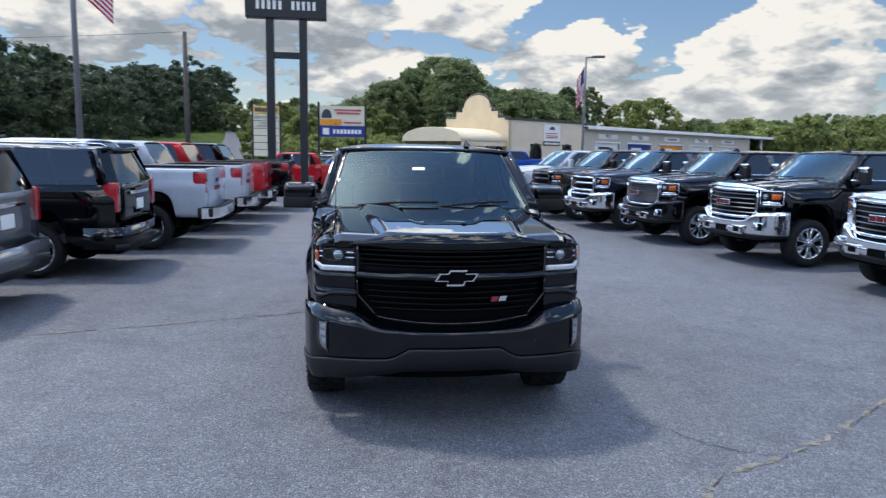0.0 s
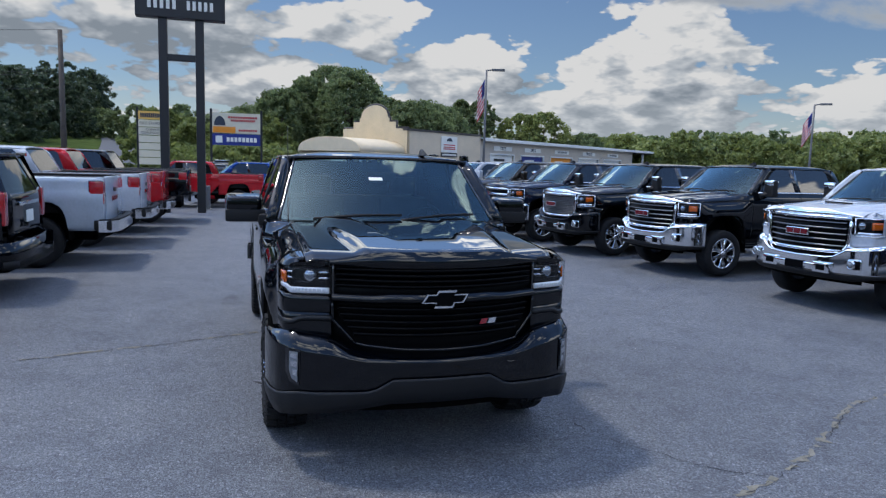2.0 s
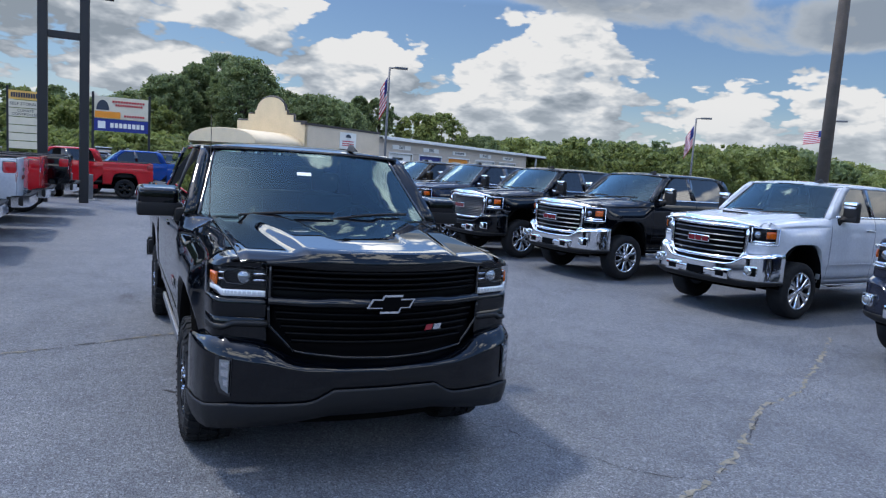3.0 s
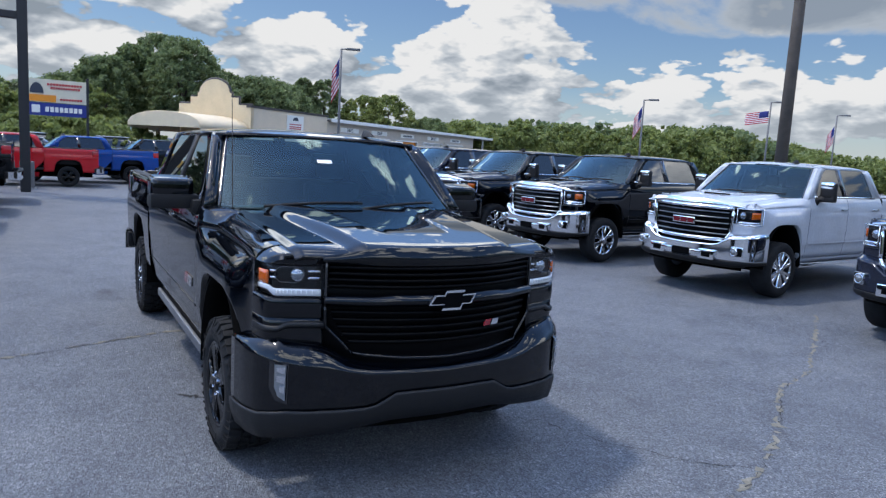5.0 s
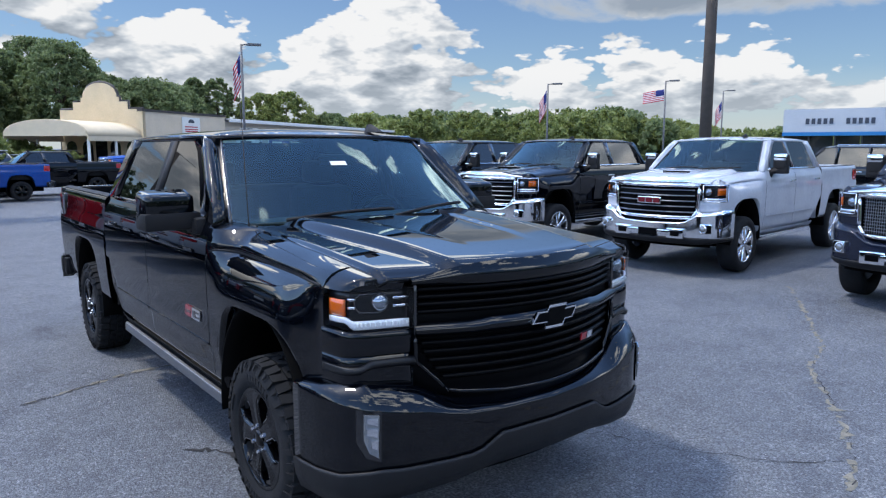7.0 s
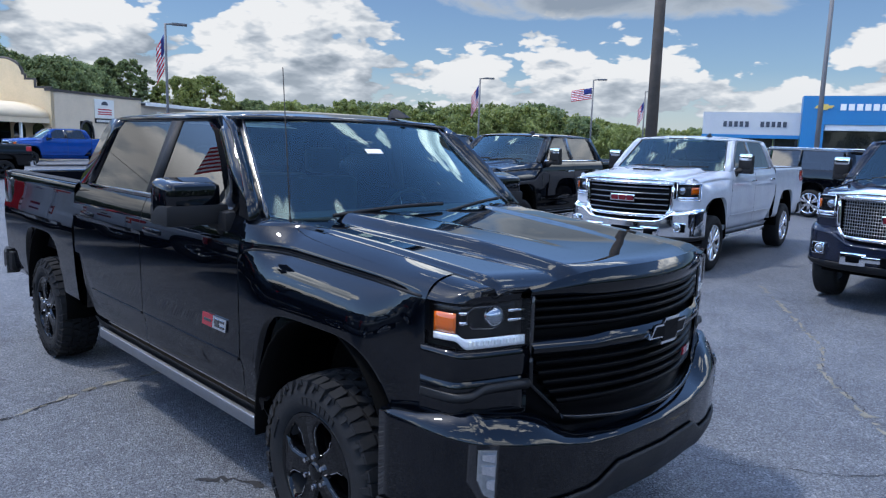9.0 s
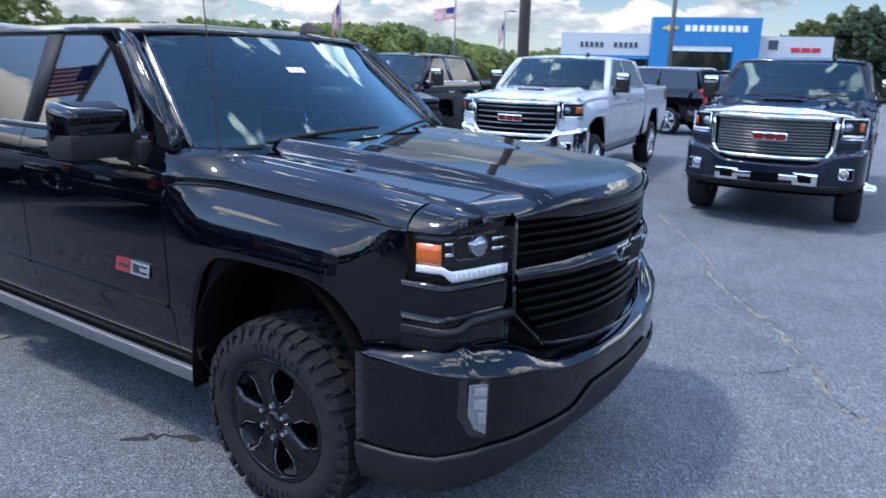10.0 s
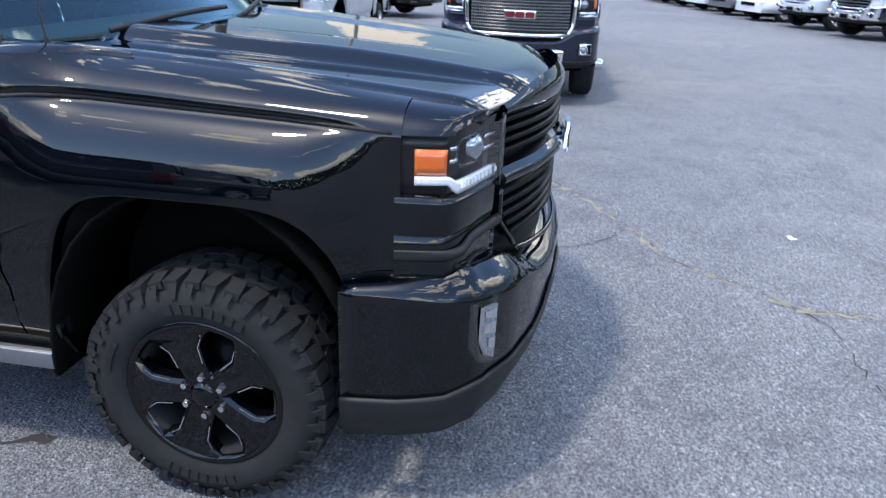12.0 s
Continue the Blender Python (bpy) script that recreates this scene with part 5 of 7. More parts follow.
            V, F = lathe_x([(0.02, 0.042), (-0.01, 0.040), (-0.016, 0.034), (-0.018, 0.0)], 18)
            mesh_part("fog_rim", [(sgn * 0.79 + p[1] * 0.9, 0.050 + p[0], 0.637 + p[2]) for p in lathe_x([(0.02, 0.060), (-0.012, 0.058), (-0.016, 0.052), (-0.012, 0.044)], 18)[0]], lathe_x([(0.02, 0.060), (-0.012, 0.058), (-0.016, 0.052), (-0.012, 0.044)], 18)[1], CHROME, pocket)
            mesh_part("fog_lens", [(sgn * 0.79 + p[1] * 0.9, 0.050 + p[0], 0.637 + p[2]) for p in V], F, FOGLENS, pocket)
            hook = part("tow_surround", box_bm(sgn * 0.42 - 0.13, sgn * 0.42 + 0.13, -0.045, 0.06, 0.488, 0.632, 0.018), CHROME, body, smooth=True)
            # the opening's shade is a solid near-black block, proud of the chrome
            part("tow_hole", box_bm(sgn * 0.42 - 0.07, sgn * 0.42 + 0.07, -0.052, 0.0, 0.522, 0.602, 0.012), GRILLB, hook, smooth=True)
    if not hero:
        part("bumper_centre", box_bm(-0.34, 0.34, -0.048, 0.05, 0.535, 0.60, 0.01), CHROME, body, smooth=True)
        part("plate_recess", box_bm(-0.15, 0.15, -0.054, 0.0, 0.51, 0.615, 0.006), GRILLB, body)


def side_badge(truck):
    """Red and silver plate low on each front door."""
    for sgn in (-1, 1):
        for y0, y1, mat in ((1.705, 1.840, CHROME), (1.844, 1.950, BADGE_RED)):
            o = [(y0, 0.848), (y0 + 0.014, 0.912), (y1 + 0.014, 0.912), (y1, 0.848)] if sgn > 0 else [(y0 + 0.014, 0.848), (y0, 0.912), (y1, 0.912), (y1 + 0.014, 0.848)]
            mesh_part("door_badge", *plate_sheet(o, 0.006, lambda u, v, d: (sgn * (1.0045 + d), u, v)), mat, truck, "", False)
        for a, b, z0, z1 in ((1.730, 1.775, 0.860, 0.872), (1.730, 1.775, 0.888, 0.900), (1.785, 1.825, 0.860, 0.900), (1.862, 1.935, 0.873, 0.887)):
            mesh_part("badge_mark", *plate_sheet([(a, z0), (a, z1), (b, z1), (b, z0)], 0.002, lambda u, v, d: (sgn * (1.0106 + d), u, v)), GLOSSB, truck, "", False)


# ---------------------------------------------------------------- sport utility vehicles
SUV_SECTION = [(0.44, 0.92), (0.56, 0.975), (0.80, 1.005), (1.06, 1.010), (1.14, 1.000), (1.22, 0.985), (1.28, 0.965), (1.32, 0.945)]


def suv(name, m, label, coat, rims="chrome", group=""):
    """A tall estate; its nose at the origin of its pose, looking down -y; seen mostly from behind."""
    car = thing(name, m, label, "sport utility vehicle", group)
    B = 5.15
    for axle0, axle1, y0, y1 in ((0.98, 0.98, 0.45, 1.60), (4.00, 4.00, 3.60, B - 0.05)):
        low = arch(axle0, 0.46, 0.98, 0.46)
        ys = sorted(set(steps(y0, axle0 - 0.462, 3) + steps(axle0 - 0.458, axle0 - 0.35, 6) + steps(axle0 - 0.35, axle0 + 0.35, 8) + steps(axle0 + 0.35, axle0 + 0.458, 6) + steps(axle0 + 0.462, y1, 4))) if axle0 - 0.46 > y0 else sorted(set(steps(y0, axle0 - 0.35, 6) + steps(axle0 - 0.35, axle0 + 0.35, 8) + steps(axle0 + 0.35, axle0 + 0.458, 6) + steps(axle0 + 0.462, y1, 4)))
        both("quarter_panel", side_panel(SUV_SECTION, ys, low, 1.32, lambda y, z: 0.10 * max(0, (0.8 - y) / 0.4) ** 2 + 0.05 * max(0, (y - 4.6) / 0.5) ** 2), coat, car)
    for y0, y1 in ((1.605, 2.64), (2.645, 3.595)):
        for sgn, d in zip((1, -1), both("door", side_panel(SUV_SECTION, steps(y0, y1, 4), lambda y: 0.46, 1.32), coat, car)):
            part("door_handle", box_bm(sgn * 1.0 - 0.01, sgn * 1.0 + 0.02, y1 - 0.32, y1 - 0.10, 1.16, 1.19, 0.008), CHROME, d, smooth=True)

    def gx(z):
        return 0.945 - (z - 1.32) * 0.30
    for outline in ([(1.62, 1.325), (2.15, 1.80), (2.55, 1.82), (2.58, 1.325)], [(2.68, 1.325), (2.65, 1.82), (3.50, 1.82), (3.54, 1.325)], [(3.62, 1.325), (3.58, 1.82), (4.72, 1.80), (4.88, 1.325)]):
        v = [(gx(z), y, z) for y, z in outline]
        both("side_window", (v, [tuple(range(4))]), TINTED, car, smooth=False)
    for a, b in (((1.62, 1.325), (2.15, 1.80)), ((2.56, 1.82), (2.62, 1.325)), ((3.52, 1.82), (3.58, 1.325)), ((4.80, 1.80), (4.97, 1.325))):
        both("pillar", bar_sheet([(gx(a[1]) + 0.004, a[0], a[1]), (gx(b[1]) + 0.004, b[0], b[1])], [(-0.02, -0.055), (0.012, -0.055), (0.012, 0.055), (-0.02, 0.055)]), coat if a[0] in (1.62, 4.80) else GLOSSB, car)
    mesh_part("roof", *grid(lambda u, v: (u * 0.80, 2.12 + 2.72 * v - 0.1 * (1 - u * u) * (1 - v), 1.82 + 0.055 * (1 - abs(u) ** 3) + 0.03 * math.sin(math.pi * min(1, v * 0.9 + 0.1)) - 0.03 * v), steps(-1, 1, 10), steps(0, 1, 8), True), coat, car, thick=0.03)
    for sgn in (-1, 1):
        mesh_part("roof_rack", *tube_sheet([(sgn * 0.70, 2.4, 1.86), (sgn * 0.70, 2.5, 1.905), (sgn * 0.70, 4.4, 1.895), (sgn * 0.70, 4.5, 1.85)], 0.016, 6), CHROME if rims == "chrome" else MATTE, car)
    # tail
    mesh_part("tailgate", *grid(lambda u, z: (u * (0.80 if z < 1.32 else 0.80 - (z - 1.32) * 0.22), B - 0.02 + 0.03 * (1 - u * u) - 0.03 * max(0, z - 1.05), z), steps(-1, 1, 8), [0.72, 0.9, 1.1, 1.25, 1.33]), coat, car, thick=0.03)
    mesh_part("rear_window", *grid(lambda u, z: (u * (0.84 - (z - 1.32) * 0.25), B - 0.03 + 0.03 * (1 - u * u) - 0.42 * (z - 1.32), z), steps(-1, 1, 8), steps(1.33, 1.80, 4)), TINTED, car)
    both("rear_pillar", grid(lambda a, z: (gx(z) + 0.01 - 0.14 * a, B - 0.12 - 0.36 * (z - 1.32) + 0.10 * a, z), steps(0, 1, 3), steps(1.30, 1.82, 4)), coat, car)
    mesh_part("spoiler", *bar_sheet([(x, 4.93 - 0.06 * (x / 0.75) ** 2, 1.82) for x in steps(-0.75, 0.75, 8)], [(-0.10, -0.02), (0.08, -0.025), (0.10, 0.0), (-0.10, 0.03)]), coat, car)
    for sgn in (-1, 1):
        part("tail_lamp", box_bm(sgn * 0.875 - 0.085, sgn * 0.875 + 0.08, B - 0.20, B - 0.015, 0.94, 1.36, 0.025), REDLENS, car, smooth=True)
    path = [(-1.0, B - 0.45, 0.60), (-0.99, B - 0.08, 0.60), (-0.85, B + 0.04, 0.60), (0, B + 0.09, 0.60), (0.85, B + 0.04, 0.60), (0.99, B - 0.08, 0.60), (1.0, B - 0.45, 0.60)]
    mesh_part("rear_bumper", *bar_sheet(path, [(-0.06, -0.17), (0.03, -0.17), (0.05, -0.02), (0.03, 0.13), (-0.06, 0.13)]), coat, car)
    mesh_part("bumper_lip", *bar_sheet([(p[0], p[1], 0.47) for p in path[1:-1]], [(-0.06, -0.07), (0.035, -0.06), (0.04, 0.03), (-0.06, 0.03)]), MATTE, car)
    part("trim_strip", box_bm(-0.45, 0.45, B + 0.005, B + 0.03, 1.165, 1.215, 0.008), CHROME, car, smooth=True)
    part("number_plate", box_bm(-0.155, 0.155, B + 0.01, B + 0.026, 0.93, 1.09, 0.004), PAPER, car, "blank pale plate")
    # nose
    mesh_part("hood", *grid(lambda u, v: (u * 0.93, 0.12 + nose(u * 0.93) * 0.7 + v * (1.45 - nose(u * 0.93) * 0.7), 1.12 + 0.20 * v + 0.03 * (1 - u * u) - 0.06 * (1 - v) ** 3), steps(-1, 1, 8), steps(0, 1, 6), True), coat, car, thick=0.02)
    mesh_part("windshield", *grid(lambda u, v: (u * (0.87 - 0.12 * v), 1.55 + 0.6 * v - 0.15 * (1 - u * u), 1.32 + 0.49 * v), steps(-1, 1, 8), steps(0, 1, 4), True), SHIELD, car)
    mesh_part("front_face", *grid(lambda x, z: (x, 0.06 + nose(x) * 0.8, z), steps(-0.96, 0.96, 10), steps(0.42, 1.13, 6), True), coat, car, thick=0.03)
    part("grille", box_bm(-0.55, 0.55, 0.0, 0.09, 0.72, 1.05, 0.03), CHROME, car, smooth=True)
    part("cabin_floor", box_bm(-0.88, 0.88, 1.3, 4.9, 0.50, 0.62), CABIN, car)
    part("seat_row", box_bm(-0.75, 0.75, 3.0, 3.2, 0.62, 1.5, 0.06), SEATS, car, smooth=True)
    part("chassis", box_bm(-0.62, 0.62, 0.5, B - 0.1, 0.30, 0.52, 0.03), LINER, car)
    for sgn in (-1, 1):
        part("mirror", box_bm(sgn * 1.09 - 0.11, sgn * 1.09 + 0.11, 1.78, 1.90, 1.33, 1.50, 0.04), coat, car, smooth=True)
        for axle in (0.98, 4.00):
            wheel(car, sgn * 0.985, axle, 0.395, 0.395, 0.275, 0.26, sgn, rims)
    for axle in (0.98, 4.00):
        both("wheel_well", grid(lambda a, x: (x, axle + 0.47 * math.cos(a), 0.44 + 0.56 * math.sin(a)), steps(-0.1, math.pi + 0.1, 12), [0.97, 0.60]), LINER, car, thick=0.012)
    return car


# ---------------------------------------------------------------- cars far off
def far_car(name, m, label, coat, tall=0.0, group=""):
    """A small saloon or crossover for the far rows, nose at the origin, looking down -y."""
    car = thing(name, m, label, "car", group)
    L_, W, H = 4.6, 0.9, 0.72 + tall * 0.12

    def shell(u, v):
        y = L_ * v
        end = min(1.0, math.sin(math.pi * (0.06 + 0.88 * v)) * 2.2)
        w = W * (0.80 + 0.20 * end)
        a = math.pi * u
        x = w * math.copysign(abs(math.cos(a)) ** 0.45, math.cos(a))
        top = H + 0.16 * smooth01(v / 0.22) - 0.06 * smooth01((v - 0.85) / 0.15)
        z = 0.30 + (top - 0.30) * abs(math.sin(a)) ** 0.5
        return x, y, z
    V, F = grid(shell, steps(0, 1, 16), steps(0, 1, 16), True)
    mesh_part("body", V, F, coat, car, thick=0.02)
    for v, name in ((0, "front_face"), (1, "rear_face")):
        ring = [shell(u, v) for u in steps(0, 1, 16)]
        out = -0.05 if v == 0 else 0.05
        inner = [(x * 0.90, y + out, 0.32 + (z - 0.32) * 0.90) for x, y, z in ring]
        mesh_part(name, ring + inner, [(i, i + 1, i + 18, i + 17) for i in range(16)] + [tuple(range(17, 34))], coat, car)
    c0, c1, top = (1.05, 4.35, 1.44 + tall * 0.25)

    def cabin(u, v):
        a = math.pi * u
        y = c0 + (c1 - c0) * v
        rise = smooth01(v / 0.30) * (1 - smooth01((v - (0.80 if tall else 0.68)) / (0.2 if tall else 0.32)))
        z0 = H + 0.10
        w = 0.82 - 0.16 * abs(math.sin(a))
        return w * math.copysign(abs(math.cos(a)) ** 0.5, math.cos(a)), y, z0 + (top - z0) * rise * abs(math.sin(a)) ** 0.45
    V, F = grid(cabin, steps(0, 1, 14), steps(0, 1, 14), True)
    mesh_part("window_band", V, F, TINTED_FAR, car)
    V, F = grid(lambda u, v: (u * 0.60, c0 + 1.02 + (c1 - c0 - (1.5 if tall else 1.95)) * v, top + 0.004 + 0.02 * (1 - u * u)), steps(-1, 1, 4), steps(0, 1, 4), True)
    mesh_part("roof", V, F, coat, car, thick=0.03)
    for sgn in (-1, 1):
        part("headlight", box_bm(sgn * 0.64 - 0.15, sgn * 0.64 + 0.15, -0.05, 0.20, 0.60, 0.70, 0.03), CLEARLENS, car, smooth=True)
        part("tail_lamp", box_bm(sgn * 0.66 - 0.14, sgn * 0.66 + 0.14, L_ - 0.16, L_ - 0.005, 0.72, 0.86, 0.03), REDLENS, car, smooth=True)
        for axle in (0.88, 3.62):
            V, F = lathe_x([(0, 0.0), (0.0, 0.20), (0.01, 0.23), (0.0, 0.31), (-0.03, 0.325), (-0.19, 0.325), (-0.2, 0.0)], 20)
            mesh_part("tyre", [(sgn * (0.90 + p[0]), axle + p[1], 0.325 + p[2]) for p in V], F if sgn > 0 else [q[::-1] for q in F], RUBBER, car)
            V, F = lathe_x([(0.012, 0.0), (0.012, 0.06), (0.004, 0.10), (0.008, 0.21), (-0.01, 0.225)], 18)
            mesh_part("rim", [(sgn * (0.90 + p[0]), axle + p[1], 0.325 + p[2]) for p in V], F if sgn > 0 else [q[::-1] for q in F], SATIN, car)
    part("grille", box_bm(-0.42, 0.42, -0.075, 0.12, 0.50, 0.62, 0.03), GRILLB, car, smooth=True)
    part("underside", box_bm(-0.7, 0.7, 0.4, 4.2, 0.18, 0.34, 0.03), LINER, car)
    return car


TINTED_FAR = material("dark_window_glass", (0.012, 0.016, 0.020), 0.06, var=0.1, coat=1.0)

# ---------------------------------------------------------------- ground
GRASS = material("rough_grass", (0.052, 0.074, 0.024), 0.95, var=0.45, scale=0.6, bump=0.5, bump_scale=8, spec=0.0)
ROAD = material("worn_road", (0.115, 0.118, 0.124), 0.9, var=0.12, scale=0.8, spec=0.05)
CONCRETE = material("pale_concrete", (0.34, 0.33, 0.31), 0.85, var=0.15, scale=2)
CRACKFILL = material("sandy_crack_fill", (0.170, 0.160, 0.130), 0.95, var=0.5, scale=9, bump=0.4, bump_scale=80)
TAR = material("dark_crack", (0.018, 0.018, 0.02), 0.9, var=0.3, scale=12)
LEAFY = foliage("oak_leaves", (0.085, 0.120, 0.050), (0.215, 0.270, 0.110))
LEAFY2 = foliage("light_leaves", (0.105, 0.140, 0.038), (0.265, 0.300, 0.090))
LEAFDARK = foliage("pine_needles", (0.034, 0.055, 0.032), (0.085, 0.120, 0.060))
LEAFMID = foliage("olive_leaves", (0.050, 0.072, 0.032), (0.150, 0.175, 0.070))
BARK = material("bark", (0.075, 0.058, 0.044), 0.95, var=0.4, scale=5, bump=0.6, bump_scale=30)

v, f = grid(lambda x, y: (x, y, 0.0), [-2500, -200, -60, -20, 0, 20, 60, 200, 2500], [-2500, -200, -60, -20, 0, 20, 60, 200, 2500], True)
ground = mesh_part("ground", v, f, ASPHALT, None, smooth=False)
tagged(ground, "grey weathered asphalt lot with cracks and stains", "ground", kind="structure")


def crack(points, wide, mat, label, seed, gaps=0.1, up=0.004):
    """A broken line in the asphalt: a thin uneven ribbon 4 mm over it."""
    rnd = random.Random(seed)
    dense = []
    for (x0, y0), (x1, y1) in zip(points, points[1:]):
        n = max(2, int(math.hypot(x1 - x0, y1 - y0) / 0.05))
        for i in range(n):
            s = i / n
            dense.append((x0 + (x1 - x0) * s + rnd.uniform(-0.022, 0.022), y0 + (y1 - y0) * s + rnd.uniform(-0.022, 0.022)))
    V, F = [], []
    for i, (x, y) in enumerate(dense):
        q0, q1 = dense[max(0, i - 1)], dense[min(len(dense) - 1, i + 1)]
        dx, dy = q1[0] - q0[0], q1[1] - q0[1]
        l = math.hypot(dx, dy) or 1
        wv = wide * (0.25 + 1.1 * rnd.random() ** 2) * (1.9 if rnd.random() < 0.06 else 1)
        V += [(x - dy / l * wv, y + dx / l * wv, up), (x + dy / l * wv, y - dx / l * wv, up)]
        if i and rnd.random() > gaps:
            F.append((2 * i - 2, 2 * i - 1, 2 * i + 1, 2 * i))
    return tagged(mesh_part("crack", V, F, mat, None, smooth=False), label, "crack", kind="structure")


MAIN = [(4.45, 0.70), (3.55, 0.42), (3.05, 0.07), (2.57, -0.25), (2.0, -0.55), (1.48, -0.74), (1.10, -1.19), (0.93, -1.35), (0.95, -1.9), (1.05, -2.6)]
crack(MAIN, 0.032, CRACKFILL, "sandy weathered crack in the asphalt lot", 3, 0.32)
crack([(x + 0.02, y - 0.01) for x, y in MAIN], 0.004, TAR, "thin dark crack in the asphalt lot", 13, 0.4, 0.006)
crack([(0.93, -1.36), (0.81, -1.46), (0.5, -1.47), (0.19, -1.47), (-0.3, -1.75)], 0.005, TAR, "thin dark crack in the asphalt lot", 4)
crack([(0.95, 0.75), (1.15, 0.62), (1.36, 0.11), (1.7, -0.35), (2.0, -0.55)], 0.005, TAR, "thin dark crack in the asphalt lot", 5)
crack([(-6.5, 2.0), (-4.08, 2.75), (-3.12, 3.02), (-2.15, 3.33), (-1.42, 3.58), (-0.95, 3.76), (-0.4, 3.8)], 0.030, CRACKFILL, "sandy weathered crack in the asphalt lot", 6, 0.25)
crack([(-6.5, 1.98), (-4.08, 2.73), (-3.12, 3.01), (-2.15, 3.31), (-1.42, 3.56), (-0.95, 3.75), (-0.4, 3.79)], 0.007, TAR, "thin dark crack in the asphalt lot", 16, 0.25, 0.006)
crack([(-1.04, 2.02), (-1.0, 1.97), (-0.97, 1.95), (-0.93, 1.93), (-0.90, 1.87), (-0.86, 1.80), (-0.83, 1.74), (-0.78, 1.66)], 0.024, TAR, "dark wet drip stain on the asphalt", 7, 0.0)
crack([(4.4, 0.7), (5.6, 1.4), (7.0, 2.3)], 0.024, CRACKFILL, "sandy weathered crack in the asphalt lot", 8, 0.35)
crack([(-2.8, -1.0), (-1.9, -1.35), (-1.0, -1.62), (-0.3, -1.75)], 0.004, TAR, "thin dark crack in the asphalt lot", 9)


# ---------------------------------------------------------------- trees
def leaf_cloud(rng, centres, radii, per, size, flat=1.0):
    """Leaves about clump centres: quads at random angles, as arrays of corners."""
    n = len(centres)
    c = np.repeat(centres, per, axis=0)
    r = np.repeat(radii, per)
    d = rng.normal(size=(n * per, 3))
    d /= np.linalg.norm(d, axis=1)[:, None] + 1e-9
    p = c + d * (r * rng.uniform(0.15, 1.25, n * per) ** 0.75)[:, None] * np.array([1, 1, flat])
    u = rng.normal(size=(n * per, 3)) + d * 0.2
    u -= (u * d).sum(1)[:, None] * d * 0.6
    u /= np.linalg.norm(u, axis=1)[:, None] + 1e-9
    w = np.cross(u, rng.normal(size=(n * per, 3)))
    w /= np.linalg.norm(w, axis=1)[:, None] + 1e-9
    s = size * rng.uniform(0.5, 1.2, n * per)[:, None]
    return np.stack([p - u * s, p + w * s * 0.55, p + u * s, p - w * s * 0.55], axis=1).reshape(-1, 3)


def quads_mesh(name, corners, mat):
    n = len(corners) // 4
    me = bpy.data.meshes.new(name)
    me.vertices.add(4 * n), me.loops.add(4 * n), me.polygons.add(n)
    me.vertices.foreach_set("co", corners.astype(np.float32).ravel())
    me.loops.foreach_set("vertex_index", np.arange(4 * n, dtype=np.int32))
    me.polygons.foreach_set("loop_start", np.arange(0, 4 * n, 4, dtype=np.int32))
    me.polygons.foreach_set("loop_total", np.full(n, 4, dtype=np.int32))
    me.materials.append(mat)
    me.update(calc_edges=True)
    return me


def crown_clumps(rng, h, w, n, base=0.25, pointed=0.0):
    """Clump centres and radii that fill an uneven crown."""
    z = rng.uniform(0, 1, n)
    prof = np.sqrt(np.clip(1 - (2 * z - 0.85) ** 2 / 1.4, 0.05, 1)) * (1 - pointed * z)
    a = rng.uniform(0, 2 * np.pi, n)
    lobes = 1 + 0.22 * np.sin(a * 3 + rng.uniform(0, 6)) + 0.15 * np.sin(a * 5 + z * 6)
    r = w * 0.5 * prof * lobes * rng.uniform(0.45, 1.0, n) ** 0.5
    c = np.stack([r * np.cos(a), r * np.sin(a), h * (base + (1 - base) * z * 0.94)], axis=1)
    rad = rng.uniform(0.03, 0.085, n) * w
    return c, rad


def tree(name, seed, h, w, mat, m, label, clumps=70, per=60, leaf=0.30, pointed=0.0, base=0.25):
    rng = np.random.default_rng(seed)
    rnd = random.Random(seed)
    top = thing(name, m, label, "tree")
    c, rad = crown_clumps(rng, h, w, clumps, base, pointed)
    crown = new("crown", quads_mesh("crown", leaf_cloud(rng, c, rad, per, leaf, 0.8), mat))
    crown.parent = top
    path = [(0, 0, -0.1), (0.05, 0.02, h * 0.15), (0.1, -0.05, h * 0.4), (0.05, 0.05, h * 0.75)]
    sheets = [tube_sheet(path, [w * 0.045, w * 0.035, w * 0.025, w * 0.008], 9)]
    for i in range(7):
        a, z0 = rnd.uniform(0, 6.28), h * rnd.uniform(0.2, 0.5)
        l = w * rnd.uniform(0.25, 0.42)
        sheets.append(tube_sheet([(0.05, 0, z0), (l * 0.5 * math.cos(a), l * 0.5 * math.sin(a), z0 + h * 0.10), (l * math.cos(a), l * math.sin(a), z0 + h * 0.22)], [w * 0.018, w * 0.011, w * 0.004], 6))
    mesh_part("trunk", *joined(*sheets), BARK, top)
    return top

# ---------------------------------------------------------------- buildings
STUCCO = material("cream_stucco", (0.68, 0.53, 0.33), 0.9, var=0.10, scale=1.2, bump=0.3, bump_scale=40)
STUCCO2 = material("grey_stucco", (0.62, 0.52, 0.39), 0.9, var=0.10, scale=1.2, bump=0.3, bump_scale=40)
METALSIDE = material("grey_metal_siding", (0.47, 0.41, 0.34), 0.6, var=0.10, scale=2)
WHITEMETAL = material("white_painted_metal", (0.72, 0.72, 0.70), 0.5, var=0.06, scale=2)
DARKTRIM = material("dark_brown_trim", (0.05, 0.042, 0.038), 0.7, var=0.2)
CANVAS = material("cream_canvas", (0.64, 0.53, 0.37), 0.85, var=0.08, scale=2)
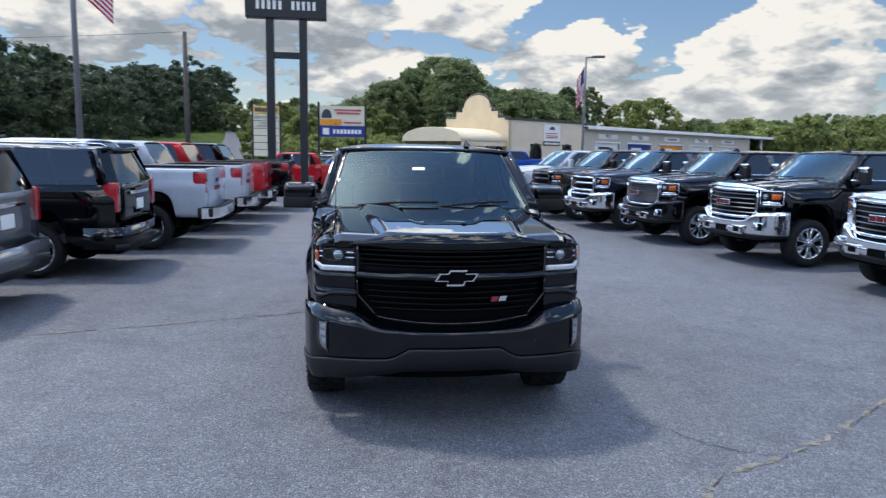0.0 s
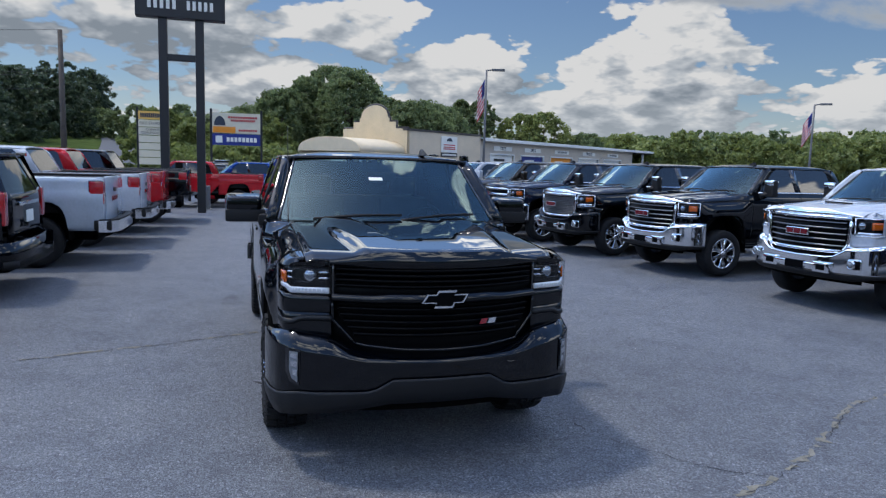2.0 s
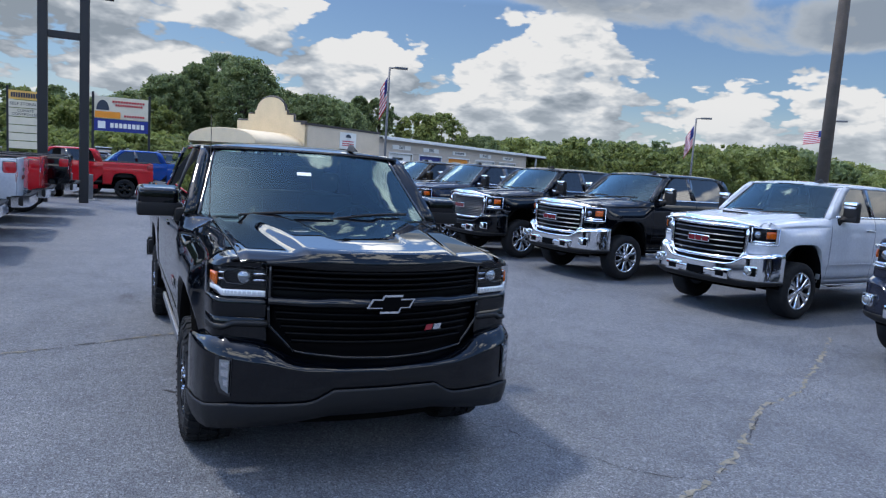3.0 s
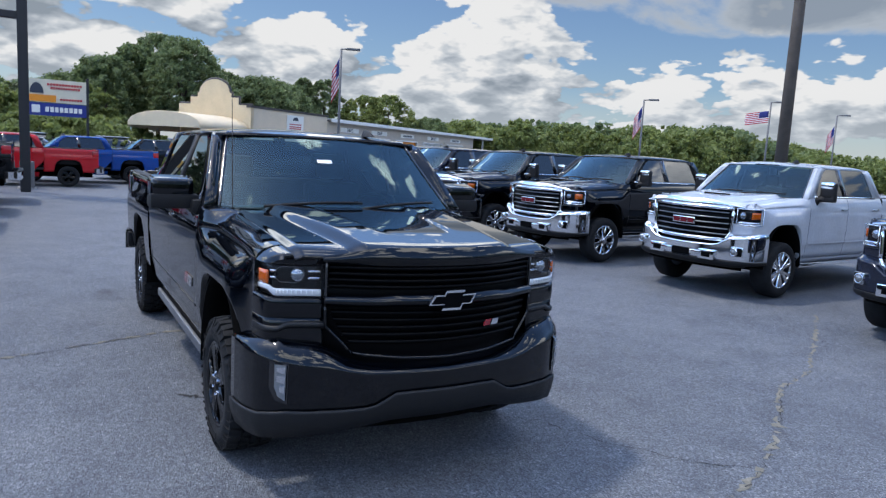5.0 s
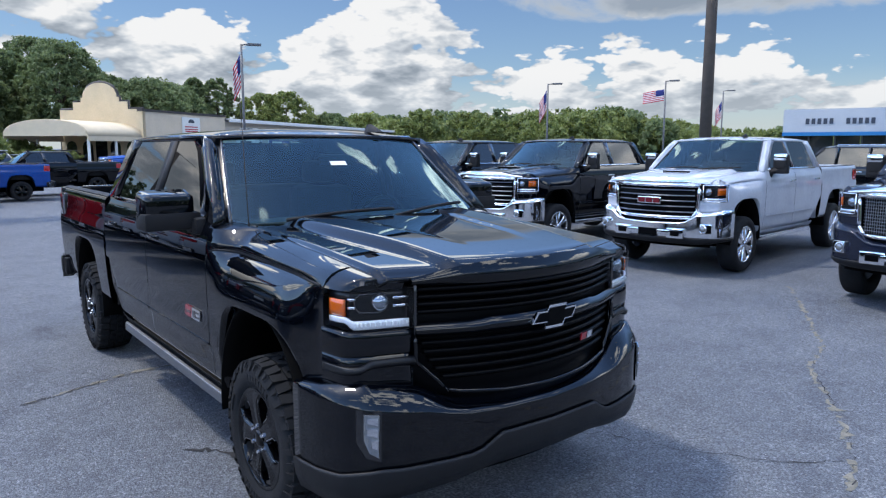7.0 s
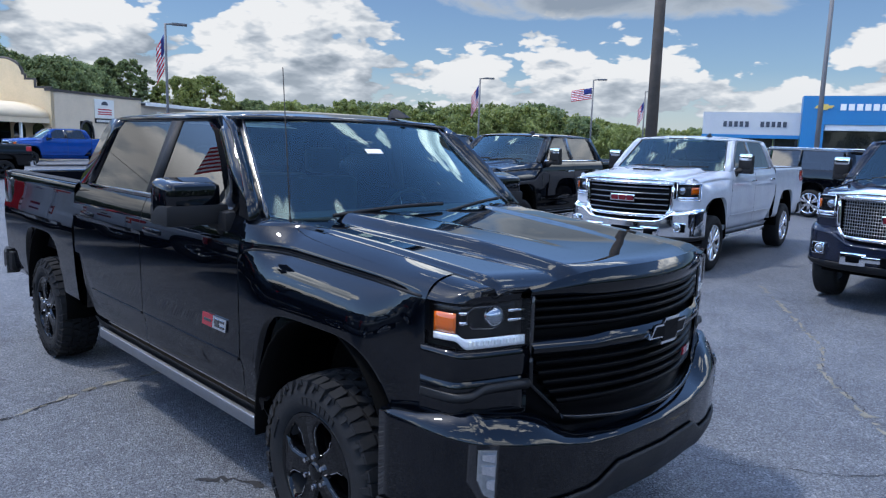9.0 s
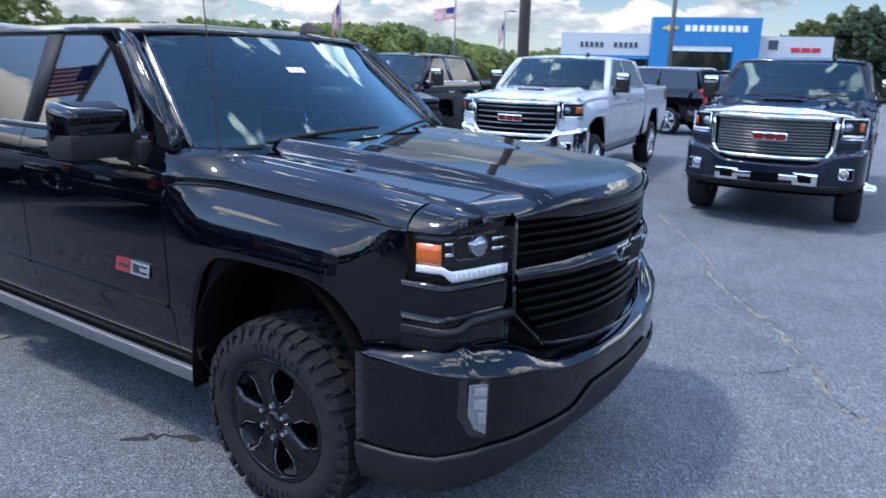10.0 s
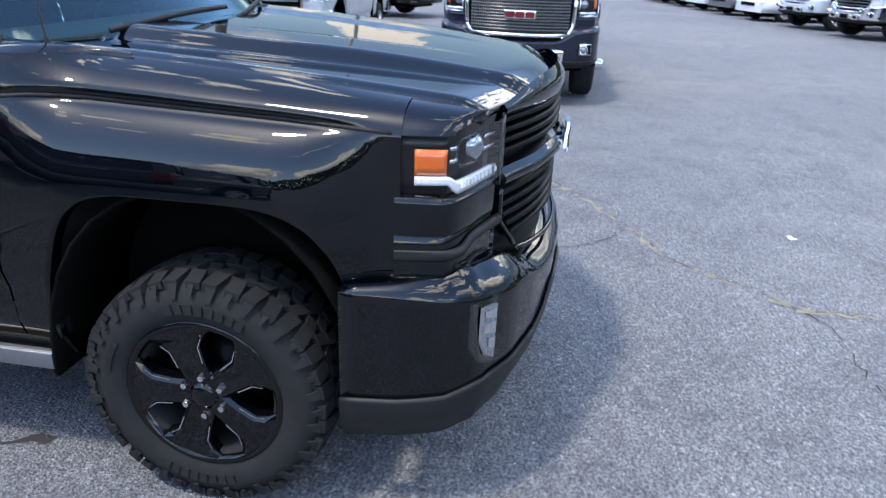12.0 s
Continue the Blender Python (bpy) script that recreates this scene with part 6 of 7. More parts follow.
DARKGLASS = material("dark_shop_glass", (0.012, 0.015, 0.017), 0.08, var=0.2, coat=0.5)
SIGNWHITE = material("white_sign_face", (0.72, 0.72, 0.68), 0.5, var=0.06, scale=3)
SIGNCREAM = material("cream_sign_face", (0.62, 0.57, 0.44), 0.55, var=0.08, scale=3)
SIGNYELLOW = material("yellow_sign_face", (0.70, 0.42, 0.10), 0.5, var=0.06, scale=3)
SIGNBLUE = material("blue_sign_face", (0.012, 0.028, 0.20), 0.45, var=0.08, scale=3)
SIGNORANGE = material("orange_sign_face", (0.75, 0.26, 0.02), 0.5, var=0.08, scale=3)
SIGNBLACK = material("black_sign_steel", (0.012, 0.013, 0.016), 0.45, var=0.15, scale=3)
DEALERBLUE = material("blue_metal_panel", (0.003, 0.145, 0.36), 0.4, var=0.06, scale=1)
DEALERGREY = material("pale_grey_panel", (0.42, 0.44, 0.46), 0.5, var=0.06, scale=1)
LETTERGREY = material("dark_grey_letter", (0.03, 0.04, 0.06), 0.5, var=0.1)
GOLD = material("gold_mark", (0.60, 0.42, 0.12), 0.3, metal=0.8, var=0.1)
POLEWOOD = material("weathered_pole", (0.075, 0.062, 0.052), 0.9, var=0.35, scale=4, bump=0.4, bump_scale=20)
POLEGREY = material("grey_steel_pole", (0.12, 0.12, 0.125), 0.6, var=0.15, scale=4)
FLAGRED = material("flag_red", (0.45, 0.02, 0.035), 0.8, var=0.1)
FLAGBLUE = material("flag_blue", (0.02, 0.03, 0.16), 0.8, var=0.1)
FLAGWHITE = material("flag_white", (0.70, 0.70, 0.70), 0.8, var=0.06)
YELLOWP = material("yellow_plastic", (0.75, 0.50, 0.02), 0.5, var=0.1)


def slab(name, parent, mat, m, x0, x1, y0, y1, z0, z1, bevel=0.0, label=""):
    ob = part(name, box_bm(x0, x1, y0, y1, z0, z1, bevel), mat, parent, label)
    ob.matrix_local = m
    return ob


def words(text, parent, mat, m, size, depth=0.01, name="lettering"):
    cu = bpy.data.curves.new(name, "FONT")
    cu.body, cu.size, cu.extrude, cu.align_x, cu.align_y = text, size, depth, "CENTER", "CENTER"
    ob = new(name, cu)
    dg = bpy.context.evaluated_depsgraph_get()
    me = bpy.data.meshes.new_from_object(ob.evaluated_get(dg))
    bpy.data.objects.remove(ob)
    me.materials.clear()
    me.materials.append(mat)
    out = new(name, me)
    out.parent = parent
    out.matrix_local = m
    return out


ONE = Matrix.Identity(4)


def letter_bars(parent, mat, m, x0, x1, z0, z1, count, y=-0.03, gap=0.35, name="letter_bar"):
    """Plain upright bars that stand where lettering is."""
    w = (x1 - x0) / count
    for i in range(count):
        slab(name, parent, mat, m, x0 + i * w + w * gap / 2, x0 + (i + 1) * w - w * gap / 2, y - 0.03, y, z0, z1)


def tire_shop():
    """Local frame: x along the long wall from the corner, y into the building, z up."""
    ang = math.atan2(0.6, 0.8)
    m = pose(10.8, 46.6, 0, 0, 0, math.degrees(ang))
    b = thing("tire_shop", m, "cream stucco tire shop with curved parapet and grey service wing", "shop building")
    # main block: long wall with two arched windows cut through it
    H, T = 4.2, 0.25
    wins = [(2.6, 3.9), (6.6, 7.9)]
    xs = [0.0] + [e for w in wins for e in w] + [9.6]
    for i in range(0, len(xs) - 1, 2):
        slab("wall", b, STUCCO2, ONE, xs[i], xs[i + 1], 0, T, 0, H)
    for x0, x1 in wins:
        slab("wall_under", b, STUCCO2, ONE, x0, x1, 0, T, 0, 0.7)
        slab("wall_over", b, STUCCO2, ONE, x0, x1, 0, T, 2.5, H)
        arcx = [((x0 + x1) / 2 + 0.62 * math.cos(a) * 1.05, 1.75 + 0.75 * math.sin(a)) for a in steps(0, math.pi, 12)]
        fr = [(x1, 0.7)] + arcx + [(x0, 0.7)]
        mesh_part("window_frame", *tube_sheet([(p[0], -0.02, p[1]) for p in fr], 0.075, 6), SIGNBLACK, b)
        slab("window_pane", b, DARKGLASS, ONE, x0, x1, 0.08, 0.12, 0.7, 2.5)
    slab("parapet_cap", b, DARKTRIM, ONE, -0.08, 9.7, -0.06, T + 0.1, H, H + 0.16)
    slab("back_wall", b, STUCCO2, ONE, 0.3, 9.35, 6.25, 6.45, 0, H - 0.3)
    slab("end_wall", b, STUCCO2, ONE, 9.35, 9.6, T, 6.45, 0, H - 0.1)
    slab("flat_roof", b, DARKTRIM, ONE, 0.3, 9.35, T, 6.25, H - 0.6, H - 0.45)
    # facade with stepped and curved parapet, on the y axis side (x = 0)
    out = [(0, 0), (0, 4.35), (1.1, 4.35), (1.1, 4.85), (1.75, 4.85), (1.75, 5.15)] + [(3.25 - 1.35 * math.cos(a), 5.15 + 0.95 * math.sin(a)) for a in steps(0.0, math.pi, 14)] + [(4.75, 5.15), (4.75, 4.85), (5.4, 4.85), (5.4, 4.35), (6.5, 4.35), (6.5, 0)]
    V, F = plate_sheet([(p[0], p[1]) for p in out], 0.3, lambda u, v, d: (d - 0.02, u, v))
    mesh_part("facade", V, F, STUCCO, b, "cream stucco front with rounded parapet", False)
    cap = [(p[0], p[1]) for p in out[1:-1]]
    mesh_part("facade_coping", *tube_sheet([(0.12, p[0], p[1] + 0.03) for p in cap], 0.11, 6), DARKTRIM, b)
    for y in (0.9, 2.2, 4.4, 5.7):
        o = [(y - 0.4, 0.5), (y - 0.4, 1.9)] + [(y - 0.4 * math.cos(a), 1.9 + 0.4 * math.sin(a)) for a in steps(0.2, math.pi - 0.2, 7)] + [(y + 0.4, 1.9), (y + 0.4, 0.5)]
        V, F = plate_sheet(o, 0.03, lambda u, v, d: (-0.05 + d, u, v))
        mesh_part("arched_window", V, F, DARKGLASS, b, "", False)
    slab("entrance", b, DARKGLASS, ONE, -0.06, -0.02, 2.85, 3.75, 0, 2.3)
    # barrel awning on posts
    V, F = grid(lambda u, v: (-4.7 * v - 0.05, 3.25 - 3.1 * math.cos(math.pi * u), 2.55 + 0.95 * math.sin(math.pi * u) ** 0.8), steps(0, 1, 16), steps(0, 1, 4))
    mesh_part("awning", V, F, CANVAS, b, "cream barrel-vault awning", thick=0.05)
    V, F = plate_sheet([(3.25 - 3.1 * math.cos(math.pi * u), 2.55 + 0.95 * math.sin(math.pi * u) ** 0.8) for u in steps(0, 1, 16)], 0.04, lambda u, v, d: (-4.75 - d, u, v))
    mesh_part("awning_end", V, F, CANVAS, b, "", False)
    slab("awning_skirt", b, CANVAS, ONE, -4.75, -0.05, 0.12, 0.18, 2.25, 2.58)
    slab("awning_skirt", b, CANVAS, ONE, -4.75, -0.05, 6.32, 6.38, 2.25, 2.58)
    for y in (0.25, 6.25):
        for x in (-4.6, -2.3):
            slab("awning_post", b, WHITEMETAL, ONE, x - 0.06, x + 0.06, y - 0.06, y + 0.06, 0, 2.4)
    # wall sign
    slab("sign_board", b, SIGNWHITE, ONE, 4.1, 6.2, -0.06, -0.01, 2.75, 4.0)
    mesh_part("sign_mark", *plate_sheet([(5.15 + 0.36 * math.cos(a), 3.62 + 0.26 * math.sin(a)) for a in steps(0, math.pi, 8)], 0.02, lambda u, v, d: (u, -0.065 - d, v)), LETTERGREY, b, "", False)
    for z in (3.30, 3.12, 2.98):
        slab("sign_line", b, FLAGRED, ONE, 4.4, 5.9, -0.075, -0.06, z, z + 0.07)
    slab("number_strip", b, SIGNBLACK, ONE, 4.1, 6.2, -0.065, -0.01, 2.40, 2.72)
    letter_bars(b, SIGNWHITE, ONE, 4.2, 6.1, 2.48, 2.64, 10, -0.065, name="number_bar")
    # service wing
    bays = [(11.4, 15.2, "TIRES", SIGNWHITE), (16.5, 20.7, "TIRES", SIGNBLUE), (22.2, 26.8, "", SIGNORANGE), (28.4, 33.2, "BRAKES", None), (34.7, 39.5, "", None)]
    W, y0 = 3.9, 0.10
    edges = [9.6] + [e for bay in bays for e in bay[:2]] + [51.8]
    for i in range(0, len(edges) - 1, 2):
        x1 = edges[i + 1] if i < len(edges) - 2 else 43.0
        slab("wing_wall", b, METALSIDE, ONE, edges[i], x1, y0, y0 + 0.2, 0, W)
    for x0, x1, word, face in bays:
        slab("wing_header", b, METALSIDE, ONE, x0, x1, y0, y0 + 0.2, 2.75, W)
        frame_bm = bmesh.new()
        box_bm(x0 - 0.10, x0, y0 - 0.05, y0 + 0.25, 0, 2.85, bm=frame_bm)
        box_bm(x1, x1 + 0.10, y0 - 0.05, y0 + 0.25, 0, 2.85, bm=frame_bm)
        box_bm(x0 - 0.10, x1 + 0.10, y0 - 0.05, y0 + 0.25, 2.75, 2.87, bm=frame_bm)
        part("bay_frame", frame_bm, WHITEMETAL, b)
        mid = (x0 + x1) / 2
        half = 1.5
        slab("bay_sign", b, SIGNWHITE, ONE, mid - half, mid + half, y0 - 0.05, y0 - 0.01, 3.12, 3.50)
        if word:
            words(word, b, LETTERGREY, Matrix.Translation((mid, y0 - 0.055, 3.31)) @ Matrix.Rotation(math.pi / 2, 4, "X"), 0.42)
        else:
            letter_bars(b, LETTERGREY, ONE, mid - 1.0, mid + 1.0, 3.22, 3.40, 7, y0 - 0.05, 0.5)
        # near-black sheet deep in the bay stands for the shade inside
        slab("bay_shade", b, LINER, ONE, x0, x1, y0 + 4.5, y0 + 4.6, 0, 2.9)
        if face:
            slab("bay_banner", b, face, ONE, x0 + 0.05, x1 - 0.05, y0 + 0.12, y0 + 0.15, 1.95, 2.74)
            slab("banner_bar", b, SIGNBLACK if face is SIGNWHITE else SIGNWHITE, ONE, mid - 1.2, mid + 0.5, y0 + 0.09, y0 + 0.12, 2.22, 2.42)
        else:
            for k in range(4):
                slab("roll_door_slat", b, WHITEMETAL, ONE, x0, x1, y0 + 0.15, y0 + 0.19, 2.2 + k * 0.14, 2.33 + k * 0.14)
    slab("wing_fascia", b, WHITEMETAL, ONE, 9.6, 51.8, y0 - 0.55, y0 - 0.45, W - 0.05, W + 0.20)
    slab("wing_roof", b, WHITEMETAL, ONE, 9.6, 51.8, y0 - 0.5, 12.0, W + 0.14, W + 0.22)
    # dark slab added below the white roof to stand for the carport's shade
    slab("carport_shade", b, DARKTRIM, ONE, 43.0, 51.8, y0 - 0.45, 12.0, W - 0.15, W + 0.10)
    for x in (46.0, 51.0):
        slab("carport_post", b, WHITEMETAL, ONE, x, x + 0.15, y0 - 0.2, y0, 0, W)
    slab("wing_back", b, METALSIDE, ONE, 9.6, 51.8, 11.9, 12.0, 0, W)
    return b


tire_shop()


def dealership():
    """Local frame: x along the front to the viewer's right, y into the building."""
    f = Vector((0.39, -0.92)).normalized()
    m = pose(44.3, 21.2, 0, 0, 0, math.degrees(math.atan2(f.y, f.x)))
    b = thing("dealership", m, "low car showroom with grey fascia and blue portal", "showroom building")
    slab("grey_fascia", b, DEALERGREY, ONE, 0, 6.0, 0, 0.5, 2.85, 4.33)
    slab("blue_band", b, DEALERBLUE, ONE, -0.03, 6.0, -0.03, 0.5, 2.62, 2.85)
    letter_bars(b, LETTERGREY, ONE, 1.25, 2.95, 3.36, 3.72, 5, 0.0, name="letter_bar")
    letter_bars(b, LETTERGREY, ONE, 3.55, 5.25, 3.36, 3.72, 5, 0.0, name="letter_bar")
    for x in (0.05, 1.5, 3.0, 4.5, 5.8):
        slab("mullion", b, SIGNBLACK, ONE, x, x + 0.10, 0.3, 0.45, 0, 2.62)
    for x in (0.15, 1.6, 3.1, 4.6):
        slab("shop_window", b, DARKGLASS, ONE, x, x + 1.35, 0.36, 0.40, 0.1, 2.62)
    slab("side_wall", b, DEALERGREY, ONE, -0.02, 0.2, 0.5, 14, 0, 4.3)
    # blue portal
    slab("portal_leg", b, DEALERBLUE, ONE, 6.0, 7.3, -0.8, 0.6, 0, 5.35)
    slab("portal_leg", b, DEALERBLUE, ONE, 11.3, 12.9, -0.8, 0.6, 0, 5.35)
    slab("portal_head", b, DEALERBLUE, ONE, 7.3, 11.3, -0.8, 0.6, 3.55, 5.35)
    slab("portal_frame", b, WHITEMETAL, ONE, 7.35, 11.25, -0.7, 0.4, 3.20, 3.55)
    slab("portal_glass", b, DARKGLASS, ONE, 7.3, 11.3, 0.3, 0.36, 0, 3.2)
    mesh_part("gold_mark", *plate_sheet([(u + 7.2, v + 4.65) for u, v in bowtie(1.1, 0.36, 0.12)], 0.06, lambda u, v, d: (u, -0.8 - d, v)), GOLD, b, "plain gold maker's mark", False)
    letter_bars(b, SIGNWHITE, ONE, 8.05, 12.1, 4.45, 4.85, 9, -0.8, 0.28)
    slab("grey_fascia", b, DEALERGREY, ONE, 12.9, 17.6, 0, 0.5, 2.7, 4.25)
    slab("round_mark", b, LETTERGREY, ONE, 13.6, 14.2, -0.04, 0, 3.4, 4.0)
    letter_bars(b, FLAGRED, ONE, 15.0, 16.9, 3.25, 3.55, 3, 0.0, 0.12)
    for x in (12.95, 14.5, 16.0, 17.4):
        slab("mullion", b, SIGNBLACK, ONE, x, x + 0.10, 0.3, 0.45, 0, 2.7)
    for x in (13.05, 14.6, 16.1):
        slab("shop_window", b, DARKGLASS, ONE, x, x + 1.35, 0.36, 0.40, 0.1, 2.7)
    slab("side_wall", b, DEALERGREY, ONE, 17.4, 17.6, 0.5, 14, 0, 4.2)
    slab("roof", b, WHITEMETAL, ONE, 0, 17.6, 0.5, 14, 3.6, 3.75)
    return b


dealership()


# ---------------------------------------------------------------- signs and poles
def big_sign():
    m = pose(-2.85, 21.0, 0, 0, 0, 0)
    b = thing("pylon_sign", m, "tall dealer sign, white face over black band on two black posts", "sign")
    for x in (-0.56, 0.56):
        slab("post", b, SIGNBLACK, ONE, x - 0.135, x + 0.135, -0.13, 0.13, 0, 6.45, 0.02)
    slab("cross_bar", b, SIGNBLACK, ONE, -0.43, 0.43, -0.10, 0.10, 4.93, 5.14, 0.02)
    slab("panel", b, SIGNBLACK, ONE, -1.36, 1.36, -0.22, 0.22, 6.25, 10.2, 0.03)
    slab("panel_face", b, SIGNWHITE, ONE, -1.24, 1.24, -0.245, -0.215, 7.05, 10.05, 0.0)
    letter_bars(b, LETTERGREY, ONE, -0.85, 0.85, 7.30, 7.66, 3, -0.24, 0.18)
    letter_bars(b, LETTERGREY, ONE, -1.10, 1.10, 7.90, 8.26, 5, -0.24, 0.25)
    slab("mark_bar", b, LETTERGREY, ONE, -0.5, 0.5, -0.265, -0.245, 8.7, 9.6)
    letter_bars(b, SIGNWHITE, ONE, -1.03, -0.10, 6.52, 6.80, 5, -0.215, 0.45)
    letter_bars(b, SIGNWHITE, ONE, 0.15, 1.03, 6.52, 6.80, 5, -0.215, 0.45)
    return b


big_sign()


def tire_sign():
    b = thing("tire_sign", pose(-1.15, 37.0, 0, 0, 0, 0), "board sign, white and orange over a blue panel, on two posts", "sign")
    for x in (-1.33, 1.33):
        slab("post", b, SIGNBLACK, ONE, x - 0.06, x + 0.06, -0.06, 0.06, 0, 4.5)
    slab("upper_panel", b, SIGNCREAM, ONE, -1.27, 1.27, -0.05, 0.05, 3.20, 4.30)
    slab("lower_panel", b, SIGNBLUE, ONE, -1.27, 1.27, -0.05, 0.05, 2.55, 3.17)
    slab("orange_block", b, SIGNORANGE, ONE, -1.24, -0.05, -0.07, -0.05, 3.22, 3.55)
    mesh_part("round_mark", *plate_sheet([(-0.88 + 0.30 * math.cos(a), 3.62 + 0.50 * math.sin(a)) for a in steps(0, math.pi, 10)], 0.02, lambda u, v, d: (u, -0.055 - d, v)), LETTERGREY, b, "", False)
    for z, x0, x1 in ((4.02, -0.45, 1.1), (3.85, -0.3, 1.0)):
        letter_bars(b, FLAGRED, ONE, x0, x1, z, z + 0.10, 12, -0.05, 0.3)
    letter_bars(b, FLAGRED, ONE, 0.1, 1.1, 3.32, 3.42, 8, -0.05, 0.3)
    letter_bars(b, SIGNWHITE, ONE, -0.55, 1.1, 2.74, 2.98, 8, -0.05, 0.25)
    slab("white_mark", b, SIGNWHITE, ONE, -1.1, -0.75, -0.07, -0.05, 2.68, 3.05)
    return b


tire_sign()


def tenant_sign():
    b = thing("tenant_sign", pose(-5.75, 40.0, 0, 0, 0, 0), "tall cream board with rows of shop name panels", "sign")
    for x in (-0.82, 0.82):
        slab("post", b, SIGNBLACK, ONE, x - 0.05, x + 0.05, -0.05, 0.05, 0, 4.6)
    rows = [(3.92, 4.38, SIGNYELLOW), (3.50, 3.88, SIGNCREAM), (3.04, 3.46, SIGNCREAM), (2.62, 3.0, SIGNCREAM), (2.2, 2.58, SIGNCREAM), (1.78, 2.16, SIGNCREAM), (1.36, 1.74, SIGNCREAM)]
    for z0, z1, mat in rows:
        slab("name_panel", b, mat, ONE, -0.77, 0.77, -0.04, 0.04, z0, z1)
    letter_bars(b, LETTERGREY, ONE, -0.68, 0.68, 4.03, 4.27, 12, -0.04, 0.3)
    words("SELF STORAGE", b, LETTERGREY, Matrix.Translation((0, -0.045, 3.69)) @ Matrix.Rotation(math.pi / 2, 4, "X"), 0.215)
    words("CLIMATE", b, LETTERGREY, Matrix.Translation((0, -0.045, 3.34)) @ Matrix.Rotation(math.pi / 2, 4, "X"), 0.19)
    words("CONTROLLED", b, LETTERGREY, Matrix.Translation((0, -0.045, 3.15)) @ Matrix.Rotation(math.pi / 2, 4, "X"), 0.19)
    return b


tenant_sign()


def banner(parent, x, z_top, height, width, sway, drape):
    """A striped flag that hangs limp beside its pole: seven red and six white stripes and a blue canton."""
    cols, folds = 10, 3.0

    def cloth(u, v):
        fall = drape * u * width
        fx = x + u * width * sway
        fy = 0.07 * math.sin(folds * u * 3.0 + v * 2.0) * (0.3 + u)
        return fx, fy, z_top - v * height - fall
    for i in range(13):
        v0, v1 = i / 13, (i + 1) / 13
        u0 = 0.40 if i < 7 else 0.0
        V, F = grid(cloth, steps(u0, 1, 8), [v0, v1])
        mesh_part("stripe", V, F, FLAGRED if i % 2 == 0 else FLAGWHITE, parent, thick=0.004)
    V, F = grid(cloth, steps(0, 0.40, 6), steps(0, 7 / 13, 4))
    mesh_part("canton", V, F, FLAGBLUE, parent, thick=0.005)


def lamp_pole(x, y, h, flag=None, r=0.07, mat=None, arm=0.9, label="", turn=0.0):
    b = thing("lamp_pole", pose(x, y, 0, 0, 0, turn), label or "thin grey lot lamp pole with a hanging flag", "lamp pole")
    mat = mat or POLEGREY
    mesh_part("pole", *tube_sheet([(0, 0, 0), (0, 0, h * 0.5), (0, 0, h)], [r, r * 0.85, r * 0.7], 10), mat, b)
    part("base", box_bm(-0.2, 0.2, -0.2, 0.2, 0, 0.25, 0.02), CONCRETE, b)
    if arm:
        mesh_part("arm", *tube_sheet([(0, 0, h - 0.03), (arm * 0.35, 0, h)], 0.035, 6), mat, b)
        part("lamp_head", box_bm(arm * 0.3, arm, -0.13, 0.13, h - 0.05, h + 0.05, 0.02), mat, b, smooth=True)
    if flag:
        z_top, height, width, sway, drape = flag
        banner(b, -r, z_top, height, width, -sway, drape)
    return b


lamp_pole(10.8, 29.8, 6.55, (6.1, 1.5, 0.75, 0.45, 0.9), turn=-18)
lamp_pole(30.9, 29.7, 5.85, (5.45, 1.3, 0.9, 0.5, 0.9), turn=-45)
lamp_pole(39.2, 26.8, 6.3, (5.75, 0.75, 1.45, 0.95, 0.15), turn=-55)
lamp_pole(51.0, 29.6, 6.4, (5.6, 1.3, 0.9, 0.5, 0.9), turn=-58)
lamp_pole(14.1, 8.05, 9.5, None, r=0.16, mat=POLEWOOD, arm=0.0, label="thick weathered lot light pole")
lamp_pole(26.5, 8.05, 9.0, None, r=0.10, mat=POLEGREY, arm=0.0, label="tall grey steel light pole")
lamp_pole(-9.6, 20.6, 9.8, (8.15, 1.1, 1.7, -0.80, 0.75), r=0.11, arm=0.0, label="tall grey steel pole with a striped flag")


def utility_pole(x, y, h):
    b = thing("utility_pole", pose(x, y, 0), "brown wooden utility pole with wires", "utility pole")
    mesh_part("pole", *tube_sheet([(0, 0, 0), (0, 0, h)], [0.17, 0.12], 10), POLEWOOD, b)
    for i, (dx, z0) in enumerate(((0.0, h), (0, h - 2.2), (0, h - 2.35), (0, h - 3.1))):
        path = [(dx + (-62 - dx) * s, 5 * s, z0 - 1.2 * 4 * s * (1 - s) + 0.3 * s) for s in steps(0, 1, 14)]
        mesh_part("wire", *tube_sheet(path, 0.013, 4), SIGNBLACK, b)
    return b


utility_pole(-10.3, 39.6, 8.5)

box = thing("utility_box", pose(-2.27, 22.4, 0), "small grey metal utility box on the lot", "utility box")
slab("cabinet", box, POLEGREY, ONE, -0.20, 0.20, -0.20, 0.20, 0.04, 0.85, 0.02)
slab("plinth", box, CONCRETE, ONE, -0.26, 0.26, -0.26, 0.26, 0, 0.04)

drum = thing("barrel", pose(6.2, 40.5, 0), "yellow plastic barrel by the shop", "barrel")
V, F = lathe_x([(0, 0.0), (0, 0.30), (0.3, 0.33), (0.6, 0.33), (0.9, 0.30), (0.92, 0.0)], 18)
mesh_part("shell", [(p[1], p[2], p[0] + 0.0) for p in V], F, YELLOWP, drum)
V, F = lathe_x([(0.90, 0.31), (0.96, 0.31), (0.98, 0.0)], 18)
mesh_part("lid", [(p[1], p[2], p[0]) for p in V], F, YELLOWP, drum)

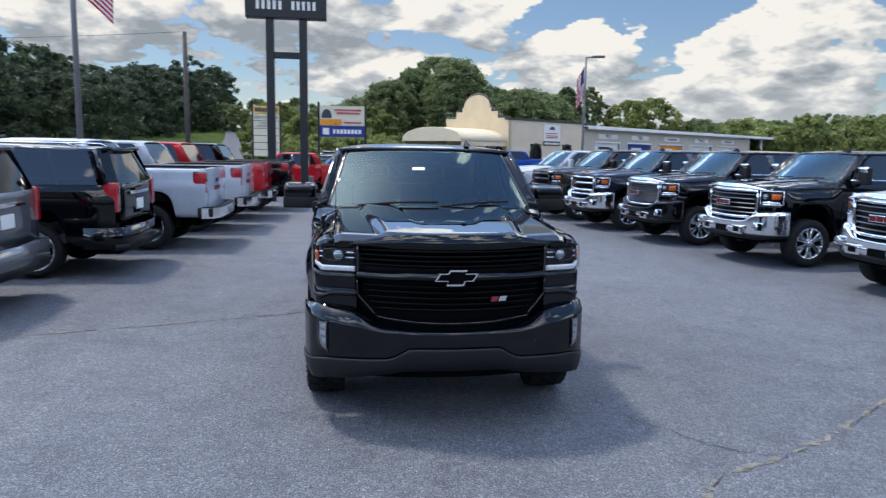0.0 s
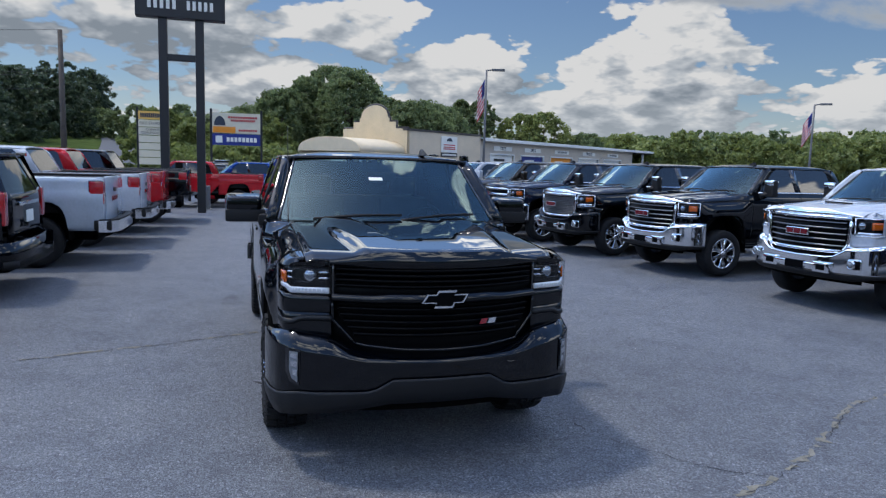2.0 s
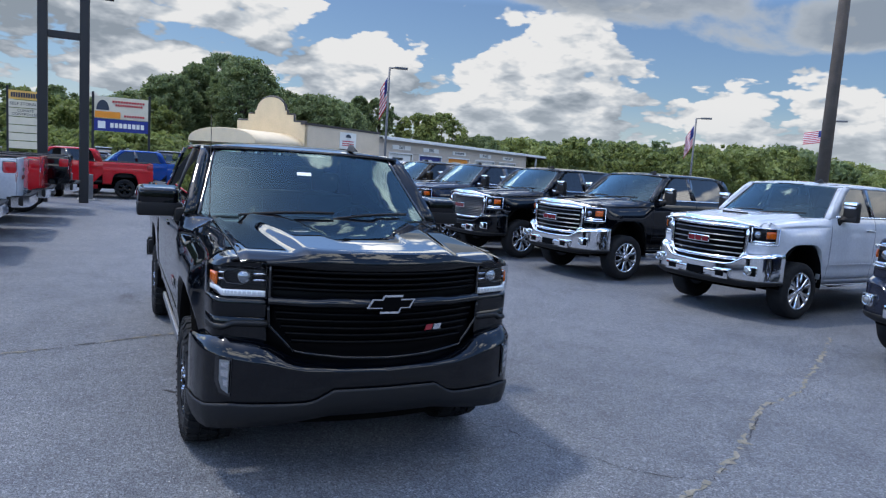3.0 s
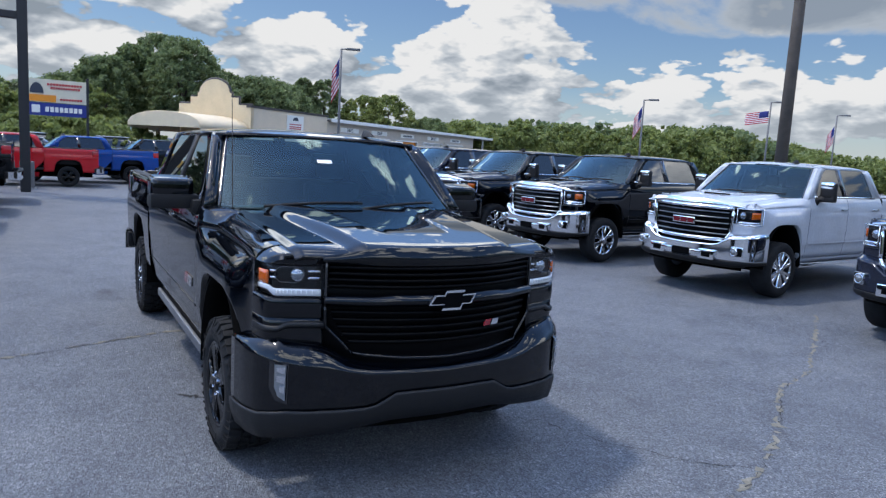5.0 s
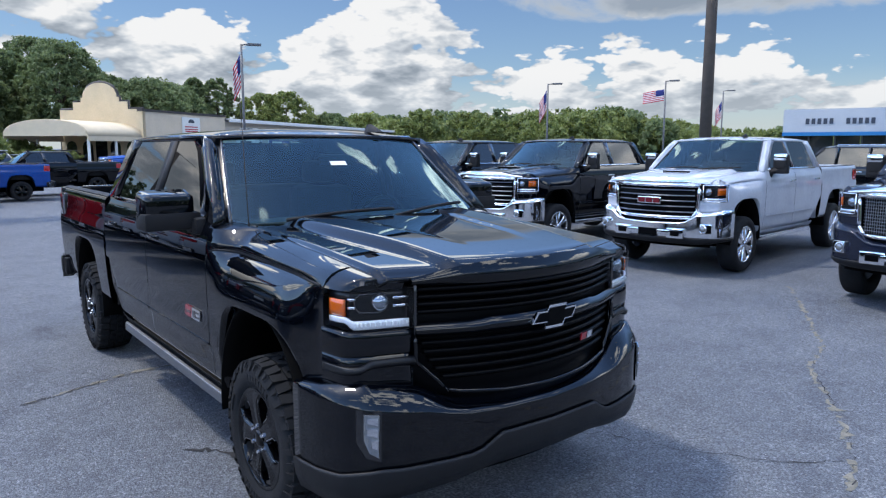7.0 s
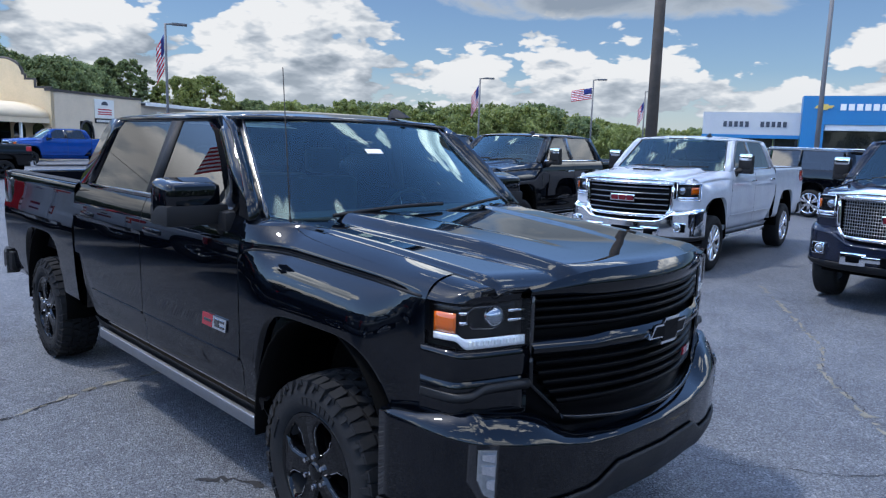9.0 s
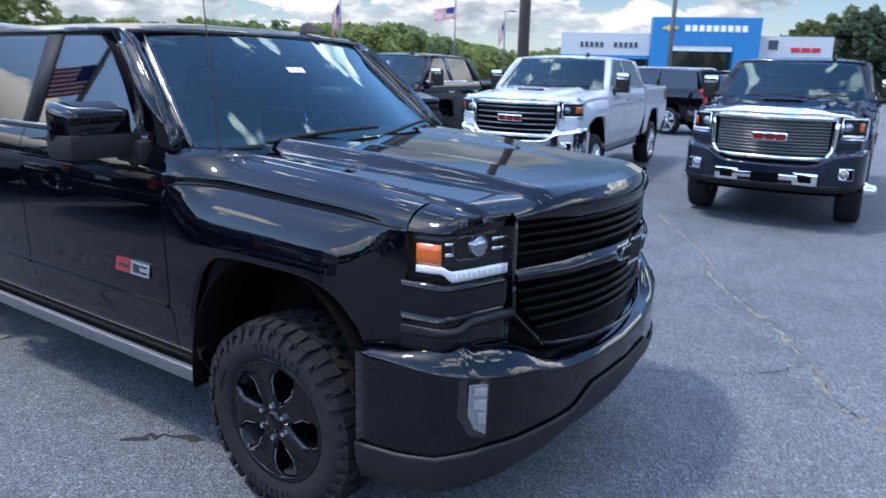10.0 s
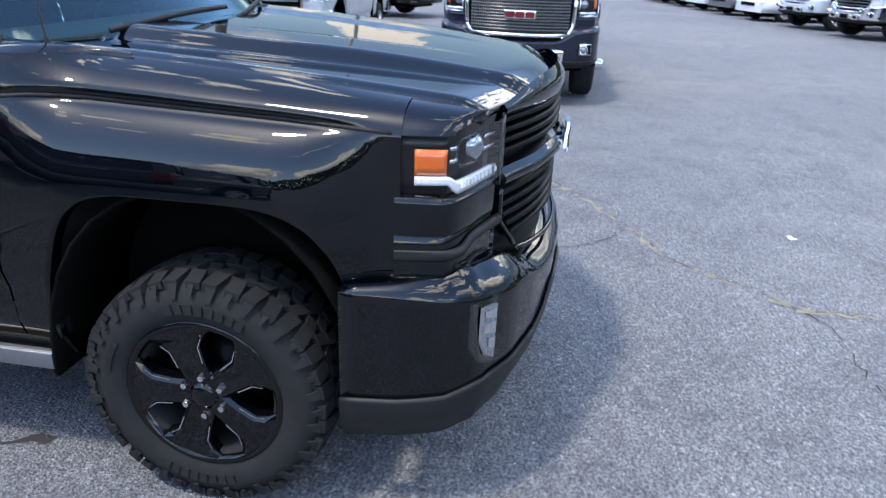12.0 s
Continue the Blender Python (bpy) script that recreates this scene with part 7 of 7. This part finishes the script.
# ---------------------------------------------------------------- hill, road and woods
def hill_z(x, y):
    side = smooth01((-x - 2 - 0.10 * (y - 55)) / 16)
    return 6.0 * smooth01((y - 58) / 130) * side


V, F = grid(lambda x, y: (x, y, hill_z(x, y) + (0.03 if hill_z(x, y) > 0.02 else -0.05)), steps(-240, 10, 100), steps(52, 240, 76), True)
hill = tagged(mesh_part("hill", V, F, GRASS), "grassy rising ground beside the road", "hill", kind="structure")
def road_at(s, w):
    x, y = -13.0 - 14.0 * s * s * 0.55 - 6 * s + w * (3.2 - 0.2 * s), 56 + 110 * s
    return x, y, hill_z(x, y) + 0.16


V, F = grid(road_at, steps(0, 1, 60), steps(-1, 1, 8), True)
tagged(mesh_part("road", V, F, ROAD), "pale asphalt road climbing away between trees", "road", kind="structure")
V, F = grid(lambda x, y: (x, y, 0.02), steps(-40, 4, 8), steps(44, 56, 4), True)
tagged(mesh_part("verge", V, F, GRASS), "rough green grass verge by the road", "grass verge", kind="structure")


def woods(name, seed, spots, mat, label, clumps, per, leaf):
    """Far trees, drawn together as one mass of leaf clumps; spots: (x, y, base, height, width)."""
    rng = np.random.default_rng(seed)
    allc = []
    for x, y, z, h, w in spots:
        c, rad = crown_clumps(rng, h, w, clumps, 0.04)
        allc.append(leaf_cloud(rng, c + np.array([x, y, z]), rad, per, leaf, 0.85))
    ob = new(name, quads_mesh(name, np.concatenate(allc), mat))
    return tagged(ob, label, "woods", kind="stuff")


rng = random.Random(11)
near_spots, far_spots = [], []
for i in range(90):
    az = rng.uniform(-29, -10.2) if i < 52 else rng.uniform(-62, -29)
    d = rng.uniform(105, 190) if az < -15 else rng.uniform(150, 195)
    x, y = -1 + d * math.sin(radians(az)), -4 + d * math.cos(radians(az))
    target = lerp_table([(-62, 8.0), (-24, 7.3), (-22, 6.7), (-20, 6.1), (-14.2, 6.1), (-12.2, 6.7), (-10.6, 6.3), (-9.4, 5.6)], az)
    base = hill_z(x, y)
    top = 1.9 + d * math.tan(radians(target + 0.3 + rng.uniform(-1.6, 0.2)))
    (near_spots if i < 52 else far_spots).append((x, y, base - 0.5, max(7.0, top - base), rng.uniform(9, 14)))
woods("hill_woods", 21, near_spots, LEAFDARK, "dark green wooded hillside", 105, 75, 0.34)
woods("hill_woods", 27, far_spots, LEAFDARK, "dark green wooded hillside", 40, 40, 0.9)


def arc_spots(az0, az1, n, d0, d1, el, spread, w0, w1, seed):
    r = random.Random(seed)
    res = []
    for i in range(n):
        az = az0 + (az1 - az0) * (i + r.random()) / n
        d = r.uniform(d0, d1)
        x, y = -1.5 + d * math.sin(radians(az)), -3 + d * math.cos(radians(az))
        top = 1.85 + d * math.tan(radians(el(az) + r.uniform(-spread, spread * 0.4)))
        res.append((x, y, -0.3, top, r.uniform(w0, w1)))
    return res


def far_el(az):
    return lerp_table([(20, 2.6), (27, 2.3), (31, 2.6), (36, 3.1), (44, 3.1), (51, 3.1), (54, 2.3), (58, 1.8), (62, 1.6), (68, 1.5), (78, 3.0), (84, 5.2), (92, 5.0), (104, 4.6), (125, 4.8)], az)


woods("far_woods", 22, arc_spots(26, 66, 62, 95, 135, far_el, 0.7, 7, 12, 5), LEAFY2, "sunlit green treeline along the lot", 95, 50, 0.31)
woods("far_woods", 23, arc_spots(-10, -3, 9, 150, 190, lambda az: 3.9, 0.8, 8, 11, 16) + arc_spots(24, 70, 34, 110, 145, far_el, 0.9, 8, 13, 6), LEAFY, "deep green treeline behind the lot", 90, 40, 0.42)
woods("lot_woods", 24, arc_spots(76, 128, 46, 62, 78, far_el, 0.8, 6, 9, 7), LEAFMID, "green woods beyond the car rows", 85, 48, 0.32)
woods("roadside_brush", 25, arc_spots(-6.2, 3.5, 14, 56, 74, lambda az: 3.9, 0.9, 3.5, 5.5, 8) + arc_spots(-3, 5, 8, 46, 56, lambda az: 1.5, 0.4, 4, 6, 18), LEAFY2, "bright green brush by the road", 90, 80, 0.19)

# big trees behind the shop
big = [(-0.6, 3.5), (1.3, 4.1), (3.4, 5.6), (5.4, 6.6), (7.0, 7.6), (8.6, 7.5), (10.4, 5.7), (12.2, 5.0), (14.2, 5.0), (15.9, 4.7)]
for i, (az, el) in enumerate(big):
    d = 78 + 5 * math.sin(i * 2.1)
    h = 1.85 + d * math.tan(radians(el))
    tree("tree", 40 + i, h, 6.4 + 0.9 * math.sin(i * 1.7), LEAFY, pose(-1.05 + d * math.sin(radians(az)), -4 + d * math.cos(radians(az)), 0, 0, 0, 40 * i), "large dark green broadleaf tree behind the shop", 430, 75, 0.16)
for i, (az, el, mat, w) in enumerate(((17.5, 5.3, LEAFY, 3.6), (19.1, 5.3, LEAFY, 4.2), (22.4, 4.3, LEAFY2, 5.2), (24.2, 4.4, LEAFY2, 5.4), (27.6, 2.8, LEAFY, 4.6))):
    d = 84
    h = 1.85 + d * math.tan(radians(el))
    tree("tree", 60 + i, h, w, mat, pose(-1.05 + d * math.sin(radians(az)), -4 + d * math.cos(radians(az)), 0, 0, 0, 70 * i), "yellow-green broadleaf tree beyond the shop" if mat is LEAFY2 else "dark green slender tree beyond the shop", 330, 66, 0.15)
for i, (az, d, h, w) in enumerate(((84.5, 58, 6.2, 4.5), (90, 62, 6.0, 4.5), (-1.6, 66, 5.6, 3.2))):
    tree("tree", 70 + i, h, w, LEAFMID if i == 2 else LEAFDARK, pose(-2 + d * math.sin(radians(az)), -2 + d * math.cos(radians(az)), 0), "dark green tree at the edge of the lot", 260, 60, 0.17)

# woods round the back of the lot, seen only as reflections
woods("back_woods", 26, arc_spots(128, 330, 64, 60, 80, lambda az: 7.0, 1.5, 8, 12, 9), LEAFY, "dark green woods round the back of the lot", 30, 36, 0.8)

scrap = thing("paper_scrap", pose(2.07, -1.63, 0.002, 0, 0, 25), "small white paper scrap lying on the asphalt", "litter")
mesh_part("sheet", *grid(lambda x, y: (x, y, 0.004 + 0.008 * math.sin(40 * x + 18 * y) ** 2), steps(-0.035, 0.035, 5), steps(-0.02, 0.02, 4), True), PAPER, scrap, thick=0.001)

# shrubs in front of the shop
for i, (x, y, h, w) in enumerate(((4.15, 40.4, 2.0, 1.5), (5.6, 41.6, 1.7, 1.3), (1.9, 42.5, 1.6, 2.0))):
    tree("shrub", 90 + i, h, w, LEAFY2, pose(x, y, 0, 0, 0, 50 * i), "yellow-green shrub in front of the shop", 45, 40, 0.09, base=0.1)

# ---------------------------------------------------------------- the truck on show
hero = pickup("pickup_truck", pose(0, 0, 0), "gloss black crew-cab pickup with black wheels and all-terrain tyres", BLACK, "hero", rims="black", fine=True)
side_badge(hero)

# ---------------------------------------------------------------- row of trucks with their noses to the aisle
ROW = "trucks parked nose out along the aisle"
TURN = -84.3
pickup("pickup_truck", pose(6.15, 0.55, 0, 0, 0, -87.5), "dark blue pickup with a chrome mesh grille and hood scoop", DARKBLUE, "denali", 0.06, True, group=ROW)
pickup("pickup_truck", pose(6.35, 4.05, 0, 0, 0, TURN), "silvery white pickup with chrome bumper and barred grille", WHITE, "gmc", 0.06, True, group=ROW)
pickup("pickup_truck", pose(5.95, 7.35, 0, 0, 0, TURN), "black pickup with chrome bumper and barred grille", BLACK, "gmc", 0.06, True, group=ROW)
pickup("pickup_truck", pose(5.45, 10.15, 0, 0, 0, TURN), "black pickup with a chrome mesh grille", BLACK, "denali", 0.05, True, group=ROW)
pickup("pickup_truck", pose(5.0, 12.85, 0, 0, 0, TURN), "dark blue pickup with chrome grille bars and bumper", DARKBLUE, "chev", 0.05, True, group=ROW)
pickup("pickup_truck", pose(4.6, 15.4, 0, 0, 0, TURN), "dark bronze pickup with a black grille", BRONZE, "bronze", 0.05, group=ROW)
pickup("pickup_truck", pose(4.2, 18.0, 0, 0, 0, TURN), "white pickup at the far end of the row", WHITE, "chev", 0.02, group=ROW)

# ---------------------------------------------------------------- row with tails to the aisle
BACKS = "vehicles parked tail out along the aisle"
turn = -90.0
way = Vector((math.sin(radians(turn)), -math.cos(radians(turn))))


def by_tail(x, y, length):
    return pose(x + way.x * length, y + way.y * length, 0, 0, 0, turn)


suv("sport_utility", by_tail(-4.45, 3.95, 5.2), "dark grey sport utility with pale plate", GRAY, group=BACKS)
suv("sport_utility", by_tail(-3.85, 6.85, 5.2), "black sport utility with chrome roof rails", BLACK, group=BACKS)
pickup("pickup_truck", by_tail(-3.1, 9.65, 5.9), "silver pickup with red tail lamps", SILVER, "gmc", 0.05, group=BACKS, steps_bar=False)
pickup("pickup_truck", by_tail(-2.9, 12.45, 5.9), "white pickup with red tail lamps", WHITE, "gmc", 0.05, group=BACKS, steps_bar=False)
pickup("pickup_truck", by_tail(-2.75, 15.15, 5.9), "red pickup with red tail lamps", RED, "chev", 0.05, group=BACKS, steps_bar=False)
pickup("pickup_truck", by_tail(-2.35, 17.95, 5.9), "black pickup at the end of the row", BLACK, "chev", 0.05, group=BACKS, steps_bar=False)

# ---------------------------------------------------------------- across the lot
CROSS = "pickups parked across the end of the lot"
SMALL = Matrix.Scale(0.88, 4)
pickup("pickup_truck", pose(-5.25, 24.3, 0, 0, 0, -90) @ SMALL, "bright red pickup seen from its side", RED, "chev", 0.0, rims="black", group=CROSS, steps_bar=False)
pickup("pickup_truck", pose(-3.05, 26.6, 0, 0, 0, -90) @ SMALL, "bright blue pickup seen from its side", BLUE, "chev", 0.0, rims="black", group=CROSS, steps_bar=False)
pickup("pickup_truck", pose(-0.1, 29.2, 0, 0, 0, -90) @ SMALL, "black pickup seen from its side", BLACK, "chev", 0.0, rims="black", group=CROSS, steps_bar=False)
pickup("pickup_truck", pose(6.6, 39.9, 0, 0, 0, -90), "blue pickup near the tire shop", BLUE, "chev", 0.0, rims="black", group=CROSS, steps_bar=False)
suv("sport_utility", pose(18.8 + 5.2 * 0.25, 4.0 + 5.2 * 0.97, 0, 0, 0, 180 - math.degrees(math.atan2(0.25, 0.97))), "black sport utility with chrome roof rails", BLACK)

# ---------------------------------------------------------------- far rows of cars
FAR = "cars in the far row"
row_cars = [WHITE, GRAY, WHITE, SILVER, WHITE, GRAY, RED, WHITE, SILVER, BLACK, GRAY]
names = {WHITE: "white", GRAY: "dark grey", SILVER: "silver", RED: "red", BLACK: "black"}
for i, coat in enumerate(row_cars):
    s = 6.2 + 2.55 * i
    far_car("car", pose(19 + 0.98 * s, -7.6 + 0.2 * s, 0, 0, 0, 200), names[coat] + " crossover in the far row of the lot", coat, 1.0 if i % 3 else 0.0, FAR)
for i, (s, coat) in enumerate(((3.2, SILVER), (0.2, WHITE), (-2.8, SILVER))):
    pickup("pickup_truck", pose(19 + 0.98 * s, -7.6 + 0.2 * s, 0, 0, 0, 200), ("silver" if coat is SILVER else "white") + " pickup with chrome grille in the far row", coat, "denali" if i != 1 else "gmc", 0.03, group=FAR, steps_bar=False)
far_car("car", pose(41.5, 3.2, 0, 0, 0, -100), "black crossover parked at the end of the far row", BLACK, 1.0)
STREET = "cars parked beyond the signs"
for i, (x, y, coat) in enumerate(((-5.2, 40.0, WHITE), (-4.6, 43.2, SILVER), (-3.6, 46.4, WHITE), (-1.2, 43.0, WHITE), (0.6, 46.0, SILVER), (3.6, 48.6, WHITE), (16.0, 43.0, SILVER))):
    far_car("car", pose(x, y, 0, 0, 0, -90 + 8 * (i % 3)), names[coat] + " car parked near the tire shop", coat, 1.0 if i % 2 else 0.0, STREET)
